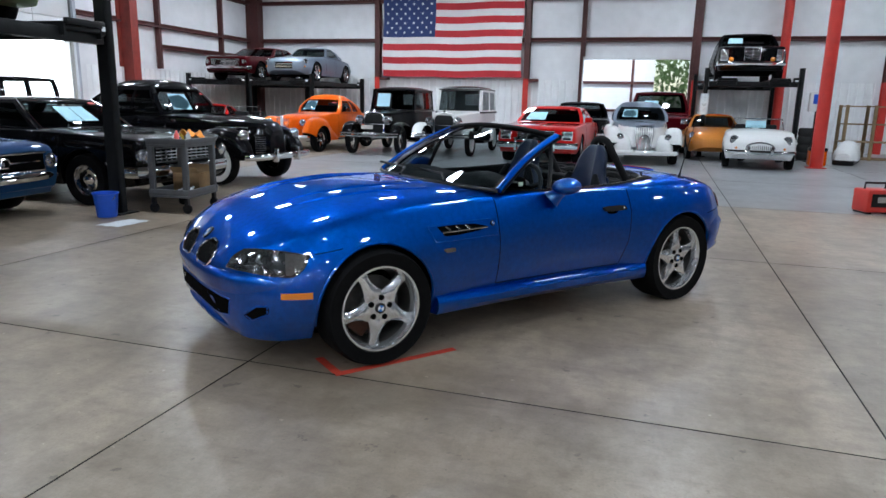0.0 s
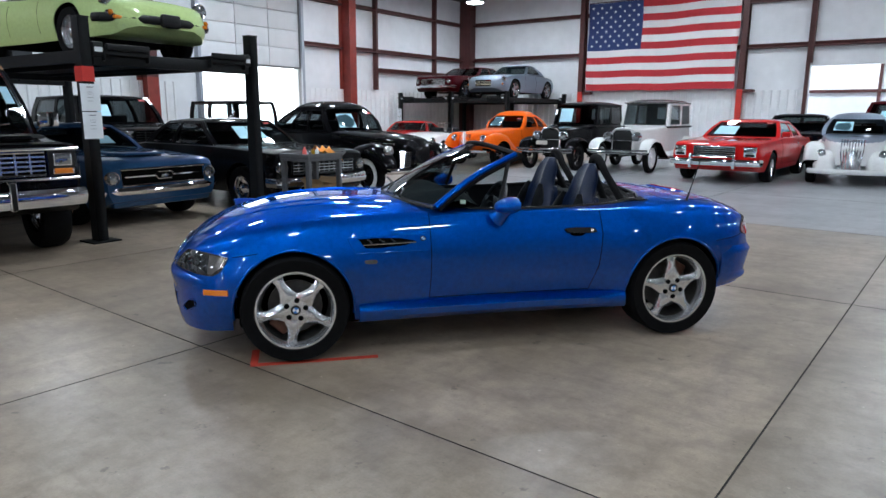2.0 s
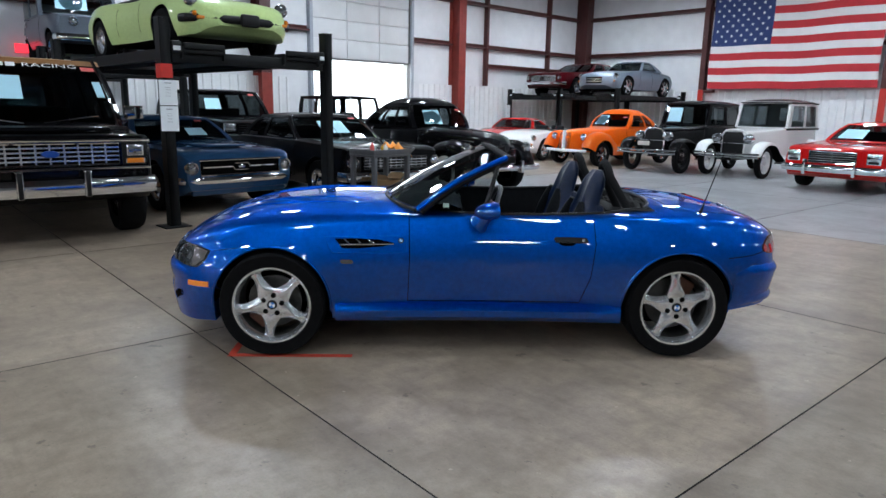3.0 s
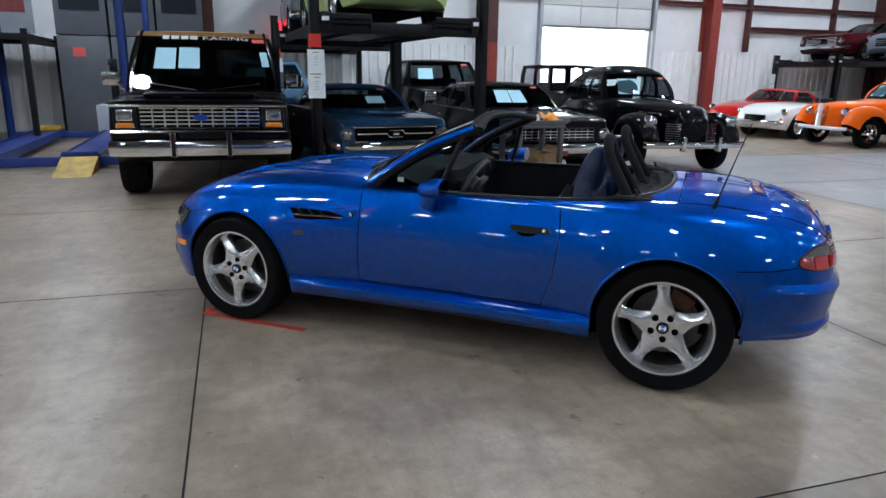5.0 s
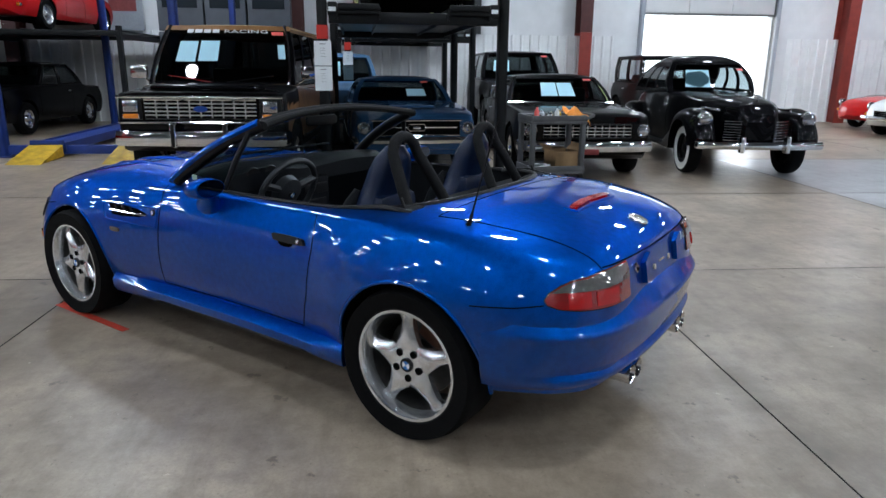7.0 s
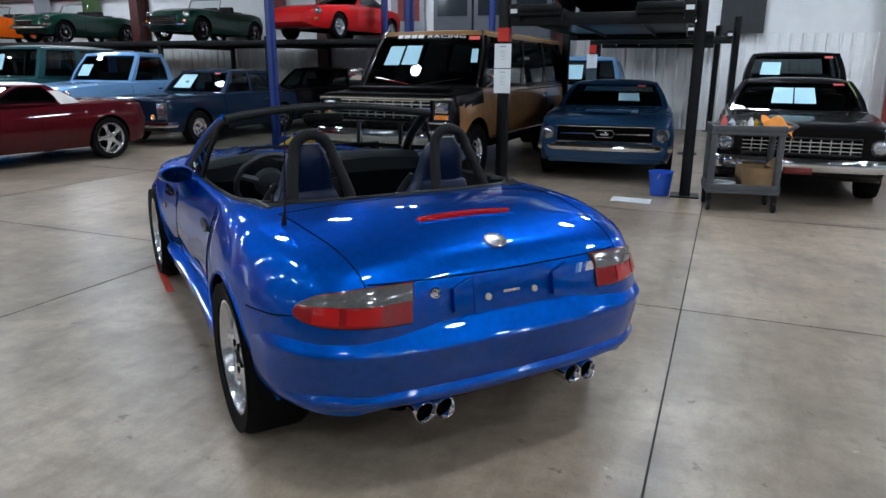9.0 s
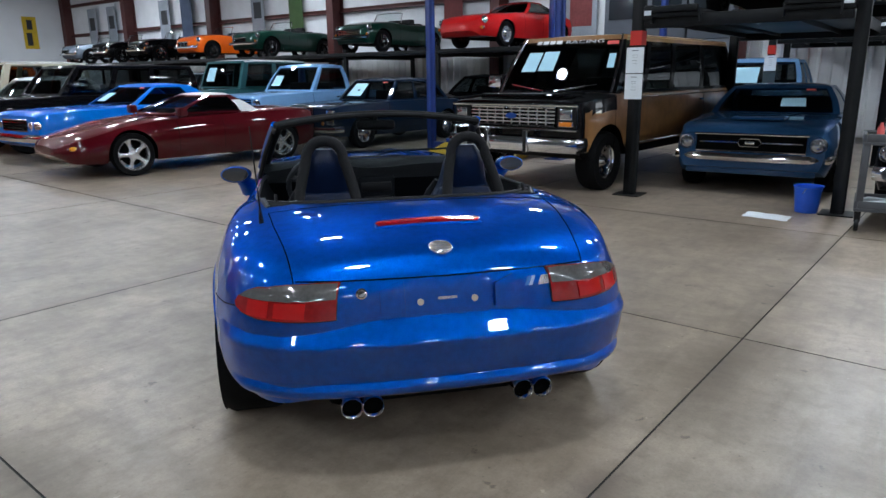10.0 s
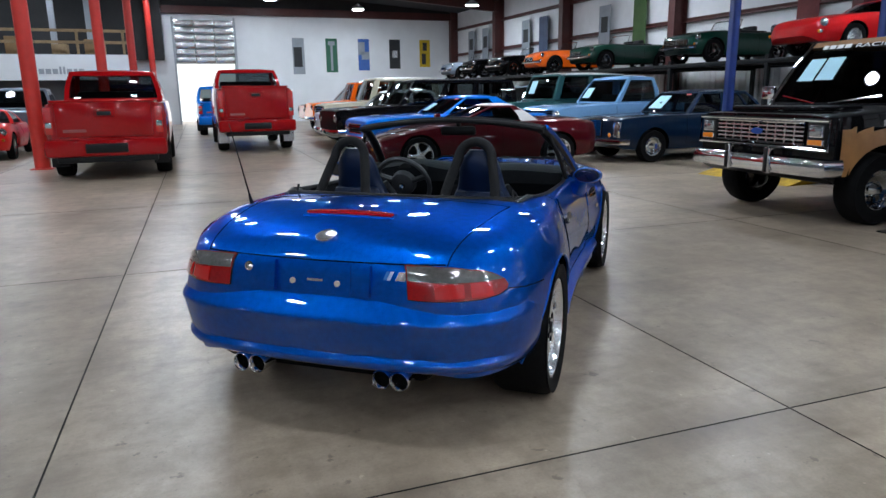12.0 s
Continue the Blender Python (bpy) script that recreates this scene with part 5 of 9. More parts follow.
        part("door_lock", bm, SILVER, h)
        amber = [(2.972, s * 0.74, 0.448), (2.832, s * 0.812, 0.453), (2.832, s * 0.812, 0.42), (2.972, s * 0.74, 0.417)]
        part("turn_signal", patch(tree, amber, (-0.5, -s * 0.85, 0), 0.007, 24, smooth=False), AMBER, car)

    # nose: lamps, twin grille, intakes
    for s in (1, -1):
        d = (-0.8, -s * 0.5, -0.25)
        hl = [(3.147, s * 0.444, 0.545), (3.13, s * 0.452, 0.58), (3.108, s * 0.464, 0.607), (3.069, s * 0.496, 0.638), (3.02, s * 0.58, 0.648), (2.968, s * 0.66, 0.651), (2.90, s * 0.715, 0.643), (2.828, s * 0.762, 0.630), (2.842, s * 0.769, 0.60), (2.857, s * 0.772, 0.574), (2.885, s * 0.768, 0.545), (2.914, s * 0.758, 0.529), (2.96, s * 0.722, 0.528), (3.008, s * 0.682, 0.530), (3.09, s * 0.57, 0.538), (3.125, s * 0.50, 0.540)]
        lamp = part("headlight", patch(tree, hl, d, 0.005, 64, smooth=False), SMOKED, car, "smoked headlight glass")
        cl = [(2.932, s * 0.70, 0.640), (2.90, s * 0.715, 0.638), (2.84, s * 0.757, 0.626), (2.862, s * 0.768, 0.576), (2.914, s * 0.752, 0.535), (2.938, s * 0.736, 0.534)]
        part("clear_lens", patch(tree, cl, d, 0.0085, 36, smooth=False), CLEAR_LENS, lamp)
        for y, x in ((0.53, 3.07), (0.635, 2.98)):
            p, nrm = cast(tree, (x, s * y, 0.59), d, 0.007)
            bm = bmesh.new()
            lathe(bm, [(0.032, -0.002), (0.032, 0.004), (0.028, 0.005), (0.026, 0.002), (0, 0.003)], 20, Matrix.Translation(p) @ nrm.to_track_quat("Y", "Z").to_matrix().to_4x4())
            part("lamp_unit", bm, SMOKED, lamp)
        part("lamp_seal", drawn(tree, hl, d, r=0.003, lift=0.002, closed=True, steps=6), BLACK, lamp)
        k = [(3.3, s * 0.06, 0.545), (3.3, s * 0.055, 0.59), (3.28, s * 0.09, 0.632), (3.25, s * 0.16, 0.652), (3.25, s * 0.235, 0.645), (3.25, s * 0.285, 0.61), (3.28, s * 0.285, 0.56), (3.3, s * 0.24, 0.522), (3.3, s * 0.12, 0.516)]
        fd = (-1, 0, -0.12)
        g = part("kidney_grille", patch(tree, k, fd, 0.004, 48), WELL, car)
        part("grille_ring", drawn(tree, k, fd, r=0.007, lift=0.006, closed=True, steps=5), CHROME, g)
        bm = bmesh.new()
        for i in range(7):
            y = s * (0.085 + 0.028 * i)
            drawn(tree, [(3.3, y, 0.53), (3.27, y, 0.63)], fd, r=0.0025, lift=0.007, steps=5, bm=bm)
        part("grille_insert", bm, BLACK, g)
        # duct laid on the surface, its inner shade painted black
        duct = [(3.10, s * 0.575, 0.322), (3.06, s * 0.645, 0.372), (3.03, s * 0.695, 0.378), (3.035, s * 0.70, 0.335), (3.09, s * 0.63, 0.296)]
        out = (-0.75, -s * 0.66, 0)
        duct_ = part("brake_duct", patch(tree, duct, out, 0.003, 36), WELL, car)
        part("duct_lip", drawn(tree, duct, out, r=0.007, lift=-0.002, closed=True, steps=6), HERO_BLUE, duct_)
    # mouth is a black patch standing in for a deep shaded opening
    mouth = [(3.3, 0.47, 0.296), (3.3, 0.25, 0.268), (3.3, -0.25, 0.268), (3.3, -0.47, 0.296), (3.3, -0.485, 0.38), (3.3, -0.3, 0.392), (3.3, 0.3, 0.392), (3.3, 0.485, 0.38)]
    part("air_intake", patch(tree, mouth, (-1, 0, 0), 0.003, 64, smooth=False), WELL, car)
    part("intake_lip", drawn(tree, mouth, (-1, 0, 0), r=0.006, lift=-0.002, closed=True, steps=10), HERO_BLUE, car)
    part("front_bumper", swept([(2.80, 0.815), (2.90, 0.778), (3.0, 0.706), (3.09, 0.60), (3.15, 0.48), (3.19, 0.33), (3.207, 0.15), (3.21, 0)], 1,
         [(-0.05, 0.535), (-0.012, 0.524), (0.008, 0.510), (0.016, 0.495), (0.018, 0.480), (0.014, 0.455), (0.007, 0.425), (-0.004, 0.400), (-0.04, 0.392)]), HERO_BLUE, car)
    part("front_lip", swept([(2.86, 0.742), (2.93, 0.712), (2.995, 0.655), (3.065, 0.555), (3.12, 0.42), (3.145, 0.25), (3.15, 0.1), (3.15, 0)], 1,
         [(-0.05, 0.256), (-0.006, 0.244), (0.012, 0.230), (0.02, 0.213), (0.014, 0.194), (-0.02, 0.184), (-0.06, 0.184)]), HERO_BLUE, car)
    p, nrm = cast(tree, (3.115, 0, 1), down, 0.003)
    roundel(car, Matrix.Translation(p) @ nrm.to_track_quat("Y", "Z").to_matrix().to_4x4(), 0.04)

    # windscreen
    def screen(u, v):
        c = 2 * u - 1
        b = Vector((1.80 - 0.20 * c * c, -c * 0.715, 0.905 - 0.02 * c * c))
        t = Vector((1.125 - 0.075 * c * c, -c * 0.60, 1.245 - 0.05 * c * c))
        return b.lerp(t, v) + Vector((0.02, 0, 0.02)) * math.sin(math.pi * v)

    part("windshield", pane(screen, 0.03, 0.97, 0.02, 0.97, 14), HERO_GLASS, car)
    for s in (0, 1):
        bm = bmesh.new()
        tube(bm, [screen(s, k / 10) for k in range(11)], 0.023, 10, flat=0.8)
        part("windshield_pillar", bm, HERO_BLUE, car)
        bm = bmesh.new()
        tube(bm, [Vector(screen(s, k / 10)) + Vector((-0.020, (0.019 if s else -0.019), -0.010)) for k in range(11)], 0.029, 10)
        part("pillar_trim", bm, BLACK, car)
    bm = bmesh.new()
    tube(bm, [screen(k / 20, 1.0) for k in range(21)], 0.017, 10, flat=0.75)
    tube(bm, [Vector(screen(k / 20, 1.0)) + Vector((-0.028, 0, -0.012)) for k in range(21)], [0.030 - 0.008 * math.sin(math.pi * k / 20) for k in range(21)], 10, flat=0.7)
    part("windshield_header", bm, SOFT_TOP, car, "black windshield header")
    bm = bmesh.new()
    tube(bm, [Vector(screen(k / 20, 0.0)) + Vector((0.01, 0, -0.006)) for k in range(21)], 0.012, 8)
    part("cowl_seal", bm, BLACK, car)
    for y0 in (0.38, -0.08):
        bm = bmesh.new()
        tube(bm, [(1.80 - 0.2 * (y0 / 0.715) ** 2 + 0.02, y0, 0.915), (1.72, y0 - 0.1, 0.95), (1.70, y0 - 0.48, 0.955)], 0.008, 6)
        part("wiper", bm, BLACK, car)
    for s in (1, -1):
        top, foot, front = Vector((1.095, s * 0.60, 1.175)), Vector((1.19, s * 0.71, 0.875)), Vector((1.60, s * 0.715, 0.885))
        bm = bmesh.new()
        tube(bm, [foot, foot.lerp(top, 0.5) + Vector((0, s * 0.01, 0)), top], 0.014, 8)
        part("window_guide", bm, BLACK, car)
        bm = bmesh.new()
        n = 8
        rows = [[bm.verts.new(foot.lerp(top, j / n).lerp(front.lerp(Vector(screen(0 if s > 0 else 1, 0.93)), j / n), i / n)) for i in range(n + 1)] for j in range(n + 1)]
        for j in range(n):
            for i in range(n):
                bm.faces.new((rows[j][i], rows[j][i + 1], rows[j + 1][i + 1], rows[j + 1][i]))
        part("quarter_window", bm, HERO_GLASS, car)
        # mirrors
        bm = bmesh.new()
        mx, my, mz = 1.165, s * 0.845, 0.902
        r = bmesh.ops.create_uvsphere(bm, u_segments=24, v_segments=14, radius=1)
        bmesh.ops.scale(bm, verts=r["verts"], vec=(0.098, 0.090, 0.050))
        for v in r["verts"]:
            v.co.z -= 0.10 * v.co.x
            v.co.x = max(v.co.x, -0.045)
        bmesh.ops.translate(bm, verts=r["verts"], vec=(mx, my, mz))
        mi = part("door_mirror", bm, HERO_BLUE, car)
        bm = bmesh.new()
        tube(bm, [(mx + 0.01, my - s * 0.03, mz - 0.02), (mx + 0.035, s * 0.80, mz - 0.055), (mx + 0.065, s * 0.775, mz - 0.09)], [0.040, 0.040, 0.062], 12)
        part("mirror_foot", bm, HERO_BLUE, mi)
        # mirror metal darkened in colour so that its reflection comes out dark
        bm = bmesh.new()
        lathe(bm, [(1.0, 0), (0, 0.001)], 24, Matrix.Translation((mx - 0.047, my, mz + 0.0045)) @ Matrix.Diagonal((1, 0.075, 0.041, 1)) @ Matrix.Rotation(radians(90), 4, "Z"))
        part("mirror_glass", bm, material("mirror_darkened", (0.10, 0.11, 0.13), rough=0.02, metal=1.0), mi)
    bm = bmesh.new()
    box(bm, 1.20, 1.235, -0.12, 0.12, 1.135, 1.195, bevel=0.02)
    tube(bm, [(1.225, 0, 1.19), (1.2, 0, 1.225)], 0.012, 6)
    part("inside_mirror", bm, BLACK, car)

    # cockpit
    bm = bmesh.new()
    rim_pts = []
    n = 60
    for k in range(n):
        a = math.tau * k / n
        xm, ax_ = (sh.c0 + sh.c1) / 2, (sh.c1 - sh.c0) / 2
        x = xm + ax_ * math.copysign(abs(math.cos(a)) ** 0.55, math.cos(a))
        x = min(max(x, sh.c0 + 0.002), sh.c1 - 0.002)
        y = sh.edge(x) * (1 if math.sin(a) >= 0 else -1)
        if abs(math.sin(a)) < 0.12:
            y *= abs(math.sin(a)) / 0.12
        rim_pts.append((x, y))
    low = []
    top = [bm.verts.new((x, y, sh.deck(x, y) - 0.004)) for x, y in rim_pts]
    mid_ = [bm.verts.new((0.83 + (x - 0.83) * 0.97, y * 0.955, 0.72)) for x, y in rim_pts]
    low = [bm.verts.new((0.83 + (x - 0.83) * 0.92, y * 0.9, 0.33)) for x, y in rim_pts]
    for a, b in ((top, mid_), (mid_, low)):
        for i in range(n):
            bm.faces.new((a[i], a[(i + 1) % n], b[(i + 1) % n], b[i]))
    bm.faces.new(low)
    part("cockpit_lining", bm, HERO_TRIM, car, "black cockpit lining")
    bm = bmesh.new()
    tube(bm, [(x, y, sh.deck(x, y) + 0.002) for x, y in rim_pts], 0.011, 6, closed=True)
    part("cockpit_seal", bm, BLACK, car)
    bm = bmesh.new()
    rows = []
    for k in range(17):
        c = 2 * k / 16 - 1
        y = c * 0.69
        hump = 0.045 * math.exp(-((y - 0.36) / 0.2) ** 2) + 0.02 * math.exp(-((y + 0.36) / 0.25) ** 2)
        rows.append([bm.verts.new(p) for p in ((1.78 - 0.2 * c * c, y, 0.895), (1.60 - 0.06 * c * c, y, 0.915 + hump * 0.5), (1.40, y, 0.915 + hump), (1.32, y, 0.885 + hump), (1.30, y, 0.82), (1.36, y, 0.70), (1.42, y, 0.55))])
    for a, b in zip(rows, rows[1:]):
        for q in range(6):
            bm.faces.new((a[q], a[q + 1], b[q + 1], b[q]))
    part("dashboard", bm, LEATHER, car)
    bm = bmesh.new()
    box(bm, 1.285, 1.40, -0.12, 0.12, 0.6, 0.84, bevel=0.02)
    box(bm, 0.35, 1.36, -0.11, 0.11, 0.35, 0.58, bevel=0.04)
    con = part("centre_console", bm, LEATHER, car)
    bm = bmesh.new()
    box(bm, 1.278, 1.29, -0.095, 0.095, 0.74, 0.80, bevel=0.004)
    box(bm, 1.276, 1.29, -0.08, 0.08, 0.67, 0.71, bevel=0.004)
    part("radio", bm, BLACK, con)
    bm = bmesh.new()
    for i in range(3):
        lathe(bm, [(0.02, 0), (0.018, 0.012), (0, 0.013)], 14, pose(1.284, -0.06 + 0.06 * i, 0.635, 0, 0, 90))
    part("knobs", bm, SILVER, con)
    bm = bmesh.new()
    tube(bm, [(0.95, 0, 0.56), (0.93, 0, 0.68)], 0.008, 8)
    r = bmesh.ops.create_uvsphere(bm, u_segments=14, v_segments=10, radius=0.026)
    bmesh.ops.translate(bm, verts=r["verts"], vec=(0.93, 0, 0.70))
    part("gear_lever", bm, LEATHER, con)
    # steering wheel
    hub = Matrix.Translation((1.13, 0.36, 0.82)) @ Matrix.Rotation(radians(-24), 4, "Y") @ Matrix.Rotation(radians(90), 4, "Z")
    bm = bmesh.new()
    tube(bm, [hub @ Vector((0.185 * math.cos(k * math.tau / 40), 0, 0.185 * math.sin(k * math.tau / 40))) for k in range(40)], 0.016, 8, closed=True)
    sw = part("steering_wheel", bm, WHEEL_LEATHER, car)
    bm = bmesh.new()
    lathe(bm, [(0.085, -0.03), (0.08, 0.015), (0.05, 0.03), (0, 0.034)], 24, hub)
    for a in (20, 160, 270):
        c, s_ = math.cos(radians(a)), math.sin(radians(a))
        tube(bm, [hub @ Vector((0.06 * c, 0, 0.06 * s_)), hub @ Vector((0.18 * c, 0, 0.18 * s_))], 0.02, 6)
    part("horn_pad", bm, WHEEL_LEATHER, sw)
    roundel(sw, hub @ pose(0, 0.033, 0), 0.022)
    for y in (0.30, 0.42):
        bm = bmesh.new()
        lathe(bm, [(0.055, 0), (0.05, 0.01), (0, 0.008)], 20, pose(1.325, y, 0.885, 0, -15, 90))
        part("gauge", bm, BLACK, car)
    # seats and hoops
    for y in (0.36, -0.36):
        bm = bmesh.new()
        rings = []
        for k in range(13):
            v = k / 12
            x = 0.575 - 0.16 * v
            z = 0.50 + 0.61 * v
            hw = (0.225, 0.24, 0.245, 0.245, 0.235, 0.22, 0.19, 0.155, 0.13, 0.118, 0.110, 0.092, 0.050)[k]
            th = (0.068 - 0.010 * v) * (0.45 if k == 12 else 0.85 if k == 11 else 1)
            wing = 0.026 * math.exp(-((v - 0.4) / 0.25) ** 2)
            rings.append([bm.verts.new((x + a, y + b, z)) for a, b in ((th * 0.85, -hw * 0.45), (th + wing, -hw * 0.72), (th * 0.75 + wing, -hw * 0.93), (0, -hw), (-th * 0.8, -hw * 0.86), (-th * 1.1, -hw * 0.4), (-th * 1.1, hw * 0.4), (-th * 0.8, hw * 0.86), (0, hw), (th * 0.75 + wing, hw * 0.93), (th + wing, hw * 0.72), (th * 0.85, hw * 0.45), (th * 0.75, 0))])
        m_ = len(rings[0])
        for a, b in zip(rings, rings[1:]):
            for q in range(m_):
                bm.faces.new((a[q], a[(q + 1) % m_], b[(q + 1) % m_], b[q]))
        bm.faces.new(rings[0])
        bm.faces.new(rings[-1][::-1])
        bmesh.ops.subdivide_edges(bm, edges=bm.edges[:], cuts=1, smooth=0.6, use_grid_fill=True)
        seat = part("seat", bm, LEATHER_BLUE, car, "blue and black leather bucket seat", sharp=70)
        bm = bmesh.new()
        box(bm, 0.60, 1.10, y - 0.24, y + 0.24, 0.42, 0.58, bevel=0.06)
        part("cushion", bm, LEATHER, seat)
        bm = bmesh.new()
        box(bm, 0.385, 0.47, y - 0.14, y + 0.14, 0.66, 0.90, bevel=0.04)
        part("seat_back_panel", bm, LEATHER_BLUE, seat)
        for b in (-1, 1):
            bm = bmesh.new()
            tube(bm, [(0.640 - 0.10 * k / 6, y + b * (0.195 - 0.075 * (k / 6) ** 2), 0.54 + 0.37 * k / 6) for k in range(7)], [0.03, 0.044, 0.05, 0.05, 0.046, 0.036, 0.018], 10)
            part("bolster", bm, LEATHER, seat, "black leather side bolster")
        legs = [(0.20 + 0.150 * k / 8, 0.145 - 0.055 * (k / 8) ** 1.5, 0.80 + 0.265 * k / 8) for k in range(9)]
        hoop = [(x, y + b, z) for x, b, z in legs]
        hoop += [(0.355 + 0.018 * math.sin(a), y + 0.090 * math.cos(a), 1.065 + 0.090 * math.sin(a)) for a in (math.pi * k / 12 for k in range(1, 12))]
        hoop += [(x, y - b, z) for x, b, z in legs[::-1]]
        bm = bmesh.new()
        tube(bm, hoop, 0.026, 10)
        part("roll_hoop", bm, SOFT_TOP, car, "padded black roll hoop")
    bm = bmesh.new()
    box(bm, 0.12, 0.36, -0.62, 0.62, 0.62, 0.80, bevel=0.05)
    box(bm, 0.20, 0.34, -0.66, 0.66, 0.78, 0.85, bevel=0.03)
    part("rear_shelf", bm, HERO_TRIM, car)
    # folded soft top
    bm = bmesh.new()
    for i in range(5):
        x = 0.075 + 0.04 * i
        tube(bm, [(x - 0.02 + 0.10 * (2 * k / 20 - 1) ** 2, (2 * k / 20 - 1) * 0.63, 0.862 + 0.012 * math.sin(k * 1.7 + i * 2) + 0.018 * (i % 2) - 0.02 * i) for k in range(21)], 0.032, 8)
    part("folded_soft_top", bm, SOFT_TOP, car, "folded black canvas top")
    for s in (1, -1):
        bm = bmesh.new()
        tube(bm, [(0.12, s * 0.63, 0.88), (0.25, s * 0.66, 0.895), (0.42, s * 0.665, 0.87)], 0.014, 6)
        tube(bm, [(0.17, s * 0.60, 0.86), (0.20, s * 0.60, 0.93)], 0.007, 6)
        part("top_frame_arm", bm, BLACK, car)
    # screen stickers
    bm = bmesh.new()
    box(bm, 1.405, 1.44, 0.706, 0.709, 0.90, 0.925)
    part("sticker", bm, material("pale_green_sticker", (0.4, 0.55, 0.45), rough=0.5), car)
    # underside; the lower box is added to block light beneath the car
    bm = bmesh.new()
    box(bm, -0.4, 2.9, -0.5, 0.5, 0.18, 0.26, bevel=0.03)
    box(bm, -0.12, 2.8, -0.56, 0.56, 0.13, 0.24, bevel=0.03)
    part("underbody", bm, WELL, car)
    return car


build_roadster(pose(-0.369, 5.936, 0, 0, 0, -130.05))


# ---- the other vehicles ----
KBLK = paint("black", (0.002, 0.002, 0.0025), coat=0.4)
KBLK.node_tree.nodes["Principled BSDF"].inputs["Specular IOR Level"].default_value = 0.03
P_PONY = paint("pony_blue", (0.020, 0.062, 0.135), metal=0.45)
P_RED = paint("red", (0.55, 0.012, 0.012))
P_TRUCK = paint("truck_red", (0.34, 0.005, 0.007))
P_WHITE = paint("white", (0.78, 0.78, 0.77))
P_SILVER = paint("silver_blue", (0.22, 0.26, 0.32), metal=0.6)
P_ORG = paint("orange", (0.85, 0.13, 0.008))
P_MAR = paint("maroon", (0.062, 0.003, 0.006), metal=0.3)
P_BRIGHT = paint("bright_blue", (0.0, 0.16, 0.62), metal=0.3)
P_PALE = paint("pale_blue", (0.16, 0.32, 0.55), metal=0.2)
P_NAVY = paint("navy", (0.002, 0.009, 0.024))
P_TEAL = paint("teal", (0.02, 0.07, 0.075), metal=0.3)
P_GREEN = paint("racing_green", (0.004, 0.024, 0.017))
P_LIME = paint("pale_lime", (0.52, 0.66, 0.28))
P_BEIGE = paint("beige", (0.5, 0.46, 0.35))
P_GREY = paint("grey", (0.12, 0.14, 0.17), metal=0.4)
P_TAN = material("tan_woodgrain_vinyl", (0.28, 0.135, 0.05), rough=0.35, coat=0.9, grain=0.4, grain_scale=7)
P_TANTOP = material("tan_roof_paint", (0.42, 0.26, 0.12), rough=0.4, grain=0.15)
WHITE_TOP = material("white_vinyl_top", (0.72, 0.7, 0.68), rough=0.7, grain=0.08, grain_scale=60, bump=0.1)
PLATE = material("number_plate", (0.55, 0.5, 0.45), rough=0.5)


def zoned(ob, mat, test):
    """Gives the faces of a part for which test(centre) holds another material."""
    ob.data.materials.append(mat)
    k = len(ob.data.materials) - 1
    for p in ob.data.polygons:
        if p.material_index == 0 and test(p.center):
            p.material_index = k


def body_of(car):
    return next(c for c in car.children if c.name.split(".")[0] == "body")


def slab(car, name, x0, x1, y0, y1, z0, z1, mat, bevel=0.008, label=""):
    bm = bmesh.new()
    box(bm, x0, x1, y0, y1, z0, z1, bevel=bevel)
    return part(name, bm, mat, car, label)


def red_tag(car, at, u, v):
    sheet(car, at, u, v, 0.09, 0.06, mat=TAG_RED, name="red_tag")


# the van
van, sh, ats = boxy_car("van", "tan and black passenger van with a chrome grille", "van", at_axle(-6.2, 3.38, -4), P_TAN, wb=3.5, fo=0.72, ro=1.0, W=2.0, hood=1.17, belt=1.22, deck=1.22, low=0.42, roof=2.0, r=0.375, rim=0.205, tw=0.26,
    arch=0.09, nose_drop=0.03, tail_drop=0.02, round_=0.4, nose_round=0.93, top_mat=P_TANTOP, cab=dict(base=(-4.45, -0.12), roof=(-4.4, -0.62), w=(0.93, 0.80), side=[(0.03, 0.30), (0.33, 0.58), (0.61, 0.80), (0.83, 0.975)], wrap=0.1, front_post=0.035, crown=0.06),
    glass=glass_material("dark_van_glass", (0.13, 0.15, 0.15)), lamps=(("h", 0.742, 0.80, 0.985, 0.085, 0.065), ("a", 0.742, 0.80, 0.872, 0.10, 0.032)), papers=((0.76, 0.55, 0.14, 0.34), (0.60, 0.56, 0.14, 0.34)), front_bumper=dict(z=0.62, h=0.17, dx=0.13, hw=1.0, bow=0.03), lean=0.02, tuck=0.03)
zoned(body_of(van), KBLK, lambda c: c.x > -0.15 and (c.z > 1.0 or c.x > 0.62) or c.z < 0.56)
for c in van.children:
    if c.name.startswith("cabin"):
        zoned(c, KBLK, lambda q: q.z < 1.88)
grille(van, 0.735, 0.64, 0.84, 1.06, 4, 9, bar_mat=SILVER, thick=0.018)
bm = bmesh.new()
tube(bm, [(0.74, -0.95, 0.80), (0.74, 0.95, 0.80), (0.74, 0.95, 1.09), (0.74, -0.95, 1.09)], 0.018, 8, closed=True)
part("face_trim", bm, CHROME, van)
bm = bmesh.new()
lathe(bm, [(0.055, 0), (0.05, 0.012), (0, 0.014)], 24, Matrix.Translation((0.75, 0, 0.955)) @ Matrix.Diagonal((1, 1.5, 0.65, 1)) @ Matrix.Rotation(radians(-90), 4, "Z"))
part("badge", bm, paint("badge_blue", (0.02, 0.06, 0.25)), van)
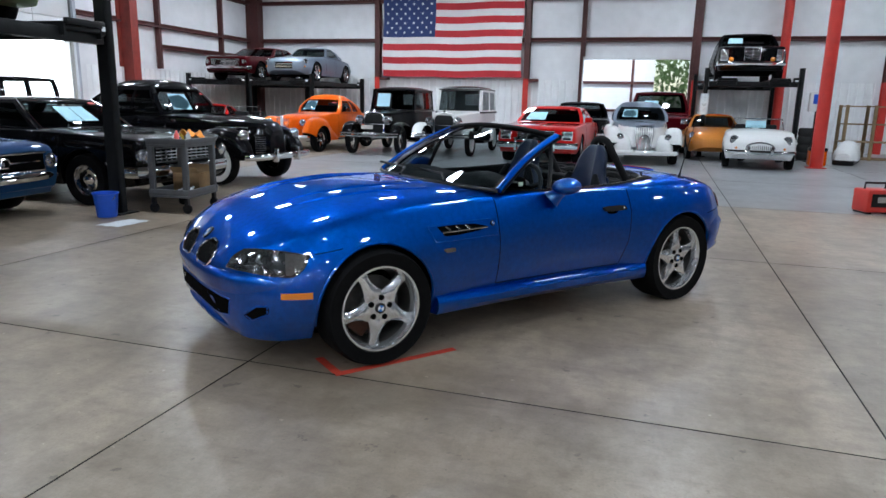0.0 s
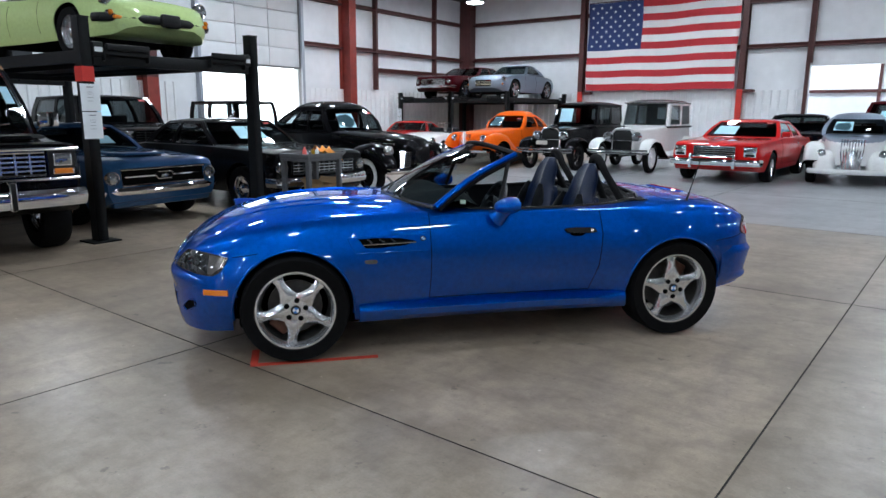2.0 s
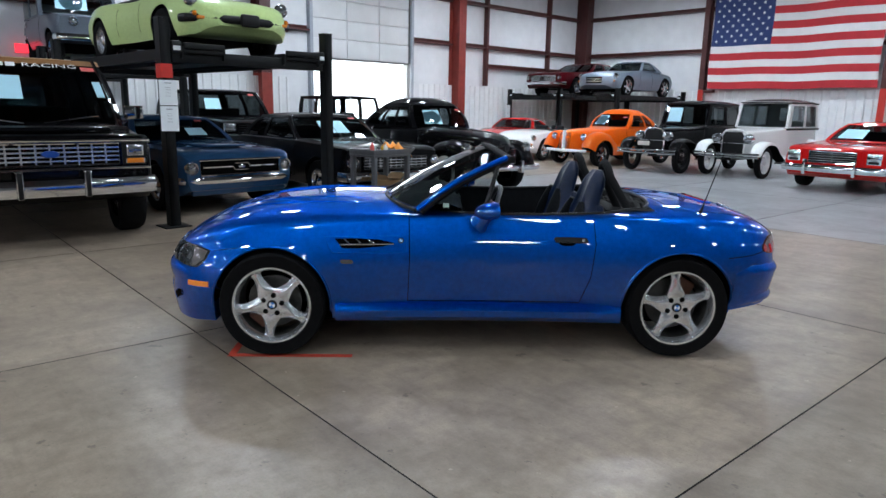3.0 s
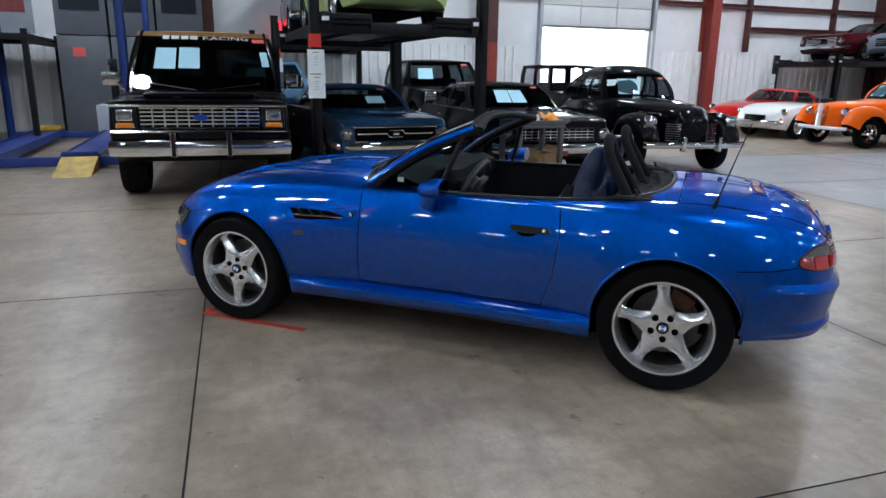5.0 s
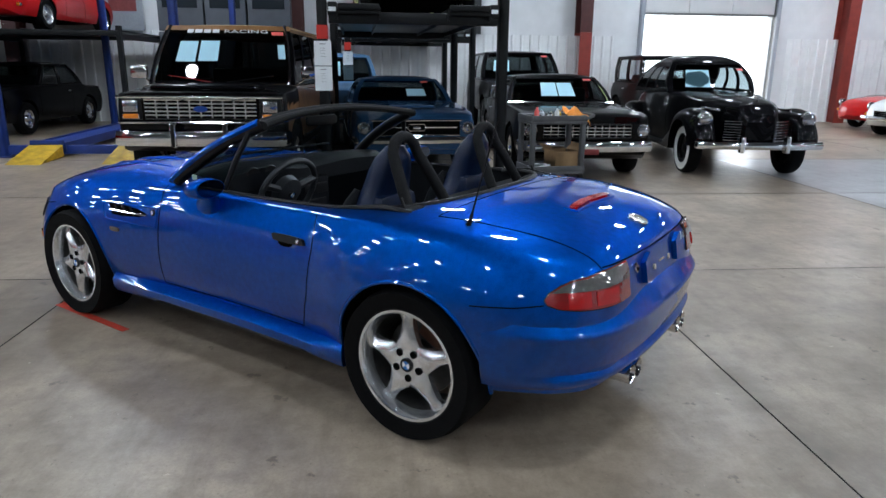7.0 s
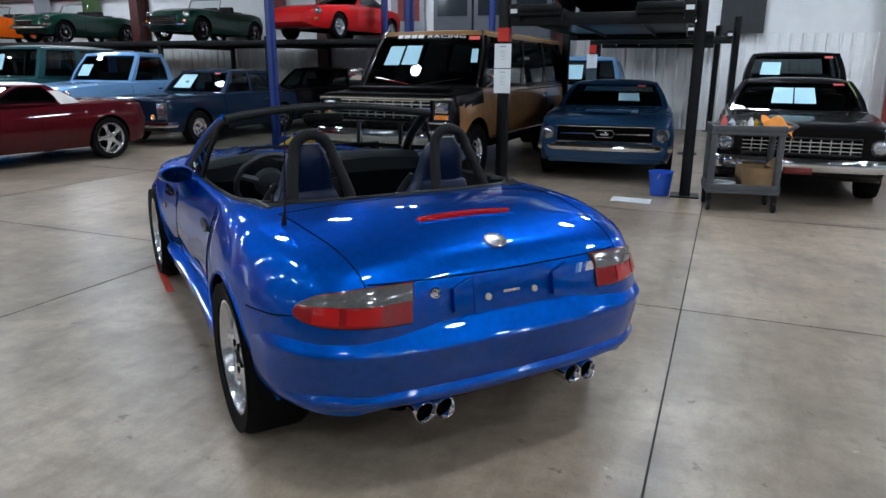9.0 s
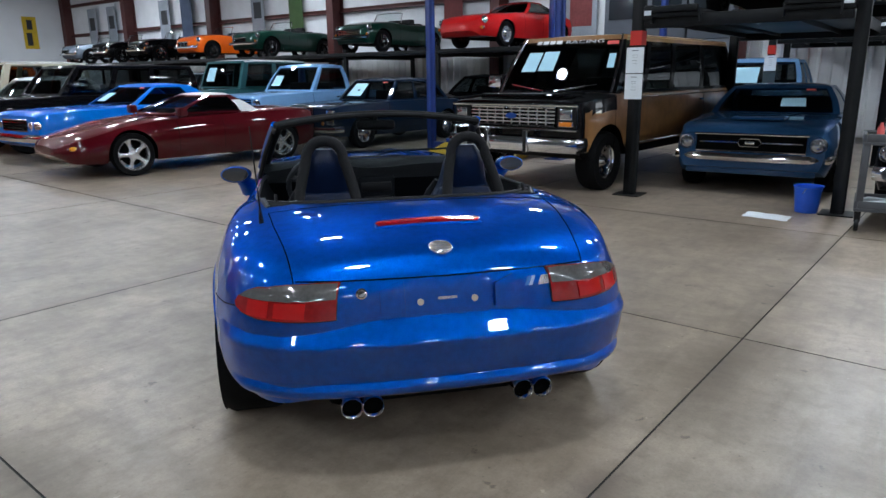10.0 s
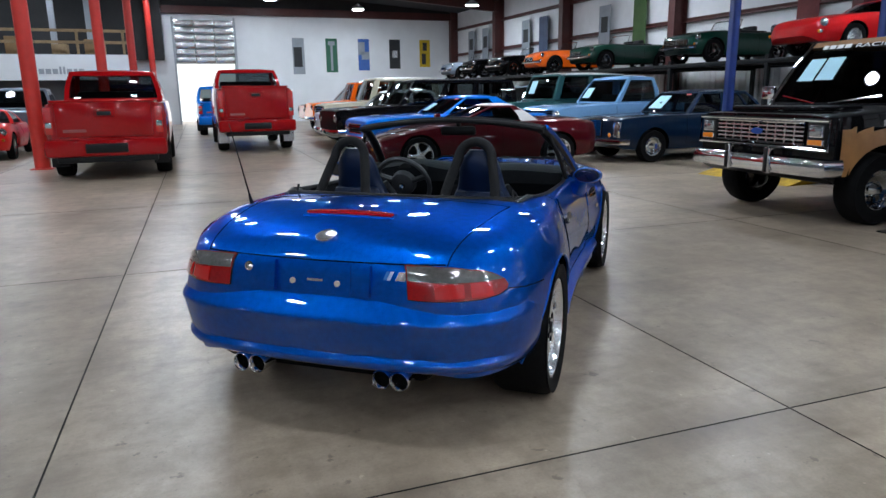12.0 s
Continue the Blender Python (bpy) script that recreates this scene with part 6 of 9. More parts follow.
for y in (0.80, -0.80):
    slab(van, "lamp_bezel", 0.70, 0.732, y - 0.125, y + 0.125, 0.83, 1.07, BLACK, 0.012)
for y in (0.30, -0.30):
    guard = slab(van, "bumper_guard", 0.80, 0.88, y - 0.035, y + 0.035, 0.52, 0.80, CHROME, 0.02)
    slab(guard, "rubber_face", 0.875, 0.892, y - 0.022, y + 0.022, 0.53, 0.79, BLACK, 0.006)
slab(van, "hood_bulge", -0.06, 0.60, -0.62, 0.62, 1.16, 1.225, KBLK, 0.04)
for s in (1, -1):
    bm = bmesh.new()
    tube(bm, [(-0.5, s * 1.0, 0.555), (-3.1, s * 1.005, 0.555)], 0.022, 6, flat=0.5)
    tube(bm, [(-0.5, s * 1.0, 1.15), (-4.3, s * 0.985, 1.15)], 0.012, 6, flat=0.5)
    part("side_moulding", bm, CHROME, van)
    bm = bmesh.new()
    box(bm, -0.42, -0.36, s * 1.10 - 0.11, s * 1.10 + 0.11, 1.28, 1.44, bevel=0.02)
    tube(bm, [(-0.39, s * 1.02, 1.27), (-0.36, s * 0.92, 1.2)], 0.012, 6)
    part("mirror", bm, CHROME, van)
    bm = bmesh.new()
    tube(bm, [ats[0](0.035 if s > 0 else 0.965, k / 8) for k in range(9)], 0.02, 6)
    part("screen_trim", bm, CHROME, van)
    bm = bmesh.new()
    tube(bm, [Vector(ats[0](0.5 - s * 0.05, 0.05)) + Vector((0.03, 0, 0)), Vector(ats[0](0.5 - s * 0.36, 0.16)) + Vector((0.03, 0, 0))], 0.009, 5)
    part("wiper", bm, CHROME, van)
bm = bmesh.new()
x0 = 0.20
for w in (0.05, 0.06, 0.055, 0.055):
    a, b, c, d = (Vector(ats[0](1 - u, v)) + Vector((0.02, 0, 0.006)) for u, v in ((x0, 0.865), (x0 + w, 0.865), (x0 + w, 0.925), (x0, 0.925)))
    bm.faces.new([bm.verts.new(q) for q in (a, b, c, d)])
    x0 += w + 0.012
part("windshield_banner", bm, P_WHITE, van, "white lettering shapes across the windshield top")
lt = bpy.data.curves.new("lettering", "FONT")
lt.body, lt.size, lt.fill_mode, lt.resolution_u = "RACING", 1.0, "FRONT", 2
lo_ = bpy.data.objects.new("lettering", lt)
me = bpy.data.meshes.new_from_object(lo_)
bpy.data.objects.remove(lo_)
bm = bmesh.new()
bm.from_mesh(me)
wide = max(v.co.x for v in bm.verts)
for v in bm.verts:
    v.co = Vector(ats[0](1 - (0.49 + 0.34 * v.co.x / wide), 0.865 + 0.082 * v.co.y)) + Vector((0.02, 0, 0.006))
part("windshield_lettering", bm, P_WHITE, van, "white RACING lettering")
red_tag(van, ats[0], 0.10, 0.86)
sheet(van, ats[0], 0.085, 0.55, 0.05, 0.24)

# the pony car
car, sh, ats = boxy_car("fastback_coupe", "metallic blue sixties coupe with a wide black grille", "car", at_axle(-7.42, 5.86, 4), P_PONY, wb=2.74, fo=0.82, ro=1.02, W=1.80, hood=0.90, belt=0.92, deck=0.92, roof=1.30, low=0.24, r=0.325, rim=0.18, style="disc",
    cab=dict(base=(-2.95, -0.72), roof=(-2.25, -1.25), w=(0.80, 0.62), side=[(0.34, 0.96)], rear_u=(0.1, 0.9)), lamps=(("h", 0.815, 0.715, 0.635, 0.085),), nose_drop=0.14, round_=0.42,
    face=dict(hw=0.60, z=(0.54, 0.74), h=0, v=0, top=0.62, dx=0.014), front_bumper=dict(z=0.47, h=0.09, dx=0.06), papers=((0.35, 0.4, 0.2, 0.3),), top_mat=P_PONY)
bm = bmesh.new()
box(bm, 0.815, 0.83, -0.56, -0.12, 0.635, 0.65)
box(bm, 0.815, 0.83, 0.12, 0.56, 0.635, 0.65)
tube(bm, [(0.832, -0.1, 0.60), (0.832, 0.1, 0.60), (0.832, 0.13, 0.645), (0.832, 0.1, 0.69), (0.832, -0.1, 0.69), (0.832, -0.13, 0.645)], 0.009, 6, closed=True)
box(bm, 0.825, 0.84, -0.05, 0.055, 0.62, 0.66, bevel=0.012)
part("grille_emblem", bm, CHROME, car)
slab(car, "valance", 0.70, 0.80, -0.72, 0.72, 0.26, 0.42, P_PONY, 0.03)
slab(car, "hood_scoop", -0.35, 0.45, -0.3, 0.3, 0.885, 0.915, P_PONY, 0.012)
red_tag(car, ats[0], 0.2, 0.85)

# the black two-door
car, sh, ats = boxy_car("two_door_sedan", "black seventies two-door with chrome bumper", "car", at_axle(-6.75, 8.15, -3), KBLK, wb=2.82, fo=0.85, ro=1.15, W=1.84, hood=0.93, belt=0.95, deck=0.93, roof=1.36, r=0.33, rim=0.19,
    cab=dict(base=(-3.0, -0.72), roof=(-2.4, -1.3), w=(0.82, 0.66), side=[(0.1, 0.42), (0.47, 0.96)]), lamps=(("h", 0.84, 0.75, 0.66, 0.085),), papers=((0.60, 0.5, 0.16, 0.5), (0.43, 0.5, 0.16, 0.5)),
    face=dict(hw=0.58, z=(0.57, 0.74), h=3, v=11, frame=BLACK, bar=SILVER), front_bumper=dict(z=0.46, h=0.14, dx=0.1), nose_drop=0.09)
bm = bmesh.new()
tube(bm, [ats[0](0.04 + 0.92 * k / 10, 0.965) for k in range(11)], 0.014, 6)
tube(bm, [ats[0](0.04, k / 8) for k in range(9)], 0.016, 6)
tube(bm, [ats[0](0.96, k / 8) for k in range(9)], 0.016, 6)
tube(bm, [ats[0](k / 10, 0.03) for k in range(11)], 0.014, 6)
part("screen_trim", bm, CHROME, car)
slab(car, "front_plate", 0.955, 0.967, -0.14, 0.14, 0.36, 0.43, DULL_RED)
red_tag(car, ats[0], 0.14, 0.87)


def fender(car, mat, yc, hw, spine, wheel=None, name="fender"):
    """A bulging wing: spine of (x, top, bottom, share of hw)."""
    top, bot, wide = curve_of([(p[0], p[1]) for p in spine]), curve_of([(p[0], p[2]) for p in spine]), curve_of([(p[0], p[3]) for p in spine])
    x0, x1 = spine[0][0], spine[-1][0]
    xs = sorted({x0 + (x1 - x0) * k / 26 for k in range(27)} | ({wheel[0] + wheel[2] * math.sin(math.pi * k / 16) for k in range(-8, 9)} if wheel else set()))
    xs = [x for x in xs if x0 <= x <= x1]
    bm = bmesh.new()
    rings = []
    for x in xs:
        lo = bot(x)
        if wheel and abs(x - wheel[0]) < wheel[2]:
            lo = max(lo, wheel[1] + math.sqrt(wheel[2] ** 2 - (x - wheel[0]) ** 2))
        t = max(top(x), lo + 0.015)
        w = hw * wide(x)
        rings.append([bm.verts.new((x, yc + w * math.copysign(abs(math.cos(a)) ** 0.8, math.cos(a)), lo + (t - lo) * math.sin(a) ** 0.8)) for a in (math.pi * k / 12 for k in range(13))])
    for a, b in zip(rings, rings[1:]):
        for k in range(13):
            f = bm.faces.new((a[k], a[(k + 1) % 13], b[(k + 1) % 13], b[k]))
            f.material_index = 1 if k == 12 else 0
    bm.faces.new(rings[0])
    bm.faces.new(rings[-1][::-1])
    return part(name, bm, [mat, WELL], car, sharp=55)


def fat_car(name, label, m, mat, wb=2.95, track=0.70, roof=1.70, belt=1.12, hood=1.08, nose_w=0.28, tail=-0.95, r=0.36, rim=0.20, white=False, style="disc", side=((0.06, 0.34), (0.38, 0.64), (0.68, 0.95)), cab=(-3.3, -1.05), slope=0.75, wing_mat=None, wing_z=0.93, papers=(), nose_x=0.62, rim_mat=None, group=""):
    """A car of the thirties or forties with separate wings."""
    car = thing(name, m, label, "car", group)
    wing_mat = wing_mat or mat
    xr = -(wb - tail)
    sh = Shell([(xr, 0.28), (xr + 0.2, 0.46), (-wb, 0.60), (-wb * 0.6, 0.72), (-1.1, 0.70), (-0.7, 0.62), (0, 0.46), (nose_x - 0.1, nose_w), (nose_x, nose_w * 0.7)],
               [(xr, 0.48), (xr + 0.3, 0.36), (-wb, 0.34), (0, 0.36), (nose_x, 0.44)],
               [(xr, 0.62), (xr + 0.25, 0.82), (-wb, 0.98), (-1.0, belt - 0.06), (0, hood - 0.16), (nose_x - 0.1, hood - 0.2), (nose_x, hood - 0.3)],
               [(xr, 0.68), (xr + 0.2, 0.92), (-wb, 1.08), (cab[0] + 0.3, belt + 0.02), (-1.0, belt), (-0.6, hood + 0.02), (0, hood), (nose_x - 0.12, hood - 0.06), (nose_x, hood - 0.2)],
               [(-9, 0.3, 0.1)], box_=0.75, tuck=0.05, lean=0.06, inner=0.6)
    part("body", sh.mesh(36), [mat, WELL], car)
    ats = cabin(car, dict(base=cab, roof=(cab[0] + slope, cab[1] - 0.35), z=(belt - 0.03, roof - 0.12), w=(0.69, 0.54), side=side, wrap=0.14, wrap_rear=0.2, bow=0.06, crown=0.13, front_post=0.06, rear_u=(0.22, 0.78), rear_v=(0.3, 0.75), side_v=(0.1, 0.85)), mat)
    for u, v, w, h in papers:
        sheet(car, ats[0], u, v, w, h)
    for s in (1, -1):
        fender(car, wing_mat, s * track, 0.19, [(-0.95, 0.36, 0.3, 0.7), (-0.6, 0.62, 0.3, 0.85), (-0.25, wing_z - 0.06, 0.3, 1), (0.1, wing_z, 0.34, 1.05), (0.38, wing_z - 0.06, 0.42, 1.0), (0.55, wing_z - 0.25, 0.5, 0.75), (0.60, 0.56, 0.52, 0.5)], (0, r, r + 0.05))
        fender(car, wing_mat, s * (track - 0.02), 0.18, [(-wb - 0.62, 0.42, 0.38, 0.5), (-wb - 0.45, 0.70, 0.36, 0.85), (-wb, 0.88, 0.34, 1), (-wb + 0.4, 0.72, 0.32, 0.9), (-wb + 0.7, 0.42, 0.3, 0.6)], (-wb, r, r + 0.03), name="rear_fender")
        slab(car, "running_board", -wb + 0.55, -0.6, s * track - 0.14, s * track + 0.14, 0.30, 0.34, BLACK, 0.012)
    put_wheels(car, [(x, s * (track + 0.02), r) for x in (0, -wb) for s in (1, -1)], wheel_meshes(r, rim, 0.17, style, rim_mat, white))
    insides(car, cab[0] + 0.9, None, 0.55, belt, bench=True)
    seams(car, sh, [[(-1.15, belt - 0.08), (-1.15, 0.42)], [(-2.0, belt - 0.08), (-2.0, 0.42)]])
    return car, sh, ats


car, sh, ats = fat_car("vintage_sedan", "glossy black forties sedan with whitewall tyres", at_axle(-6.5, 10.55, -6), KBLK, white=True, papers=((0.68, 0.45, 0.27, 0.55),), r=0.355, roof=1.68, rim_mat=KBLK)
for s in (1, -1):
    headlamp(car, 0.50, s * 0.70, 0.80, 0.09)
    bm = bmesh.new()
    for i in range(8):
        z = 0.52 + 0.036 * i
        tube(bm, [(0.60 - 0.02, s * 0.06, z), (0.59 - 0.02, s * 0.24, z), (0.50, s * 0.44, z + 0.005)], 0.013, 6, flat=0.6)
    part("grille_insert", bm, CHROME, car)
    slab(car, "hood_trim", -0.85, 0.40, s * 0.49 - 0.01, s * 0.49 + 0.01, 0.90, 0.93, CHROME, 0.004)
bm = bmesh.new()
tube(bm, [(-0.9, 0, 1.125), (-0.3, 0, 1.105), (0.42, 0, 1.05), (0.6, 0, 0.86)], 0.012, 6)
part("hood_ornament", bm, CHROME, car)
bumper(car, 0.80, 0.86, 0.47, 0.10, bow=0.08, wrap=0.1, overriders=(0.3, -0.3))
red_tag(car, ats[0], 0.12, 0.75)

car, sh, ats = fat_car("street_coupe", "bright orange thirties coupe with a chrome grille", at_axle(-9.15, 17.2, -95), P_ORG, wb=2.75, roof=1.55, belt=1.05, hood=1.0, side=((0.16, 0.40), (0.46, 0.93)), cab=(-2.75, -1.05), slope=0.55, r=0.33, style="five", papers=((0.7, 0.5, 0.3, 0.6),), tail=-1.0)
for s in (1, -1):
    headlamp(car, 0.48, s * 0.52, 0.78, 0.085)
bm = bmesh.new()
for i in range(6):
    tube(bm, [(0.64, 0.02 + 0.03 * i, 0.42), (0.60, 0.02 + 0.035 * i, 0.9)], 0.008, 5)
    tube(bm, [(0.64, -0.02 - 0.03 * i, 0.42), (0.60, -0.02 - 0.035 * i, 0.9)], 0.008, 5)
part("grille_insert", bm, CHROME, car)
slab(car, "grille_divider", 0.60, 0.68, -0.03, 0.03, 0.36, 0.95, P_WHITE, 0.015)
bumper(car, 0.72, 0.72, 0.42, 0.07, bow=0.12, wrap=0.05, mat=P_WHITE)
red_tag(car, ats[0], 0.14, 0.7)

car, sh, ats = fat_car("custom_hot_rod", "white hot rod with a silver bonnet and grille", at_axle(0.02, 17.85, -86), P_WHITE, wb=2.8, roof=1.52, belt=1.04, hood=1.0, cab=(-2.8, -1.0), slope=0.6, side=((0.16, 0.42), (0.46, 0.94)), papers=((0.7, 0.5, 0.28, 0.5),), r=0.33, track=0.72, wing_z=0.9)
zoned(body_of(car), P_SILVER, lambda c: c.z > 0.9 and c.x > -1.2)
for c in car.children:
    if c.name.startswith(("cabin", "roof")):
        c.data.materials[0] = P_SILVER
bm = bmesh.new()
for i in range(9):
    y = (i - 4) * 0.05
    tube(bm, [(0.68 - abs(i - 4) * 0.012, y * 0.75, 0.32), (0.66 - abs(i - 4) * 0.012, y, 0.7), (0.55 - abs(i - 4) * 0.01, y, 0.96)], 0.012, 6)
part("grille_insert", bm, CHROME, car)
fender(car, SILVER, 0, 0.20, [(0.2, 0.9, 0.35, 0.9), (0.48, 0.95, 0.32, 1), (0.60, 0.82, 0.30, 0.9), (0.66, 0.5, 0.30, 0.7)], name="grille_shell")
for s in (1, -1):
    headlamp(car, 0.50, s * 0.56, 0.66, 0.085)
    fender(car, P_WHITE, s * 0.48, 0.26, [(-0.3, 0.62, 0.4, 0.5), (0.2, 0.72, 0.36, 0.9), (0.52, 0.62, 0.3, 0.8), (0.66, 0.42, 0.28, 0.5)], name="front_apron")
bumper(car, 0.74, 0.80, 0.30, 0.10, bow=0.12, wrap=0.1, mat=P_WHITE)


def vintage_a(name, label, m, mat, wing_mat, top_mat, roof=1.80, paper=True, tudor=True):
    """An upright car of about 1929 with clamshell wings and wire wheels."""
    car = thing(name, m, label, "car", "vintage upright cars")
    r, wb, tr = 0.37, 2.63, 0.68
    sh = Shell([(-3.15, 0.60), (-2.9, 0.66), (-1.35, 0.665), (-0.9, 0.56), (0.12, 0.30)], [(-3.15, 0.55), (-2.6, 0.5), (0.12, 0.5)], [(-3.15, 1.10), (-1.35, 1.12), (-0.9, 1.06), (0.12, 0.98)], [(-3.15, 1.14), (-1.35, 1.16), (-0.9, 1.14), (0.12, 1.08)], [(-9, 0.3, 0.1)], box_=0.5, tuck=0.03, lean=0.02)
    part("body", sh.mesh(20), [mat, WELL], car)
    ats = cabin(car, dict(base=(-3.12, -1.22), roof=(-3.05, -1.38), z=(1.12, roof - 0.08), w=(0.655, 0.62), side=[(0.06, 0.42), (0.50, 0.92)], wrap=0.03, wrap_rear=0.05, bow=0.0, crown=0.09, overhang=0.06, side_v=(0.1, 0.86), rear_u=(0.25, 0.75), rear_v=(0.3, 0.8)), mat, roof_mat=top_mat)
    if paper:
        sheet(car, ats[0], 0.72, 0.5, 0.3, 0.6)
    slab(car, "belt_moulding", -3.13, -1.2, -0.675, 0.675, 1.10, 1.15, wing_mat if wing_mat is not mat else BLACK, 0.01)
    bm = bmesh.new()
    box(bm, 0.10, 0.17, -0.26, 0.26, 0.52, 1.05, bevel=0.02)
    rad = part("radiator", bm, BLACK, car)
    bm = bmesh.new()
    tube(bm, [(0.15, -0.27, 0.52), (0.15, -0.285, 0.95), (0.15, -0.2, 1.08), (0.15, 0, 1.11), (0.15, 0.2, 1.08), (0.15, 0.285, 0.95), (0.15, 0.27, 0.52)], 0.028, 8)
    part("radiator_shell", bm, CHROME if mat is KBLK else mat, rad)
    bm = bmesh.new()
    lathe(bm, [(0.04, 0), (0.035, 0.04), (0.015, 0.06), (0, 0.065)], 14, pose(0.13, 0, 1.11, 90, 0, 0))
    part("radiator_cap", bm, CHROME, rad)
    for s in (1, -1):
        headlamp(car, 0.24, s * 0.38, 0.90, 0.105, depth=0.12)
        fender(car, wing_mat, s * tr, 0.145, [(-1.05, 0.36, 0.32, 0.9), (-0.6, 0.58, 0.54, 1), (-0.3, 0.80, 0.74, 1), (0.0, 0.86, 0.78, 1), (0.28, 0.80, 0.72, 1), (0.44, 0.58, 0.52, 0.9)])
        fender(car, wing_mat, s * tr, 0.15, [(-wb - 0.46, 0.50, 0.44, 0.9), (-wb - 0.25, 0.80, 0.74, 1), (-wb, 0.87, 0.8, 1), (-wb + 0.3, 0.74, 0.68, 1), (-wb + 0.55, 0.38, 0.33, 0.9)], name="rear_fender")
        slab(car, "running_board", -2.15, -0.95, s * tr - 0.14, s * tr + 0.14, 0.30, 0.335, BLACK, 0.01)
    bm = bmesh.new()
    tube(bm, [(0.22, -0.45, 0.80), (0.22, 0.45, 0.80)], 0.014, 6)
    part("lamp_bar", bm, CHROME, car)
    put_wheels(car, [(x, s * tr, r) for x in (0, -wb) for s in (1, -1)], wheel_meshes(r, 0.255, 0.12, "wire", BLACK if mat is KBLK else P_WHITE))
    for z in (0.50, 0.57):
        bumper(car, 0.62, 0.80, z, 0.045, depth=0.02, bow=0.05, wrap=0.03)
    slab(car, "bumper_iron", 0.2, 0.6, -0.3, -0.26, 0.48, 0.52, BLACK)
    slab(car, "bumper_iron", 0.2, 0.6, 0.26, 0.3, 0.48, 0.52, BLACK)
    return car


a = vintage_a("vintage_pickup", "black twenties car with wire wheels and bright bumper", at_axle(-6.78, 17.2, -90), KBLK, KBLK, KBLK)
slab(a, "front_plate", 0.63, 0.64, -0.16, 0.16, 0.68, 0.78, PLATE)
vintage_a("vintage_panel_car", "white twenties sedan with a dark roof", at_axle(-5.02, 17.75, -91), P_WHITE, P_WHITE, KBLK, roof=1.86, paper=False)

# red coupe
car, sh, ats = boxy_car("coupe", "bright red seventies coupe with chrome bumper", "car", at_axle(-2.33, 17.1, -92), P_RED, wb=2.95, fo=1.0, ro=1.3, W=1.95, hood=0.93, belt=0.96, deck=0.93, roof=1.36, lamps=(("h", 1.012, 0.72, 0.70, 0.07, 0.055),), face=dict(hw=0.43, z=(0.57, 0.79), h=4, v=1, dx=0.03, bar=SILVER), front_bumper=dict(z=0.46, h=0.14, dx=0.14, over=(0.45, -0.45)),
    cab=dict(base=(-3.2, -0.75), roof=(-2.5, -1.45), w=(0.86, 0.66), side=[(0.12, 0.4), (0.45, 0.96)]), papers=((0.72, 0.4, 0.3, 0.5),))
for y in (0.72, -0.72):
    slab(car, "lamp_bezel", 0.97, 1.008, y - 0.13, y + 0.13, 0.575, 0.80, CHROME, 0.02)
    slab(car, "parking_lamp", 1.0, 1.014, y - 0.09, y + 0.09, 0.595, 0.645, BLACK, 0.008)
slab(car, "hood_ridge", -0.5, 0.9, -0.04, 0.04, 0.925, 0.945, P_RED, 0.015)
mirror(car, -0.9, 0.98, 1.02, P_RED)
red_tag(car, ats[0], 0.14, 0.85)


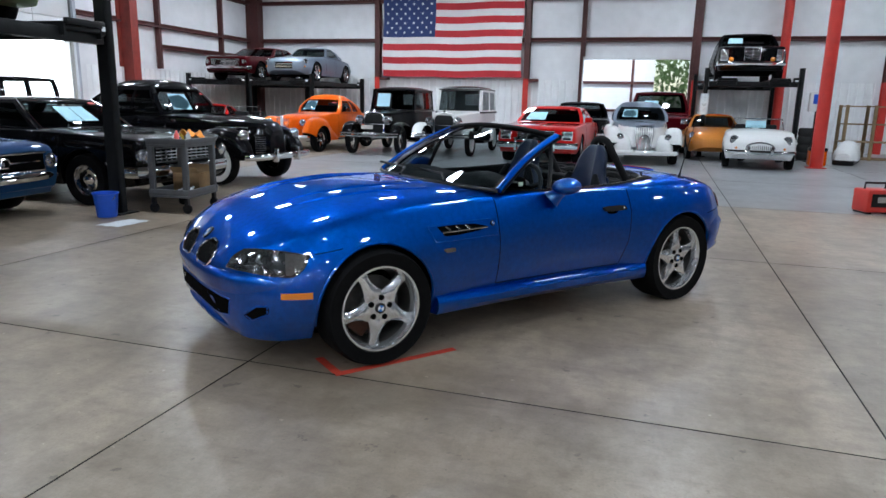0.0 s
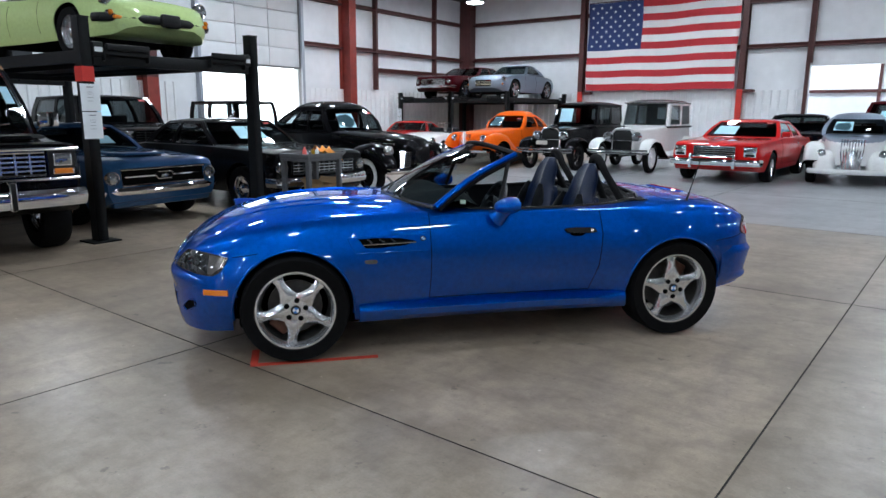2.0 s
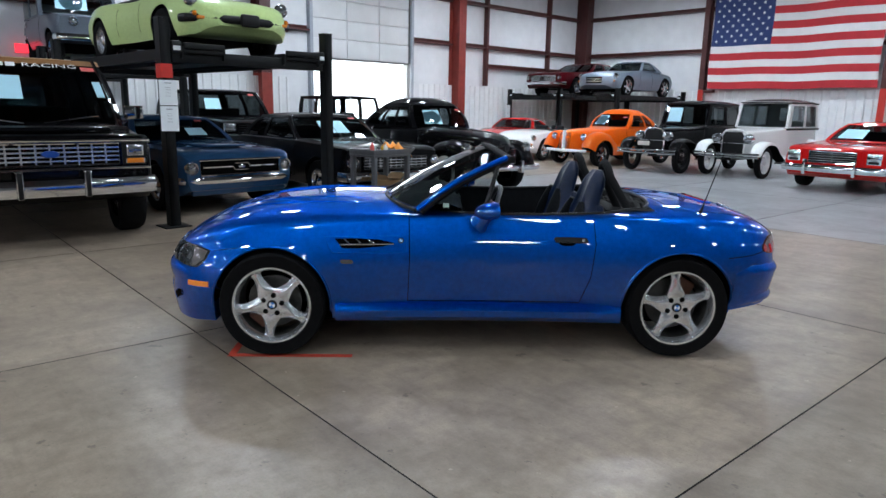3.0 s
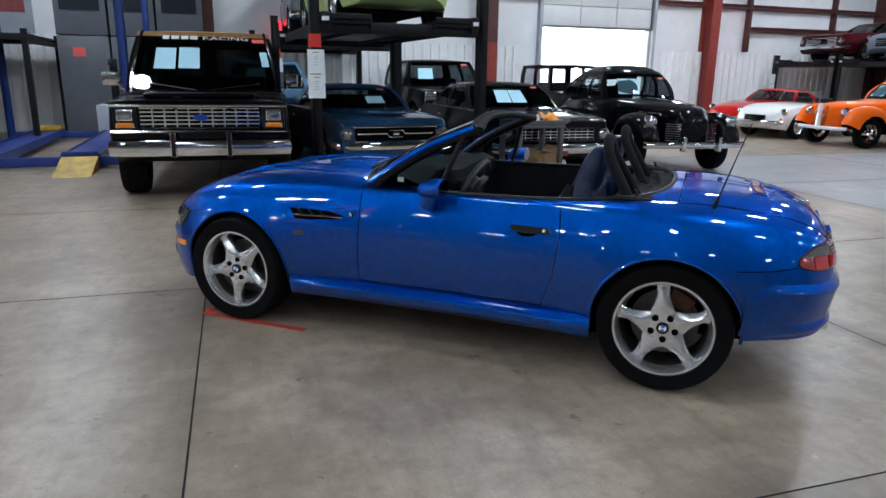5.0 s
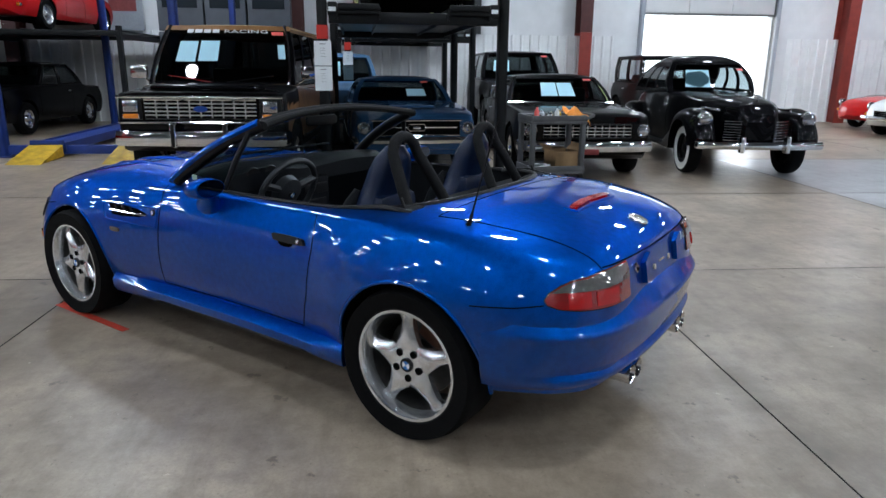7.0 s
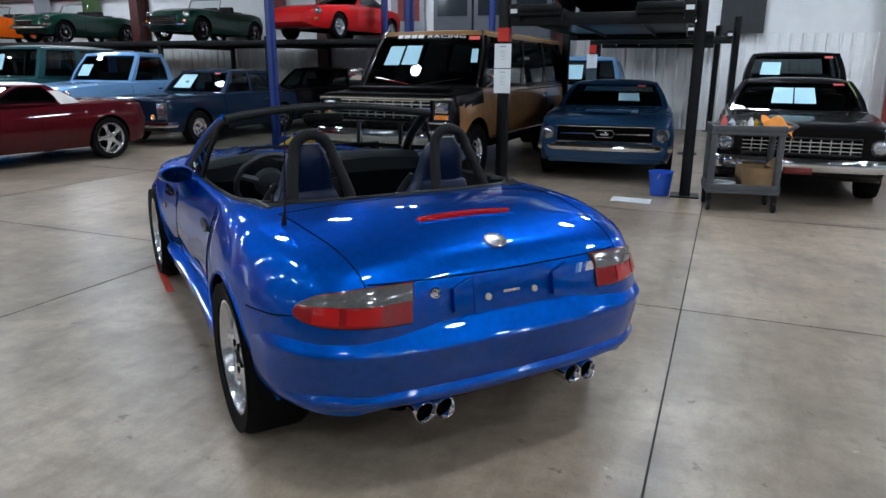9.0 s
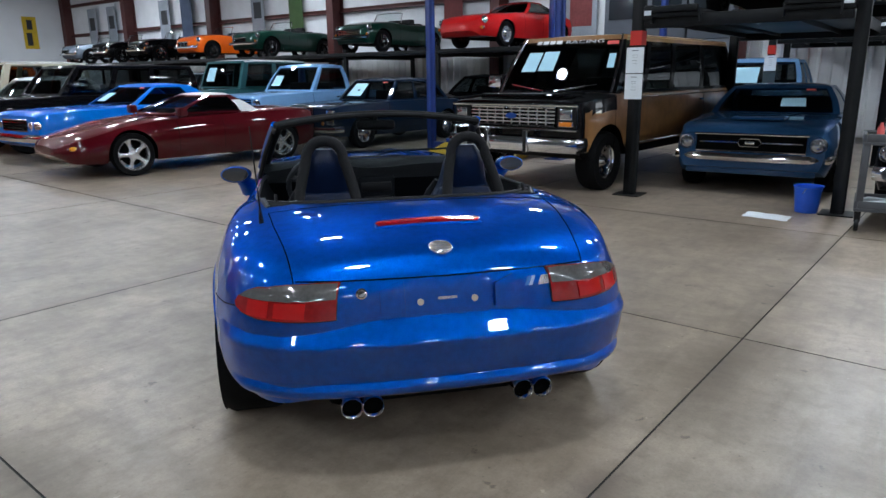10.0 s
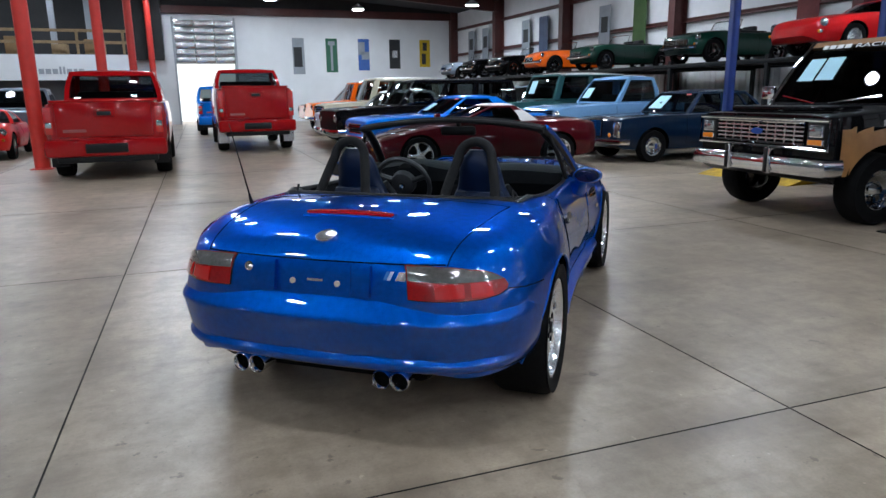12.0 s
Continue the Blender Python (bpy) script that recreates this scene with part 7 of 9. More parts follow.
def rounded_roadster(name, label, m, mat, wb=2.3, fo=0.72, ro=0.8, W=1.5, hood=0.86, belt=0.84, r=0.31, style="wire", screen=True, grille_spec=None, lamp=0.60, lamp_z=0.66, seat_mat=None, group="", bumper_z=0.42, wing=0.0, hardtop=None, rim=0.19, rim_mat=None, bump=True, profile=None, top_span=None):
    """A small open sports car."""
    car = thing(name, m, label, "car", group)
    h = W / 2
    xr, xf = -(wb + ro), fo
    sh = Shell([(xr, h * 0.55), (xr + 0.08, h * 0.75), (xr + 0.35, h * 0.93), (-wb, h), (-wb * 0.5, h * 0.94), (0, h), (xf - 0.3, h * 0.93), (xf - 0.08, h * 0.74), (xf, h * 0.5)],
               [(xr, 0.40), (xr + 0.2, 0.27), (-wb, 0.22), (0, 0.22), (xf - 0.2, 0.24), (xf, 0.36)],
               [(xr, 0.56), (xr + 0.3, 0.70), (-wb, 0.76 + wing), (-wb * 0.5, belt - 0.07), (-0.5, belt - 0.04), (0, hood - 0.10 + wing), (xf - 0.2, hood - 0.2), (xf, hood - 0.33)],
               [(xr, 0.62), (xr + 0.25, 0.82), (-wb, 0.88), (-wb * 0.5, belt), (-0.6, hood + 0.02), (0, hood), (xf - 0.25, hood - 0.09), (xf - 0.05, hood - 0.2), (xf, hood - 0.28)],
               [(0, r, r + 0.045), (-wb, r, r + 0.04)], box_=0.7, tuck=0.08, lean=0.08, inner=0.6)
    if profile:
        sh.s, sh.t = curve_of(profile[0]), curve_of(profile[1])
    part("body", sh.mesh(36), [mat, WELL], car)
    put_wheels(car, [(x, s * (h - 0.11), r) for x in (0, -wb) for s in (1, -1)], wheel_meshes(r, rim, 0.16, style, rim_mat or (SILVER if style != "wire" else CHROME)))
    x1 = -wb * 0.38
    slab(car, "cockpit", -wb * 0.86, x1 - 0.05, -h * 0.74, h * 0.74, belt - 0.1, belt + 0.035, VINYL, 0.03)
    if hardtop:
        base_, roof_ = top_span or ((-wb * 1.02, x1 + 0.12), (-wb * 0.78, x1 - 0.3))
        cabin(car, dict(base=base_, roof=roof_, z=(belt - 0.02, hardtop[0]), w=(h * 0.84, h * 0.62), side=[(0.22, 0.95)], wrap=0.12, wrap_rear=0.15, bow=0.03, crown=0.05, blind_rear=hardtop[2]), mat, roof_mat=hardtop[1])
        if hardtop[1] is not mat:
            for c in car.children:
                if c.name.startswith("cabin"):
                    zoned(c, hardtop[1], lambda q: q.x < -wb * 0.72)
    elif screen:
        def at(u, v):
            c = 2 * u - 1
            return (x1 + 0.05 - 0.1 * c * c - 0.16 * v, -c * h * (0.74 - 0.06 * v), belt + 0.01 + 0.30 * v)
        part("windshield", pane(at, 0.02, 0.98, 0.02, 0.98, 8), CLEAR, car)
        bm = bmesh.new()
        tube(bm, [at(0, k / 4) for k in range(5)] + [at(k / 12, 1) for k in range(1, 13)] + [at(1, 1 - k / 4) for k in range(1, 5)], 0.013, 6)
        part("windshield_frame", bm, CHROME, car)
        for y in (h * 0.36, -h * 0.36):
            bm = bmesh.new()
            box(bm, -wb * 0.74, -wb * 0.66, y - 0.2, y + 0.2, belt - 0.2, belt + 0.16, bevel=0.04)
            part("seat", bm, seat_mat or VINYL, car)
    for s in (1, -1):
        headlamp(car, xf - 0.2, s * lamp * h / 0.75, lamp_z, 0.085)
        headlamp(car, xf - 0.13, s * lamp * h / 0.75 * 1.02, lamp_z - 0.17, 0.035, lens=AMBER, name="turn_signal")
    if grille_spec:
        hw, z0, z1, nh, nv = grille_spec
        grille(car, xf + 0.012, hw, z0, z1, nh, nv)
    if bump:
        bumper(car, xf + 0.09, h * 0.92, bumper_z, 0.08, bow=0.1, wrap=0.1)
    seams(car, sh, [[(-0.75, belt - 0.1), (-0.75, 0.32)], [(-1.55, belt - 0.1), (-1.55, 0.32)]])
    return car


w = rounded_roadster("sports_roadster", "white fifties roadster with chrome grille", at_axle(2.68, 17.9, -95), P_WHITE, lamp_z=0.2, lamp=0.05, hood=0.9, W=1.6)
for c in list(w.children):
    if c.name.startswith(("headlight", "turn_signal")):
        for k in list(c.children):
            bpy.data.objects.remove(k)
        bpy.data.objects.remove(c)
for k in (1, -1):
    headlamp(w, 0.60, k * 0.56, 0.68, 0.095)
    headlamp(w, 0.66, k * 0.50, 0.50, 0.04, lens=AMBER, name="turn_signal")
bm = bmesh.new()
for k in range(-6, 7):
    tube(bm, [(0.70, k * 0.042, 0.60 - 0.0016 * k * k), (0.745, k * 0.042, 0.50), (0.71, k * 0.042, 0.40 + 0.0016 * k * k)], 0.009, 6)
tube(bm, [(0.715, 0.30 * math.cos(a), 0.50 + 0.13 * math.sin(a)) for a in (math.tau * k / 24 for k in range(24))], 0.022, 8, closed=True)
part("grille", bm, CHROME, w)
for y in (0.25, -0.25):
    slab(w, "overrider", 0.79, 0.86, y - 0.035, y + 0.035, 0.34, 0.56, CHROME, 0.02)
slab(w, "price_sheet", -0.92, -0.90, -0.28, 0.18, 0.93, 1.10, PAPER_BLUE, 0.0)
rounded_roadster("sports_roadster", "white and peach roadster with whitewall tyres", at_axle(-11.3, 17.3, -80), P_WHITE, wb=2.3, W=1.55, grille_spec=(0.3, 0.42, 0.58, 3, 0), style="disc")
rounded_roadster("sports_coupe", "low red sports coupe with a dark screen", at_axle(-13.2, 18.3, -72), P_RED, wb=2.6, fo=1.0, ro=0.9, W=1.85, hood=0.82, belt=0.86, hardtop=(1.16, P_RED, False), style="five", bump=False)
rounded_roadster("sports_car", "metallic orange sports car parked under a lift", at_axle(1.95, 20.2, -90), paint("copper", (0.55, 0.2, 0.04), metal=0.4), W=1.6, hardtop=(1.18, P_ORG, False), bump=False)

# on the lifts
DECK = 2.05
car, sh, ats = boxy_car("saloon", "black saloon with an upright chrome grille on a lift", "car", at_axle(2.75, 21.6, -92, DECK + 0.1), KBLK, wb=2.75, fo=0.8, ro=1.1, W=1.79, hood=0.95, belt=0.97, deck=0.93, roof=1.42, lamps=(("h", 0.79, 0.70, 0.66, 0.1, 0.15), ("a", 0.80, 0.52, 0.55, 0.06)), face=dict(hw=0.20, z=(0.52, 0.86), h=8, v=1, dx=0.03), front_bumper=dict(z=0.44, h=0.11), papers=((0.72, 0.5, 0.25, 0.4),))
car, sh, ats = boxy_car("muscle_car", "dark maroon sixties muscle car on a lift", "car", at_axle(-14.25, 22.6, -90, DECK - 0.06), P_MAR, wb=2.74, fo=0.9, ro=1.0, W=1.84, hood=0.9, belt=0.93, roof=1.3, lamps=(("h", 0.89, 0.72, 0.64, 0.085),), face=dict(hw=0.58, z=(0.52, 0.72), h=4), front_bumper=dict(z=0.45, h=0.1), cab=dict(base=(-2.9, -0.75), roof=(-2.3, -1.3)))
rounded_roadster("fastback_coupe", "silver-blue rounded fastback coupe on a lift", at_axle(-11.85, 22.3, -90, DECK - 0.06), P_SILVER, wb=2.4, fo=0.80, ro=0.85, W=1.77, hood=0.86, belt=0.9, hardtop=(1.22, P_SILVER, False), grille_spec=(0.32, 0.42, 0.62, 3, 0), style="five", r=0.325, rim=0.23, lamp=0.6, bump=False)
sp = rounded_roadster("spider_roadster", "pale lime green Italian-style roadster on a lift", at_axle(-7.25, 5.95, 3, DECK + 0.06), P_LIME, wb=2.25, fo=0.85, ro=0.9, W=1.63, hood=0.80, belt=0.82, lamp=0.60, lamp_z=0.66, style="disc", r=0.3, bump=False)
bumper(sp, 0.90, 0.78, 0.44, 0.10, bow=0.22, wrap=0.18, mat=BLACK)
slab(sp, "grille_shield", 0.88, 0.96, -0.13, 0.13, 0.36, 0.52, BLACK, 0.03)
for s in (1, -1):
    slab(sp, "turn_signal", 0.70, 0.79, s * 0.56 - 0.09, s * 0.56 + 0.09, 0.42, 0.465, AMBER, 0.015)
boxy_car("off_roader", "dark grey off-roader standing on a lift", "car", at_axle(-13.3, 6.0, -2, DECK + 0.06), P_GREY, wb=2.4, fo=0.6, ro=0.7, W=1.6, hood=1.08, belt=1.1, deck=1.1, low=0.45, roof=1.8, r=0.36, lamps=(("h", 0.62, 0.45, 0.88, 0.085),), front_bumper=dict(z=0.58, h=0.13), cab=dict(base=(-2.95, -0.75), roof=(-2.9, -0.85), w=(0.76, 0.7)), papers=((0.6, 0.5, 0.4, 0.5),))

# behind the first row
car, sh, ats = boxy_car("off_roader", "black eighties off-roader with a square grille", "car", at_axle(-11.75, 8.65, -2), KBLK, wb=2.66, fo=0.75, ro=0.9, W=1.98, hood=1.18, belt=1.2, deck=1.2, low=0.5, roof=1.82, r=0.40, arch=0.1, cab=dict(base=(-3.45, -0.75), roof=(-3.35, -1.2), w=(0.9, 0.76)), lamps=(("h", 0.76, 0.78, 1.0, 0.12, 0.09),), face=dict(hw=0.6, z=(0.86, 1.1), h=4, v=5, bar=BLACK), front_bumper=dict(z=0.68, h=0.16), papers=((0.75, 0.5, 0.2, 0.4),))
red_tag(car, ats[0], 0.14, 0.86)
boxy_car("pickup_truck", "pale blue pickup parked behind the coupe", "car", at_axle(-11.2, 4.6, 0), P_PALE, wb=2.7, fo=0.7, ro=0.8, W=1.85, hood=1.1, belt=1.12, deck=1.12, low=0.42, roof=1.72, r=0.37, lamps=(("h", 0.71, 0.68, 0.92, 0.09),), front_bumper=dict(z=0.55, h=0.14), cab=dict(base=(-2.1, -0.75), roof=(-1.95, -1.2)), papers=((0.6, 0.5, 0.3, 0.5),))
boxy_car("open_jeep", "black upright off-roader with open window frames", "car", at_axle(-12.2, 12.4, 0), KBLK, wb=2.35, fo=0.5, ro=0.6, W=1.55, hood=1.08, belt=1.12, deck=1.12, low=0.45, roof=1.78, r=0.37, cab=dict(base=(-2.6, -0.7), roof=(-2.55, -0.8), w=(0.74, 0.7), side=[(0.08, 0.46), (0.54, 0.93)]), lamps=(("h", 0.51, 0.42, 0.9, 0.085),), front_bumper=dict(z=0.55, h=0.12, mat=BLACK), glass=CLEAR)
boxy_car("pickup_truck", "dark red pickup with a black windshield", "car", at_axle(0.5, 22.6, -90), P_MAR, wb=3.0, fo=0.8, ro=0.7, W=1.95, hood=1.15, belt=1.2, deck=1.2, low=0.5, roof=1.88, r=0.4, cab=dict(base=(-2.4, -0.8), roof=(-2.2, -1.35), w=(0.9, 0.75)), lamps=(("h", 0.81, 0.72, 0.98, 0.12, 0.08),), front_bumper=dict(z=0.65, h=0.18), papers=((0.65, 0.4, 0.25, 0.4),))
boxy_car("sedan", "dark sedan with a chrome front end", "car", at_axle(-1.85, 22.3, -85), KBLK, wb=2.8, roof=1.5, hood=1.02, belt=1.04, lamps=(("h", 0.86, 0.7, 0.72, 0.09),), front_bumper=dict(z=0.5, h=0.16))

# the south rows
c5 = rounded_roadster("sports_convertible", "dark maroon convertible with a white canvas top", at_axle(-3.55, -3.1, -7), P_MAR, wb=2.65, fo=1.0, ro=0.92, W=1.87, hood=0.88, belt=0.92, r=0.33, style="five", rim=0.235, rim_mat=SILVER, hardtop=(1.18, WHITE_TOP, True), lamp=0.05, lamp_z=0.2, bump=False,
    profile=([(-3.57, 0.68), (-3.4, 0.80), (-2.65, 0.86), (-1.4, 0.83), (-0.5, 0.79), (0.0, 0.745), (0.45, 0.63), (0.8, 0.53), (1.0, 0.44)], [(-3.57, 0.74), (-3.45, 0.90), (-2.9, 0.95), (-2.3, 0.945), (-1.4, 0.91), (-0.6, 0.88), (0.0, 0.81), (0.5, 0.70), (0.85, 0.59), (1.0, 0.49)]), top_span=((-2.42, -0.62), (-2.0, -1.35)))
for c in list(c5.children):
    if c.name.startswith(("headlight", "turn_signal")):
        for k in list(c.children):
            bpy.data.objects.remove(k)
        bpy.data.objects.remove(c)
for s in (1, -1):
    slab(c5, "turn_signal", 0.70, 0.86, s * 0.76 - 0.05, s * 0.76 + 0.05, 0.44, 0.50, AMBER, 0.02)
    mirror(c5, -0.78, s * 0.98, 0.94, P_MAR, 1.2)
car, sh, ats = boxy_car("saloon", "navy blue sixties saloon with an upright grille", "car", at_axle(-8.35, -2.85, -2), P_NAVY, wb=2.75, fo=0.8, ro=1.1, W=1.77, hood=0.94, belt=0.96, deck=0.93, roof=1.43, r=0.32, rim=0.18, lamps=(("h", 0.79, 0.70, 0.66, 0.1, 0.15), ("a", 0.80, 0.50, 0.55, 0.05)), face=dict(hw=0.22, z=(0.50, 0.86), h=8, v=1, dx=0.03), front_bumper=dict(z=0.42, h=0.11), rear_bumper=dict(z=0.45, h=0.1), papers=((0.7, 0.5, 0.3, 0.6),), cab=dict(base=(-2.9, -0.75), roof=(-2.45, -1.2), w=(0.8, 0.64), side=[(0.06, 0.2), (0.24, 0.55), (0.60, 0.96)]))
red_tag(car, ats[0], 0.2, 0.85)
car, sh, ats = boxy_car("coupe_utility", "vivid blue seventies coupe with chrome bumper", "car", at_axle(-4.05, -5.7, 2), P_BRIGHT, wb=2.9, fo=0.9, ro=1.2, W=1.9, hood=0.95, belt=0.97, deck=0.95, roof=1.38, lamps=(("h", 0.89, 0.78, 0.68, 0.08), ("h", 0.89, 0.58, 0.68, 0.08)), face=dict(hw=0.48, z=(0.58, 0.78), h=3), front_bumper=dict(z=0.46, h=0.14), cab=dict(base=(-2.9, -0.8), roof=(-2.3, -1.45), side=[(0.3, 0.96)], w=(0.84, 0.66)), papers=((0.75, 0.4, 0.2, 0.4),))
red_tag(car, ats[0], 0.2, 0.86)
boxy_car("pickup_truck", "pale blue sixties pickup with a wide hood", "car", at_axle(-8.35, -5.3, 0), P_PALE, wb=2.95, fo=0.8, ro=1.1, W=1.98, hood=1.12, belt=1.15, deck=1.12, low=0.45, roof=1.78, r=0.38, lamps=(("h", 0.81, 0.8, 0.9, 0.09),), face=dict(hw=0.65, z=(0.8, 1.0), h=3), front_bumper=dict(z=0.6, h=0.15), cab=dict(base=(-2.1, -0.72), roof=(-1.95, -1.15), w=(0.88, 0.75), side=[(0.12, 0.92)]), papers=((0.78, 0.4, 0.2, 0.4),))
boxy_car("estate_wagon", "black long estate car with dark windows", "car", at_axle(-3.9, -8.15, 2), KBLK, wb=3.1, fo=0.85, ro=1.3, W=1.95, hood=1.12, belt=1.15, deck=1.15, low=0.42, roof=1.80, r=0.37, lamps=(("h", 0.86, 0.76, 0.85, 0.09),), front_bumper=dict(z=0.5, h=0.15), cab=dict(base=(-4.2, -0.7), roof=(-4.1, -1.2), w=(0.88, 0.76), side=[(0.04, 0.36), (0.4, 0.66), (0.7, 0.96)]))
boxy_car("pickup_truck", "cream white old pickup with round lamps", "car", at_axle(-4.1, -10.2, 0), P_WHITE, wb=2.9, W=1.75, hood=1.0, belt=1.02, roof=1.55, lamps=(("h", 0.86, 0.65, 0.72, 0.09),), front_bumper=dict(z=0.48, h=0.13))
boxy_car("off_roader", "beige sixties off-roader with a white roof", "car", at_axle(-4.3, -12.2, 0), P_BEIGE, wb=2.35, fo=0.65, ro=0.85, W=1.75, hood=1.2, belt=1.22, deck=1.22, low=0.48, roof=1.95, r=0.39, top_mat=P_WHITE, lamps=(("h", 0.66, 0.65, 1.0, 0.09),), face=dict(hw=0.5, z=(0.88, 1.1), h=2), front_bumper=dict(z=0.6, h=0.13), cab=dict(base=(-3.1, -0.7), roof=(-3.05, -0.95), w=(0.84, 0.75)))
boxy_car("off_roader", "orange off-roader on big black tyres", "car", at_axle(-4.6, -15.9, 0), P_ORG, wb=2.35, fo=0.6, ro=0.8, W=1.75, hood=1.2, belt=1.22, deck=1.22, low=0.5, roof=1.9, r=0.42, top_mat=P_MAR, lamps=(("h", 0.61, 0.65, 1.0, 0.09),), front_bumper=dict(z=0.6, h=0.13), cab=dict(base=(-3.0, -0.7), roof=(-2.95, -0.95)))
boxy_car("pickup_truck", "red and white old pickup far back in the row", "car", at_axle(-5.2, -19.4, 0), P_TRUCK, wb=2.9, W=1.9, hood=1.1, belt=1.12, roof=1.75, r=0.38, low=0.42, top_mat=P_WHITE, lamps=(("h", 0.86, 0.68, 0.85, 0.09),))
boxy_car("off_roader", "dark teal off-roader with a white roof", "car", at_axle(-8.05, -7.6, 0), P_TEAL, wb=2.35, fo=0.65, ro=0.9, W=1.8, hood=1.2, belt=1.22, deck=1.22, low=0.48, roof=1.93, r=0.39, top_mat=P_WHITE, lamps=(("h", 0.66, 0.65, 1.0, 0.09),), front_bumper=dict(z=0.6, h=0.13), cab=dict(base=(-3.1, -0.7), roof=(-3.05, -0.95), w=(0.86, 0.77)), papers=((0.72, 0.5, 0.22, 0.5),))
boxy_car("sedan", "dark grey old sedan with a black roof", "car", at_axle(-8.6, -10.0, 0), P_GREY, wb=2.9, W=1.8, hood=1.1, belt=1.1, roof=1.66, top_mat=KBLK, lamps=(("h", 0.86, 0.66, 0.8, 0.09),), front_bumper=dict(z=0.5, h=0.13))
boxy_car("sedan", "black old sedan near the blue post", "car", at_axle(-12.4, -2.6, -4), KBLK, wb=2.7, W=1.7, hood=0.98, belt=1.0, roof=1.48, lamps=(("h", 0.86, 0.62, 0.7, 0.09),))


def tail_truck(name, label, m, mat, W=2.0, roof=1.88, gate=1.37, sill=0.42):
    car, _, _ = boxy_car(name, label, "truck", m, mat, wb=3.3, fo=0.95, ro=1.12, W=W, hood=gate - 0.05, belt=gate, deck=gate - 0.01, low=sill, roof=roof, r=0.39, rim=0.24, tw=0.26, style="five", rim_mat=SILVER, tail_drop=0.0, cab=dict(base=(-2.35, -0.55), roof=(-2.2, -1.25), w=(0.90, 0.76), rear_u=(0.05, 0.95), rear_v=(0.10, 0.86), side=[(0.06, 0.36), (0.42, 0.95)], crown=0.05), door=False, lean=0.03, tuck=0.05, glass=GLASS)
    xr = -(3.3 + 1.12)
    slab(car, "tailgate", xr - 0.03, xr + 0.01, -0.76, 0.76, sill + 0.34, gate - 0.005, mat, 0.02)
    slab(car, "tailgate_recess", xr - 0.036, xr - 0.029, -0.16, 0.16, gate - 0.27, gate - 0.15, mat, 0.02)
    slab(car, "tailgate_handle", xr - 0.05, xr - 0.03, -0.11, 0.11, gate - 0.25, gate - 0.18, BLACK, 0.012)
    slab(car, "tailgate_cap", xr - 0.045, xr + 0.06, -0.82, 0.82, gate - 0.03, gate + 0.012, mat, 0.015)
    slab(car, "tailgate_emblem", xr - 0.036, xr - 0.028, 0.3, 0.66, sill + 0.42, sill + 0.47, material("dull_emblem", (0.3, 0.06, 0.06), rough=0.4), 0.0)
    for s in (1, -1):
        lamp = slab(car, "tail_light", xr - 0.02, xr + 0.1, s * 0.87 - 0.07, s * 0.87 + 0.07, sill + 0.38, gate - 0.1, REDLENS, 0.03)
        slab(lamp, "reverse_lens", xr - 0.024, xr, s * 0.87 - 0.05, s * 0.87 + 0.05, sill + 0.5, sill + 0.6, LENS, 0.01)
        slab(car, "mud_flap", -3.3 - 0.62, -3.3 - 0.60, s * 0.84 - 0.14, s * 0.84 + 0.14, 0.22, sill + 0.1, SILVER if sill > 0.5 else BLACK, 0.0)
    slab(car, "rear_bumper", xr - 0.12, xr + 0.15, -0.97, 0.97, sill, sill + 0.30, mat, 0.06)
    slab(car, "plate_recess", xr - 0.125, xr - 0.11, -0.34, 0.34, sill + 0.06, sill + 0.23, BLACK, 0.02)
    slab(car, "cargo_bed", -4.3, -2.45, -0.8, 0.8, gate - 0.005, gate + 0.008, VINYL, 0.0)
    slab(car, "valance", xr - 0.05, xr + 0.2, -0.8, 0.8, sill - 0.1, sill + 0.01, BLACK, 0.02)
    return car


tail_truck("pickup_truck", "red pickup truck seen from its tailgate", at_axle(1.62, -8.5, -91), P_TRUCK, roof=1.98)
tail_truck("pickup_truck", "red pickup truck with a dark lower bumper", at_axle(-1.5, -13.5, -91), P_TRUCK, W=1.98, roof=2.19, gate=1.66, sill=0.52)
for x, y, mat, lb in ((1.75, -16.2, P_NAVY, "dark blue off-roader parked nose to tail"), (1.8, -21.5, P_BRIGHT, "blue off-roader parked far back"), (-1.2, -21.6, P_BRIGHT, "bright blue car seen through the far door")):
    tail_truck("off_roader", lb, at_axle(x, y, -90), mat, W=1.85, roof=1.85, gate=1.2)
boxy_car("pickup_truck", "grey pickup behind the red column", "truck", at_axle(5.15, -15.6, 91), P_GREY, wb=3.2, W=1.95, hood=1.12, belt=1.15, deck=1.1, low=0.42, roof=1.8, r=0.38, cab=dict(base=(-2.4, -0.7), roof=(-2.25, -1.2)), lamps=(("h", 0.85, 0.75, 0.9, 0.1),))
rounded_roadster("sports_coupe", "low red sports coupe beside the column", at_axle(5.1, -10.0, 92), P_RED, W=1.8, wb=2.5, hardtop=(1.15, P_RED, False), bump=False)

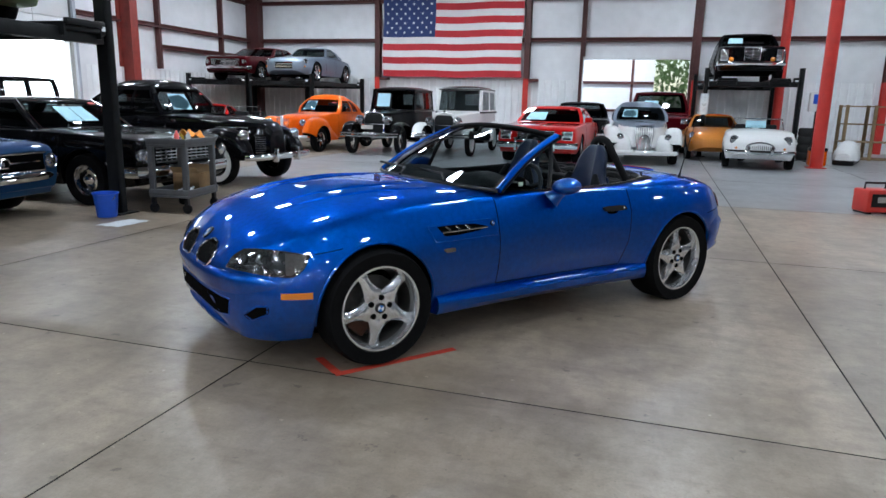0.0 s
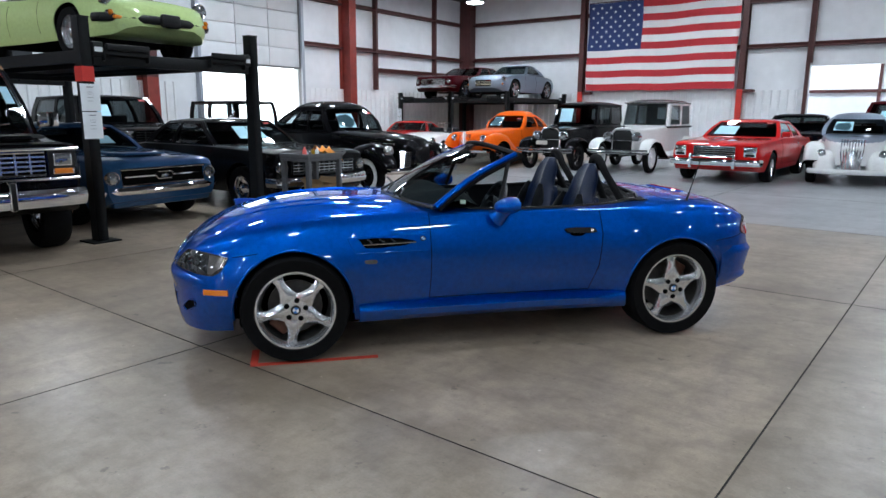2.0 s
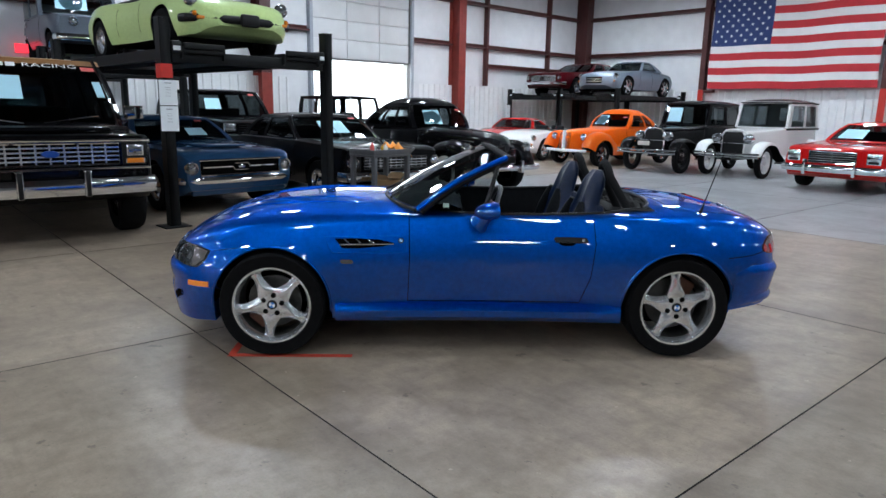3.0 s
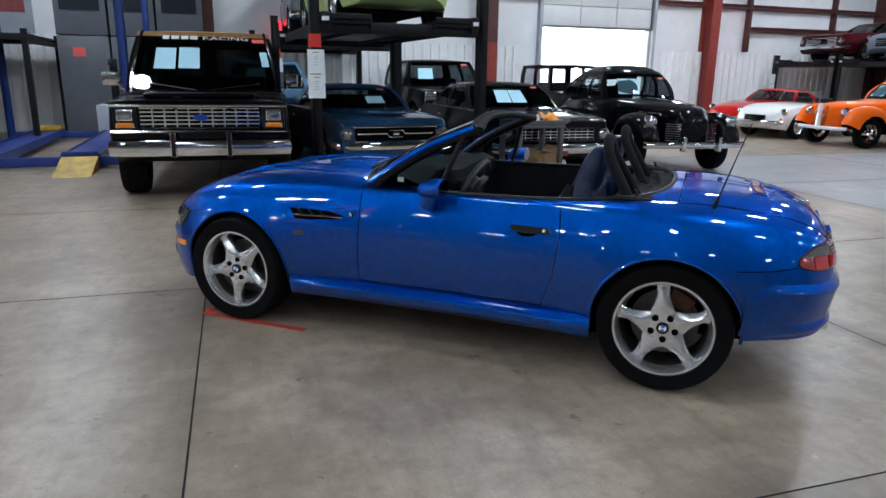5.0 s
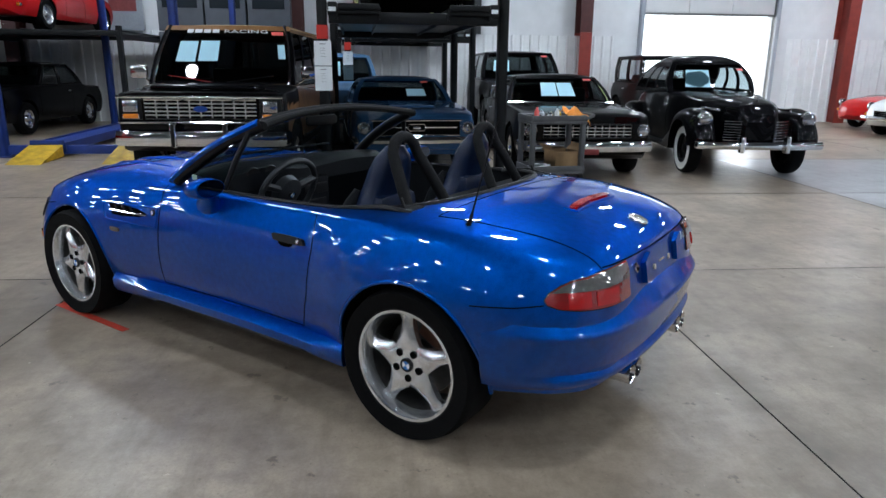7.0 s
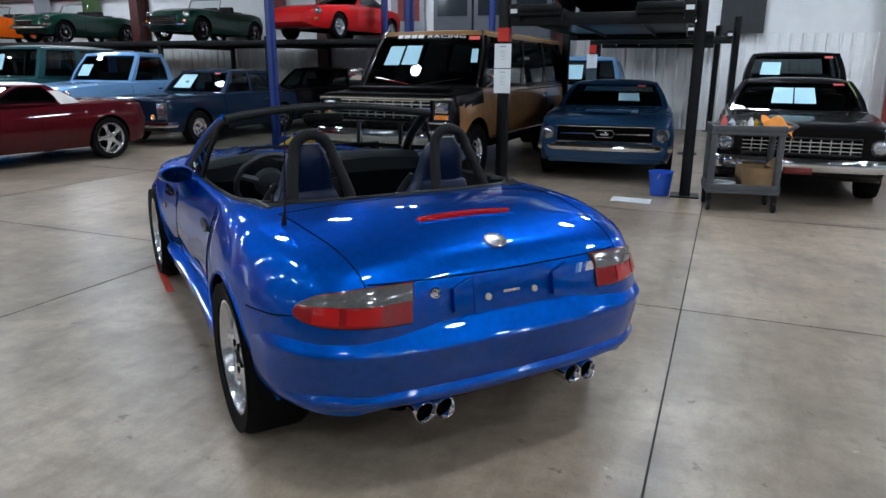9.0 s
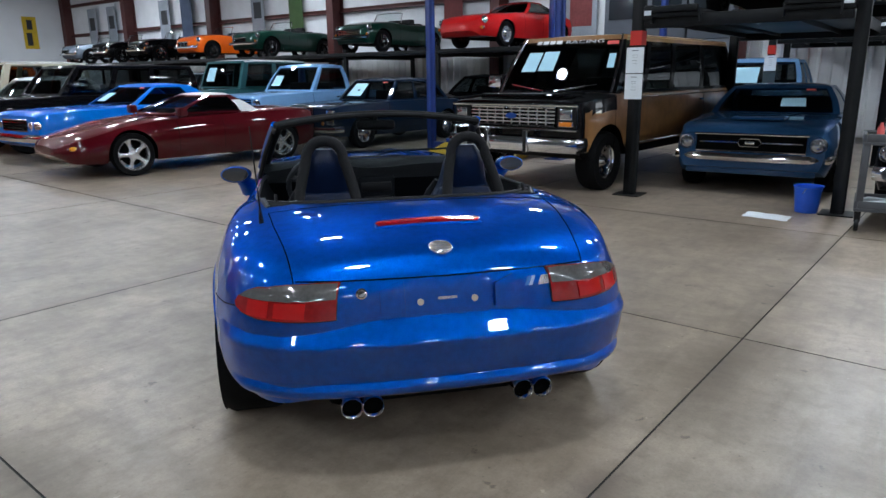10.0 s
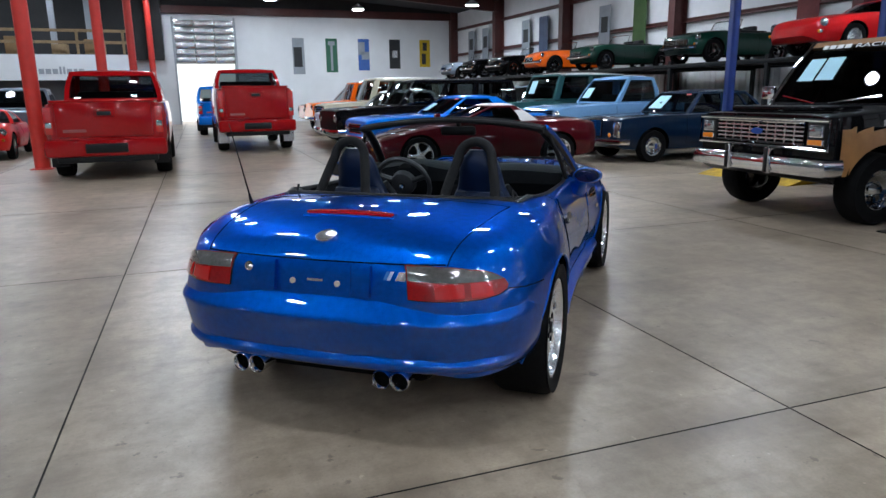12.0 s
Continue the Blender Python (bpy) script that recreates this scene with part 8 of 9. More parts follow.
# on the west rack
RACK = 2.12
car = rounded_roadster("sports_coupe", "red wedge sports coupe on the upper rack", at_axle(-12.75, -2.05, -6, RACK), paint("scarlet", (0.46, 0.010, 0.012)), wb=2.4, fo=0.95, ro=0.9, W=1.65, hood=0.82, belt=0.86, hardtop=(1.14, KBLK, True), style="disc", r=0.3, lamp=0.62, lamp_z=0.6, bump=False)
for y, mat, lb, gs in ((-6.35, P_GREEN, "dark green roadster with a chrome grille on the rack", (0.45, 0.42, 0.62, 4, 8)), (-11.3, P_GREEN, "racing green roadster with wire wheels on the rack", (0.3, 0.45, 0.6, 0, 8)), (-14.6, P_ORG, "orange roadster on the upper rack", (0.3, 0.45, 0.6, 0, 8)), (-18.0, KBLK, "black open roadster on the upper rack", (0.3, 0.42, 0.6, 0, 6)), (-20.9, KBLK, "dark roadster far along the upper rack", (0.3, 0.42, 0.6, 0, 6)), (-23.6, P_SILVER, "silver roadster far along the upper rack", (0.3, 0.42, 0.6, 0, 6))):
    rounded_roadster("sports_roadster", lb, at_axle(-13.05, y, 0, RACK), mat, W=1.5, grille_spec=gs, group="roadsters on the rack")


# ---- lifts and racks ----
def pdf_sheet(parent, x, y, z, w=0.21, h=0.30, n=2):
    """Printed notices, one above another, facing +x."""
    for i in range(n):
        bm = bmesh.new()
        box(bm, x, x + 0.004, y - w / 2, y + w / 2, z - (i + 1) * h + 0.005, z - i * h - 0.005)
        s = part("notice", bm, PAPER, parent, "white printed notice")
        bm = bmesh.new()
        for k, f in enumerate((0.12, 0.3, 0.38, 0.5, 0.62)):
            wd = w * (0.35 if k == 0 else 0.28)
            box(bm, x + 0.004, x + 0.0055, y - wd / 2, y + wd / 2, z - i * h - h * f - (0.008 if k == 0 else 0.003), z - i * h - h * f)
        part("notice_text", bm, INK, s)


def four_post_lift(name, label, m, width, length, deck, post_h, mat, red_tip=False, notice=False, runway=0.5, low=False):
    lift = thing(name, m, label, "car lift", "car lifts")
    for i, (x, s) in enumerate(((0, 1), (0, -1), (-length, 1), (-length, -1))):
        y = s * width / 2
        bm = bmesh.new()
        for a in ((x - 0.07, x + 0.07, y - 0.06, y - 0.05), (x - 0.07, x - 0.06, y - 0.06, y + 0.06), (x + 0.06, x + 0.07, y - 0.06, y + 0.06), (x - 0.07, x + 0.07, y + 0.05, y + 0.06)):
            box(bm, *a, 0.012, post_h)
        p = part("post", bm, mat, lift)
        slab(p, "base_plate", x - 0.16, x + 0.16, y - 0.16, y + 0.16, 0, 0.014, mat, 0.0)
        slab(p, "post_cap", x - 0.075, x + 0.075, y - 0.065, y + 0.065, post_h, post_h + 0.015, mat, 0.0)
        if red_tip and i == 1:
            slab(p, "red_sleeve", x - 0.078, x + 0.078, y - 0.068, y + 0.068, deck - 0.34, deck - 0.18, PAINT_RED, 0.0)
        if not low:
            slab(p, "lock_box", x - 0.09, x + 0.09, y - s * 0.13 - 0.06, y - s * 0.13 + 0.06, deck - 0.07, deck + 0.09, mat, 0.02)
            slab(p, "lock_label", x + 0.091, x + 0.094, y - s * 0.13 - 0.045, y - s * 0.13 + 0.045, deck - 0.02, deck + 0.03, PAPER, 0.0)
    for x in (0, -length):
        slab(lift, "cross_beam", x - 0.06, x + 0.06, -width / 2 + 0.08, width / 2 - 0.08, deck - 0.16, deck - 0.02, mat, 0.01)
    for s in (1, -1):
        y = s * 0.68
        r = slab(lift, "runway", -length - 0.1, 0.12, y - runway / 2, y + runway / 2, deck - 0.05, deck, mat, 0.008)
        slab(r, "runway_rail", -length - 0.1, 0.12, y - runway / 2 - 0.02, y - runway / 2, deck - 0.11, deck + 0.03, mat, 0.0)
        slab(r, "runway_rail", -length - 0.1, 0.12, y + runway / 2, y + runway / 2 + 0.02, deck - 0.11, deck + 0.03, mat, 0.0)
        slab(r, "wheel_stop", 0.10, 0.16, y - runway / 2, y + runway / 2, deck, deck + 0.07, mat, 0.01)
    if not low:
        slab(lift, "drip_tray", -length + 0.2, -0.2, -0.42, 0.42, deck - 0.07, deck - 0.03, mat, 0.01)
    if notice:
        pdf_sheet(lift, 0.075, -width / 2, deck - 0.36)
    return lift


four_post_lift("car_lift", "black four-post lift with notices taped to it", pose(-6.03, 5.845, 0, 0, 0, 1), 2.25, 4.4, 2.11, 2.44, LIFT_BLACK, red_tip=True, notice=True)
four_post_lift("car_lift", "black four-post lift near the back wall", pose(-12.45, 6.2, 0, 0, 0, 6), 2.74, 2.9, 2.11, 2.44, LIFT_BLACK, red_tip=True, notice=True)
four_post_lift("car_lift", "dark four-post lift in the corner", pose(-14.25, 21.2, 0, 0, 0, -90), 2.36, 4.3, 1.99, 2.2, LIFT_BLACK, notice=True)
four_post_lift("car_lift", "dark four-post lift by the end wall", pose(-11.85, 21.2, 0, 0, 0, -90), 2.36, 4.3, 1.99, 2.2, LIFT_BLACK)
four_post_lift("car_lift", "dark four-post lift holding a black saloon", pose(2.88, 21.3, 0, 0, 0, -90), 2.45, 4.2, 2.15, 2.48, LIFT_BLACK, notice=True)
blue = four_post_lift("alignment_lift", "blue four-post lift with yellow drive-on ramps", pose(-8.75, 0.85, 0, 0, 0, 0), 2.8, 4.9, 0.2, 4.2, LIFT_BLUE, low=True)
for s in (1, -1):
    bm = bmesh.new()
    y = s * 0.68
    vs = [bm.verts.new(p) for p in ((0.18, y - 0.25, 0.02), (1.0, y - 0.25, 0.0), (0.18, y - 0.25, 0.2), (0.18, y + 0.25, 0.02), (1.0, y + 0.25, 0.0), (0.18, y + 0.25, 0.2))]
    for q in ((0, 1, 2), (3, 5, 4), (1, 4, 5, 2), (0, 2, 5, 3), (0, 3, 4, 1)):
        bm.faces.new([vs[i] for i in q])
    part("drive_on_ramp", bm, YELLOW, blue, "worn yellow ramp")
    slab(blue, "rear_stop", -4.95, -4.75, y - 0.25, y + 0.25, 0.2, 0.3, YELLOW, 0.02)


def storage_rack(y0, y1):
    rack = thing("storage_rack", pose(0, 0, 0), "long black steel rack holding roadsters along the wall", "rack")
    y = y0
    while y <= y1 + 0.1:
        for x in (-12.35, -15.35):
            slab(rack, "upright", x - 0.05, x + 0.05, y - 0.05, y + 0.05, 0, 2.2, LIFT_BLACK, 0.0)
        slab(rack, "cross_beam", -15.3, -12.4, y - 0.04, y + 0.04, 1.94, 2.04, LIFT_BLACK, 0.0)
        y += 3.35
    for x in (-12.35, -15.35):
        slab(rack, "long_beam", x - 0.06, x + 0.06, y0, y1, 2.0, 2.1, LIFT_BLACK, 0.01)
    for x0 in (-15.3, -14.3, -13.3):
        slab(rack, "deck_panel", x0, x0 + 0.92, y0, y1, 2.085, 2.115, LIFT_BLACK, 0.0)
    return rack


storage_rack(-26.6, 0.2)

# ---- the flag ----
FLAG_RED = material("flag_red", (0.52, 0.03, 0.04), rough=0.8, grain=0.1, grain_scale=30)
FLAG_WHITE = material("flag_white", (0.74, 0.73, 0.72), rough=0.8, grain=0.06, grain_scale=30)
FLAG_BLUE = material("flag_blue", (0.02, 0.04, 0.14), rough=0.8, grain=0.12, grain_scale=30)
flag = thing("flag", pose(-9.82, NORTH - 0.3, 5.50), "large striped flag with a starred blue corner on the wall", "flag")
FW, FH = 5.42, 3.16


def cloth(x, z, lift=0.0):
    sag = 0.03 * math.sin(x * 1.15) + 0.018 * math.sin(z * 3 + x * 2.2)
    return (x + 0.03 * math.sin(z * 2.0), -0.03 - lift - abs(sag), -z - 0.025 * math.sin(math.pi * x / FW) - 0.012 * math.sin(x * 2.6))


def cloth_patch(x0, x1, z0, z1, nx, nz, lift=0.0):
    bm = bmesh.new()
    g = [[bm.verts.new(cloth(x0 + (x1 - x0) * i / nx, z0 + (z1 - z0) * j / nz, lift)) for j in range(nz + 1)] for i in range(nx + 1)]
    for i in range(nx):
        for j in range(nz):
            bm.faces.new((g[i][j], g[i + 1][j], g[i + 1][j + 1], g[i][j + 1]))
    bmesh.ops.recalc_face_normals(bm, faces=bm.faces)
    bmesh.ops.solidify(bm, geom=bm.faces[:], thickness=0.004)
    return bm


for i in range(13):
    x0 = FW * 0.385 if i < 7 else 0
    part("stripe", cloth_patch(x0, FW, FH * i / 13, FH * (i + 1) / 13, 40, 2), FLAG_WHITE if i % 2 else FLAG_RED, flag)
canton = part("canton", cloth_patch(0, FW * 0.385, 0, FH * 7 / 13, 24, 10), FLAG_BLUE, flag)
for j in range(9):
    for i in range(6 if j % 2 == 0 else 5):
        cx = FW * 0.385 * ((2 * i + 1 + (j % 2)) / 12)
        cz = FH * 7 / 13 * (j + 1) / 10
        bm = bmesh.new()
        vs = [bm.verts.new(cloth(cx + (0.062 if k % 2 == 0 else 0.025) * math.sin(k * math.pi / 5), cz - (0.062 if k % 2 == 0 else 0.025) * math.cos(k * math.pi / 5), 0.008)) for k in range(10)]
        bm.faces.new(vs)
        bmesh.ops.solidify(bm, geom=bm.faces[:], thickness=0.002)
        part("star", bm, FLAG_WHITE, canton)
bm = bmesh.new()
tube(bm, [(0, 0.0, 0.02), (FW, 0.0, 0.02)], 0.02, 8)
for x in (0.02, FW - 0.02, FW / 2):
    tube(bm, [(x, 0.0, 0.02), (x, 0.29, 0.02)], 0.01, 6)
part("flag_rail", bm, STEEL_RED, flag)

# ---- small things on the floor ----
TAPE = material("red_floor_tape", (0.62, 0.055, 0.03), rough=0.6, grain=0.25, grain_scale=40)
c0, e0 = Vector((-1.475, 3.325, 0)), Vector((-1.0, 3.875, 0))
dv = (e0 - c0).normalized()
nv = Vector((-dv.y, dv.x, 0))
bm = bmesh.new()


def strip(bm, a, b, w, z=0.002):
    d = (b - a).normalized()
    n = Vector((-d.y, d.x, 0)) * w / 2
    lo = [bm.verts.new(p + Vector((0, 0, 0.0003))) for p in (a - n, b - n, b + n, a + n)]
    hi = [bm.verts.new(p + Vector((0, 0, z))) for p in (a - n, b - n, b + n, a + n)]
    bm.faces.new(hi)
    bm.faces.new(lo[::-1])
    for i in range(4):
        bm.faces.new((lo[i], lo[(i + 1) % 4], hi[(i + 1) % 4], hi[i]))


strip(bm, c0 - dv * 0.02, e0, 0.045)
strip(bm, c0 + nv * 0.022, c0 + nv * 0.26, 0.045, 0.0025)
solid("floor_tape", bm, TAPE, "strip of red tape marking a corner on the floor", "floor tape")

CART = material("grey_cart_plastic", (0.075, 0.078, 0.085), rough=0.55, grain=0.2, grain_scale=15)
CARD = material("cardboard", (0.32, 0.2, 0.1), rough=0.85, grain=0.15, grain_scale=12)
RAG = material("orange_cloth", (0.85, 0.3, 0.05), rough=0.9, grain=0.15, grain_scale=40, bump=0.4, bump_scale=90)
cart = thing("utility_cart", pose(-5.52, 7.52, 0, 0, 0, 6), "grey plastic utility cart with tools on two shelves", "cart")
for z in (0.19, 0.80):
    bm = bmesh.new()
    box(bm, -0.26, 0.26, -0.36, 0.36, z, z + 0.03, bevel=0.01)
    for a in ((-0.26, 0.26, -0.36, -0.33), (-0.26, 0.26, 0.33, 0.36), (-0.26, -0.23, -0.33, 0.33), (0.23, 0.26, -0.33, 0.33)):
        box(bm, *a, z + 0.028, z + 0.10, bevel=0.008)
    part("shelf", bm, CART, cart)
for x in (-0.22, 0.22):
    for y in (-0.32, 0.32):
        slab(cart, "upright", x - 0.035, x + 0.035, y - 0.03, y + 0.03, 0.25, 0.81, CART, 0.012)
        bm = bmesh.new()
        lathe(bm, [(0.0, -0.018), (0.055, -0.018), (0.06, 0), (0.055, 0.018), (0, 0.018)], 20, pose(x, y, 0.06))
        box(bm, x - 0.02, x + 0.02, y - 0.025, y + 0.025, 0.09, 0.19)
        part("caster", bm, BLACK, cart)
bm = bmesh.new()
tube(bm, [(-0.24, 0.36, 0.86), (-0.24, 0.44, 0.9), (0.24, 0.44, 0.9), (0.24, 0.36, 0.86)], 0.02, 8)
part("push_handle", bm, CART, cart)
bm = bmesh.new()
g = [[bm.verts.new((-0.16 + 0.36 * i / 10 + 0.02 * math.sin(j), 0.16 + 0.27 * j / 8 + 0.02 * math.sin(i * 1.3), 0.915 + 0.055 * math.sin(i * 0.62) ** 2 + 0.03 * math.sin(j * 1.1 + i * 0.7) - 0.10 * max(0, j - 5) / 3 - 0.07 * max(0, i - 7) / 3)) for j in range(9)] for i in range(11)]
for i in range(10):
    for j in range(8):
        bm.faces.new((g[i][j], g[i + 1][j], g[i + 1][j + 1], g[i][j + 1]))
bmesh.ops.solidify(bm, geom=bm.faces[:], thickness=0.006)
solid("cleaning_cloth", bm, RAG, "bright orange cloth draped over the cart", "cloth", m=pose(-5.52, 7.52, 0, 0, 0, 6))
b = thing("cardboard_box", pose(-5.50, 7.65, 0.222, 0, 0, 10), "open brown cardboard box on the cart shelf", "box")
part("carton", boxes((-0.17, 0.17, -0.15, 0.15, 0, 0.012), (-0.17, 0.17, -0.15, -0.143, 0, 0.24), (-0.17, 0.17, 0.143, 0.15, 0, 0.24), (-0.17, -0.163, -0.143, 0.143, 0, 0.24), (0.163, 0.17, -0.143, 0.143, 0, 0.24)), CARD, b)
for s in (1, -1):
    bm = bmesh.new()
    vs = [bm.verts.new(p) for p in ((-0.17, s * 0.15, 0.24), (0.17, s * 0.15, 0.24), (0.17, s * 0.24, 0.32), (-0.17, s * 0.24, 0.32))]
    bm.faces.new(vs)
    bmesh.ops.solidify(bm, geom=bm.faces[:], thickness=0.005)
    part("flap", bm, CARD, b)
bm = bmesh.new()
box(bm, -0.1, 0.14, -0.12, 0.12, 0, 0.02, m=pose(-5.42, 7.32, 0.245, 6, -14, 20))
box(bm, -0.1, 0.1, -0.09, 0.13, 0.03, 0.04, m=pose(-5.42, 7.30, 0.245, -8, -20, 40))
solid("paper_stack", bm, PAPER, "crumpled white papers on the cart shelf", "papers")
for i, (x, y, r_, h_, mat, lb) in enumerate(((-5.42, 7.30, 0.03, 0.16, TAG_RED, "small red bottle on the cart"), (-5.50, 7.38, 0.035, 0.12, material("clear_plastic", (0.5, 0.55, 0.6), rough=0.2), "clear plastic bottle on the cart"), (-5.55, 7.50, 0.04, 0.10, SILVER, "shiny metal tin on the cart"), (-5.45, 7.56, 0.03, 0.14, P_WHITE, "white spray bottle on the cart"), (-5.60, 7.62, 0.035, 0.11, YELLOW, "yellow tin on the cart"))):
    bm = bmesh.new()
    lathe(bm, [(0, 0.0), (r_, 0.0), (r_, h_ * 0.7), (r_ * 0.45, h_ * 0.85), (r_ * 0.4, h_), (0, h_)], 18, Matrix.Rotation(radians(90), 4, "X"))
    solid("bottle", bm, mat, lb, "bottle", "things on the cart", m=pose(x, y, 0.832))
tool = thing("tool_case", pose(-5.55, 7.28, 0.832, 0, 0, 30), "black and yellow tool case on the cart", "tool case")
part("case", boxes((-0.12, 0.12, -0.07, 0.07, 0, 0.07), bevel=0.012), BLACK, tool)
part("case_band", boxes((-0.122, 0.122, -0.072, 0.072, 0.025, 0.045)), YELLOW, tool)
BUCKET = material("blue_plastic", (0.01, 0.09, 0.55), rough=0.4, grain=0.1)
bk = thing("bucket", pose(-5.97, 6.69, 0), "bright blue plastic bucket on the floor", "bucket")
bm = bmesh.new()
lathe(bm, [(0, 0.006), (0.105, 0.006), (0.11, 0.02), (0.135, 0.27), (0.145, 0.275), (0.145, 0.29), (0.132, 0.285), (0.106, 0.02), (0, 0.015)], 28, Matrix.Rotation(radians(90), 4, "X"))
part("shell", bm, BUCKET, bk)
bm = bmesh.new()
tube(bm, [(0.14 * math.cos(a), 0.14 * math.sin(a) * 0.35 - 0.12 * math.sin(a), 0.27 - 0.12 * math.sin(a)) for a in (math.pi * k / 12 for k in range(13))], 0.004, 6)
part("bail_handle", bm, SILVER, bk)
bm = bmesh.new()
g = [[bm.verts.new((-5.68 + 0.30 * i / 8 + 0.05 * j / 8, 6.19 + 0.44 * j / 8, 0.004 + 0.008 * math.sin(i * 0.8) ** 2 + 0.006 * math.sin(j * 0.9) ** 2)) for j in range(9)] for i in range(9)]
for i in range(8):
    for j in range(8):
        bm.faces.new((g[i][j], g[i + 1][j], g[i + 1][j + 1], g[i][j + 1]))
bmesh.ops.solidify(bm, geom=bm.faces[:], thickness=0.002)
solid("paper_sheet", bm, PAPER, "white paper sheet lying on the floor", "paper")

# red charger by the column
rc = thing("battery_charger", pose(3.15, 10.95, 0, 0, 0, 20), "red portable charger with a handle on the floor", "charger")
part("case", boxes((-0.2, 0.2, -0.16, 0.16, 0.02, 0.34), bevel=0.03), PAINT_RED, rc)
part("panel", boxes((-0.14, 0.14, -0.168, -0.158, 0.1, 0.28)), BLACK, rc)
part("dial", boxes((-0.06, 0.06, -0.172, -0.166, 0.16, 0.24)), SILVER, rc)
bm = bmesh.new()
tube(bm, [(-0.15, 0, 0.33), (-0.15, 0, 0.42), (0.15, 0, 0.42), (0.15, 0, 0.33)], 0.016, 8)
part("carry_handle", bm, BLACK, rc)
for s in (-1, 1):
    slab(rc, "foot", s * 0.14 - 0.03, s * 0.14 + 0.03, -0.15, 0.15, 0, 0.025, BLACK, 0.0)
rj = thing("floor_jack", pose(3.75, 11.25, 0, 0, 0, 60), "red trolley jack with a raised handle", "jack")
part("frame", boxes((-0.32, 0.32, -0.14, -0.09, 0.04, 0.16), (-0.32, 0.32, 0.09, 0.14, 0.04, 0.16), (-0.25, 0.1, -0.09, 0.09, 0.06, 0.12), bevel=0.01), PAINT_RED, rj)
bm = bmesh.new()
tube(bm, [(-0.28, 0, 0.14), (-0.62, 0, 0.95)], 0.02, 8)
part("jack_handle", bm, PAINT_RED, rj)
for x in (-0.26, 0.26):
    for s in (1, -1):
        bm = bmesh.new()
        lathe(bm, [(0, -0.02), (0.045, -0.02), (0.045, 0.02), (0, 0.02)], 16, pose(x, s * 0.165, 0.046))
        part("caster", bm, BLACK, rj)

# north-east clutter
PALLET = material("rough_pallet_wood", (0.32, 0.22, 0.12), rough=0.85, grain=0.35, grain_scale=9)
shelf = thing("wooden_rack", pose(6.3, 22.6, 0), "rough wooden shelving crate by the wall", "shelf")
for z in (0.02, 0.5, 1.0, 1.5):
    for k in range(4):
        slab(shelf, "board", -0.75, 0.75, -0.4 + 0.21 * k, -0.22 + 0.21 * k, z, z + 0.03, PALLET, 0.004)
for x in (-0.72, 0, 0.72):
    for y in (-0.36, 0.36):
        slab(shelf, "post", x - 0.04, x + 0.04, y - 0.04, y + 0.04, 0, 1.55, PALLET, 0.004)
tb = material("worn_tyre", (0.02, 0.02, 0.02), rough=0.8, grain=0.3)
for i in range(4):
    bm = bmesh.new()
    lathe(bm, [(0.19, -0.1), (0.3, -0.11), (0.33, -0.06), (0.33, 0.06), (0.3, 0.11), (0.19, 0.1), (0.19, -0.1)], 32, Matrix.Rotation(radians(90), 4, "X"))
    solid("spare_tyre", bm, tb, "black tyre in a stack by the lift", "tyre", "tyre stack", m=pose(4.55, 21.4 + 0.02 * (i % 2), 0.112 + 0.222 * i))
wb_ = thing("wall_box", pose(4.5, 20.95, 0), "white and blue dispenser box on a stand", "dispenser")
part("box", boxes((-0.2, 0.2, -0.12, 0.12, 1.35, 1.85), bevel=0.02), P_WHITE, wb_)
part("blue_label", boxes((-0.13, 0.13, -0.128, -0.12, 1.55, 1.8)), BUCKET, wb_)
part("stand", boxes((-0.03, 0.03, -0.03, 0.03, 0.02, 1.36), (-0.18, 0.18, -0.15, 0.15, 0, 0.025)), BLACK, wb_)
og = thing("orange_case", pose(4.35, 19.6, 0), "orange plastic case on the floor", "case")
part("case_body", boxes((-0.2, 0.2, -0.15, 0.15, 0, 0.42), bevel=0.03), P_ORG, og)
part("case_lid", boxes((-0.205, 0.205, -0.155, 0.155, 0.36, 0.45), bevel=0.02), BLACK, og)
mw = thing("lawn_sled", pose(5.3, 20.6, 0, 0, 0, 70), "white and black low sled-like machine", "machine")
bm = bmesh.new()
fender(mw, P_WHITE, 0, 0.3, [(-0.9, 0.32, 0.14, 0.6), (-0.4, 0.5, 0.12, 1), (0.1, 0.62, 0.12, 1), (0.6, 0.4, 0.14, 0.8), (0.9, 0.22, 0.16, 0.4)], name="cowl")
slab(mw, "track", -0.8, 0.7, -0.25, 0.25, 0.0, 0.16, BLACK, 0.05)
bm.free()

# office front and machines on the west side
off = thing("locker_wall", pose(WEST + 0.95, 1.9, 0), "grey-blue panelled office front with dark windows", "cabinet")
# grey-blue panel colour, darkened for the shade it stands in
SHADED_PANEL = material("shaded_office_panel", (0.10, 0.11, 0.13), rough=0.5, grain=0.15, grain_scale=4)
for y0, y1 in ((-1.6, -0.55), (-0.5, 0.45), (0.5, 1.5)):
    slab(off, "panel", -0.9, 0.0, y0, y1, 0.0, 2.2, SHADED_PANEL, 0.01)
    slab(off, "upper_panel", -0.9, 0.0, y0, y1, 2.22, 4.0, SHADED_PANEL, 0.01)
    slab(off, "window_pane", 0.001, 0.02, y0 + 0.12, y1 - 0.12, 2.75, 3.7, material("dark_window", (0.02, 0.025, 0.03), rough=0.08), 0.0)
slab(off, "red_notice", 0.002, 0.012, -1.3, -1.05, 1.75, 1.95, TAG_RED, 0.0)
tm = thing("tyre_machine", pose(-13.6, 1.5, 0), "grey and black tyre changing machine", "machine")
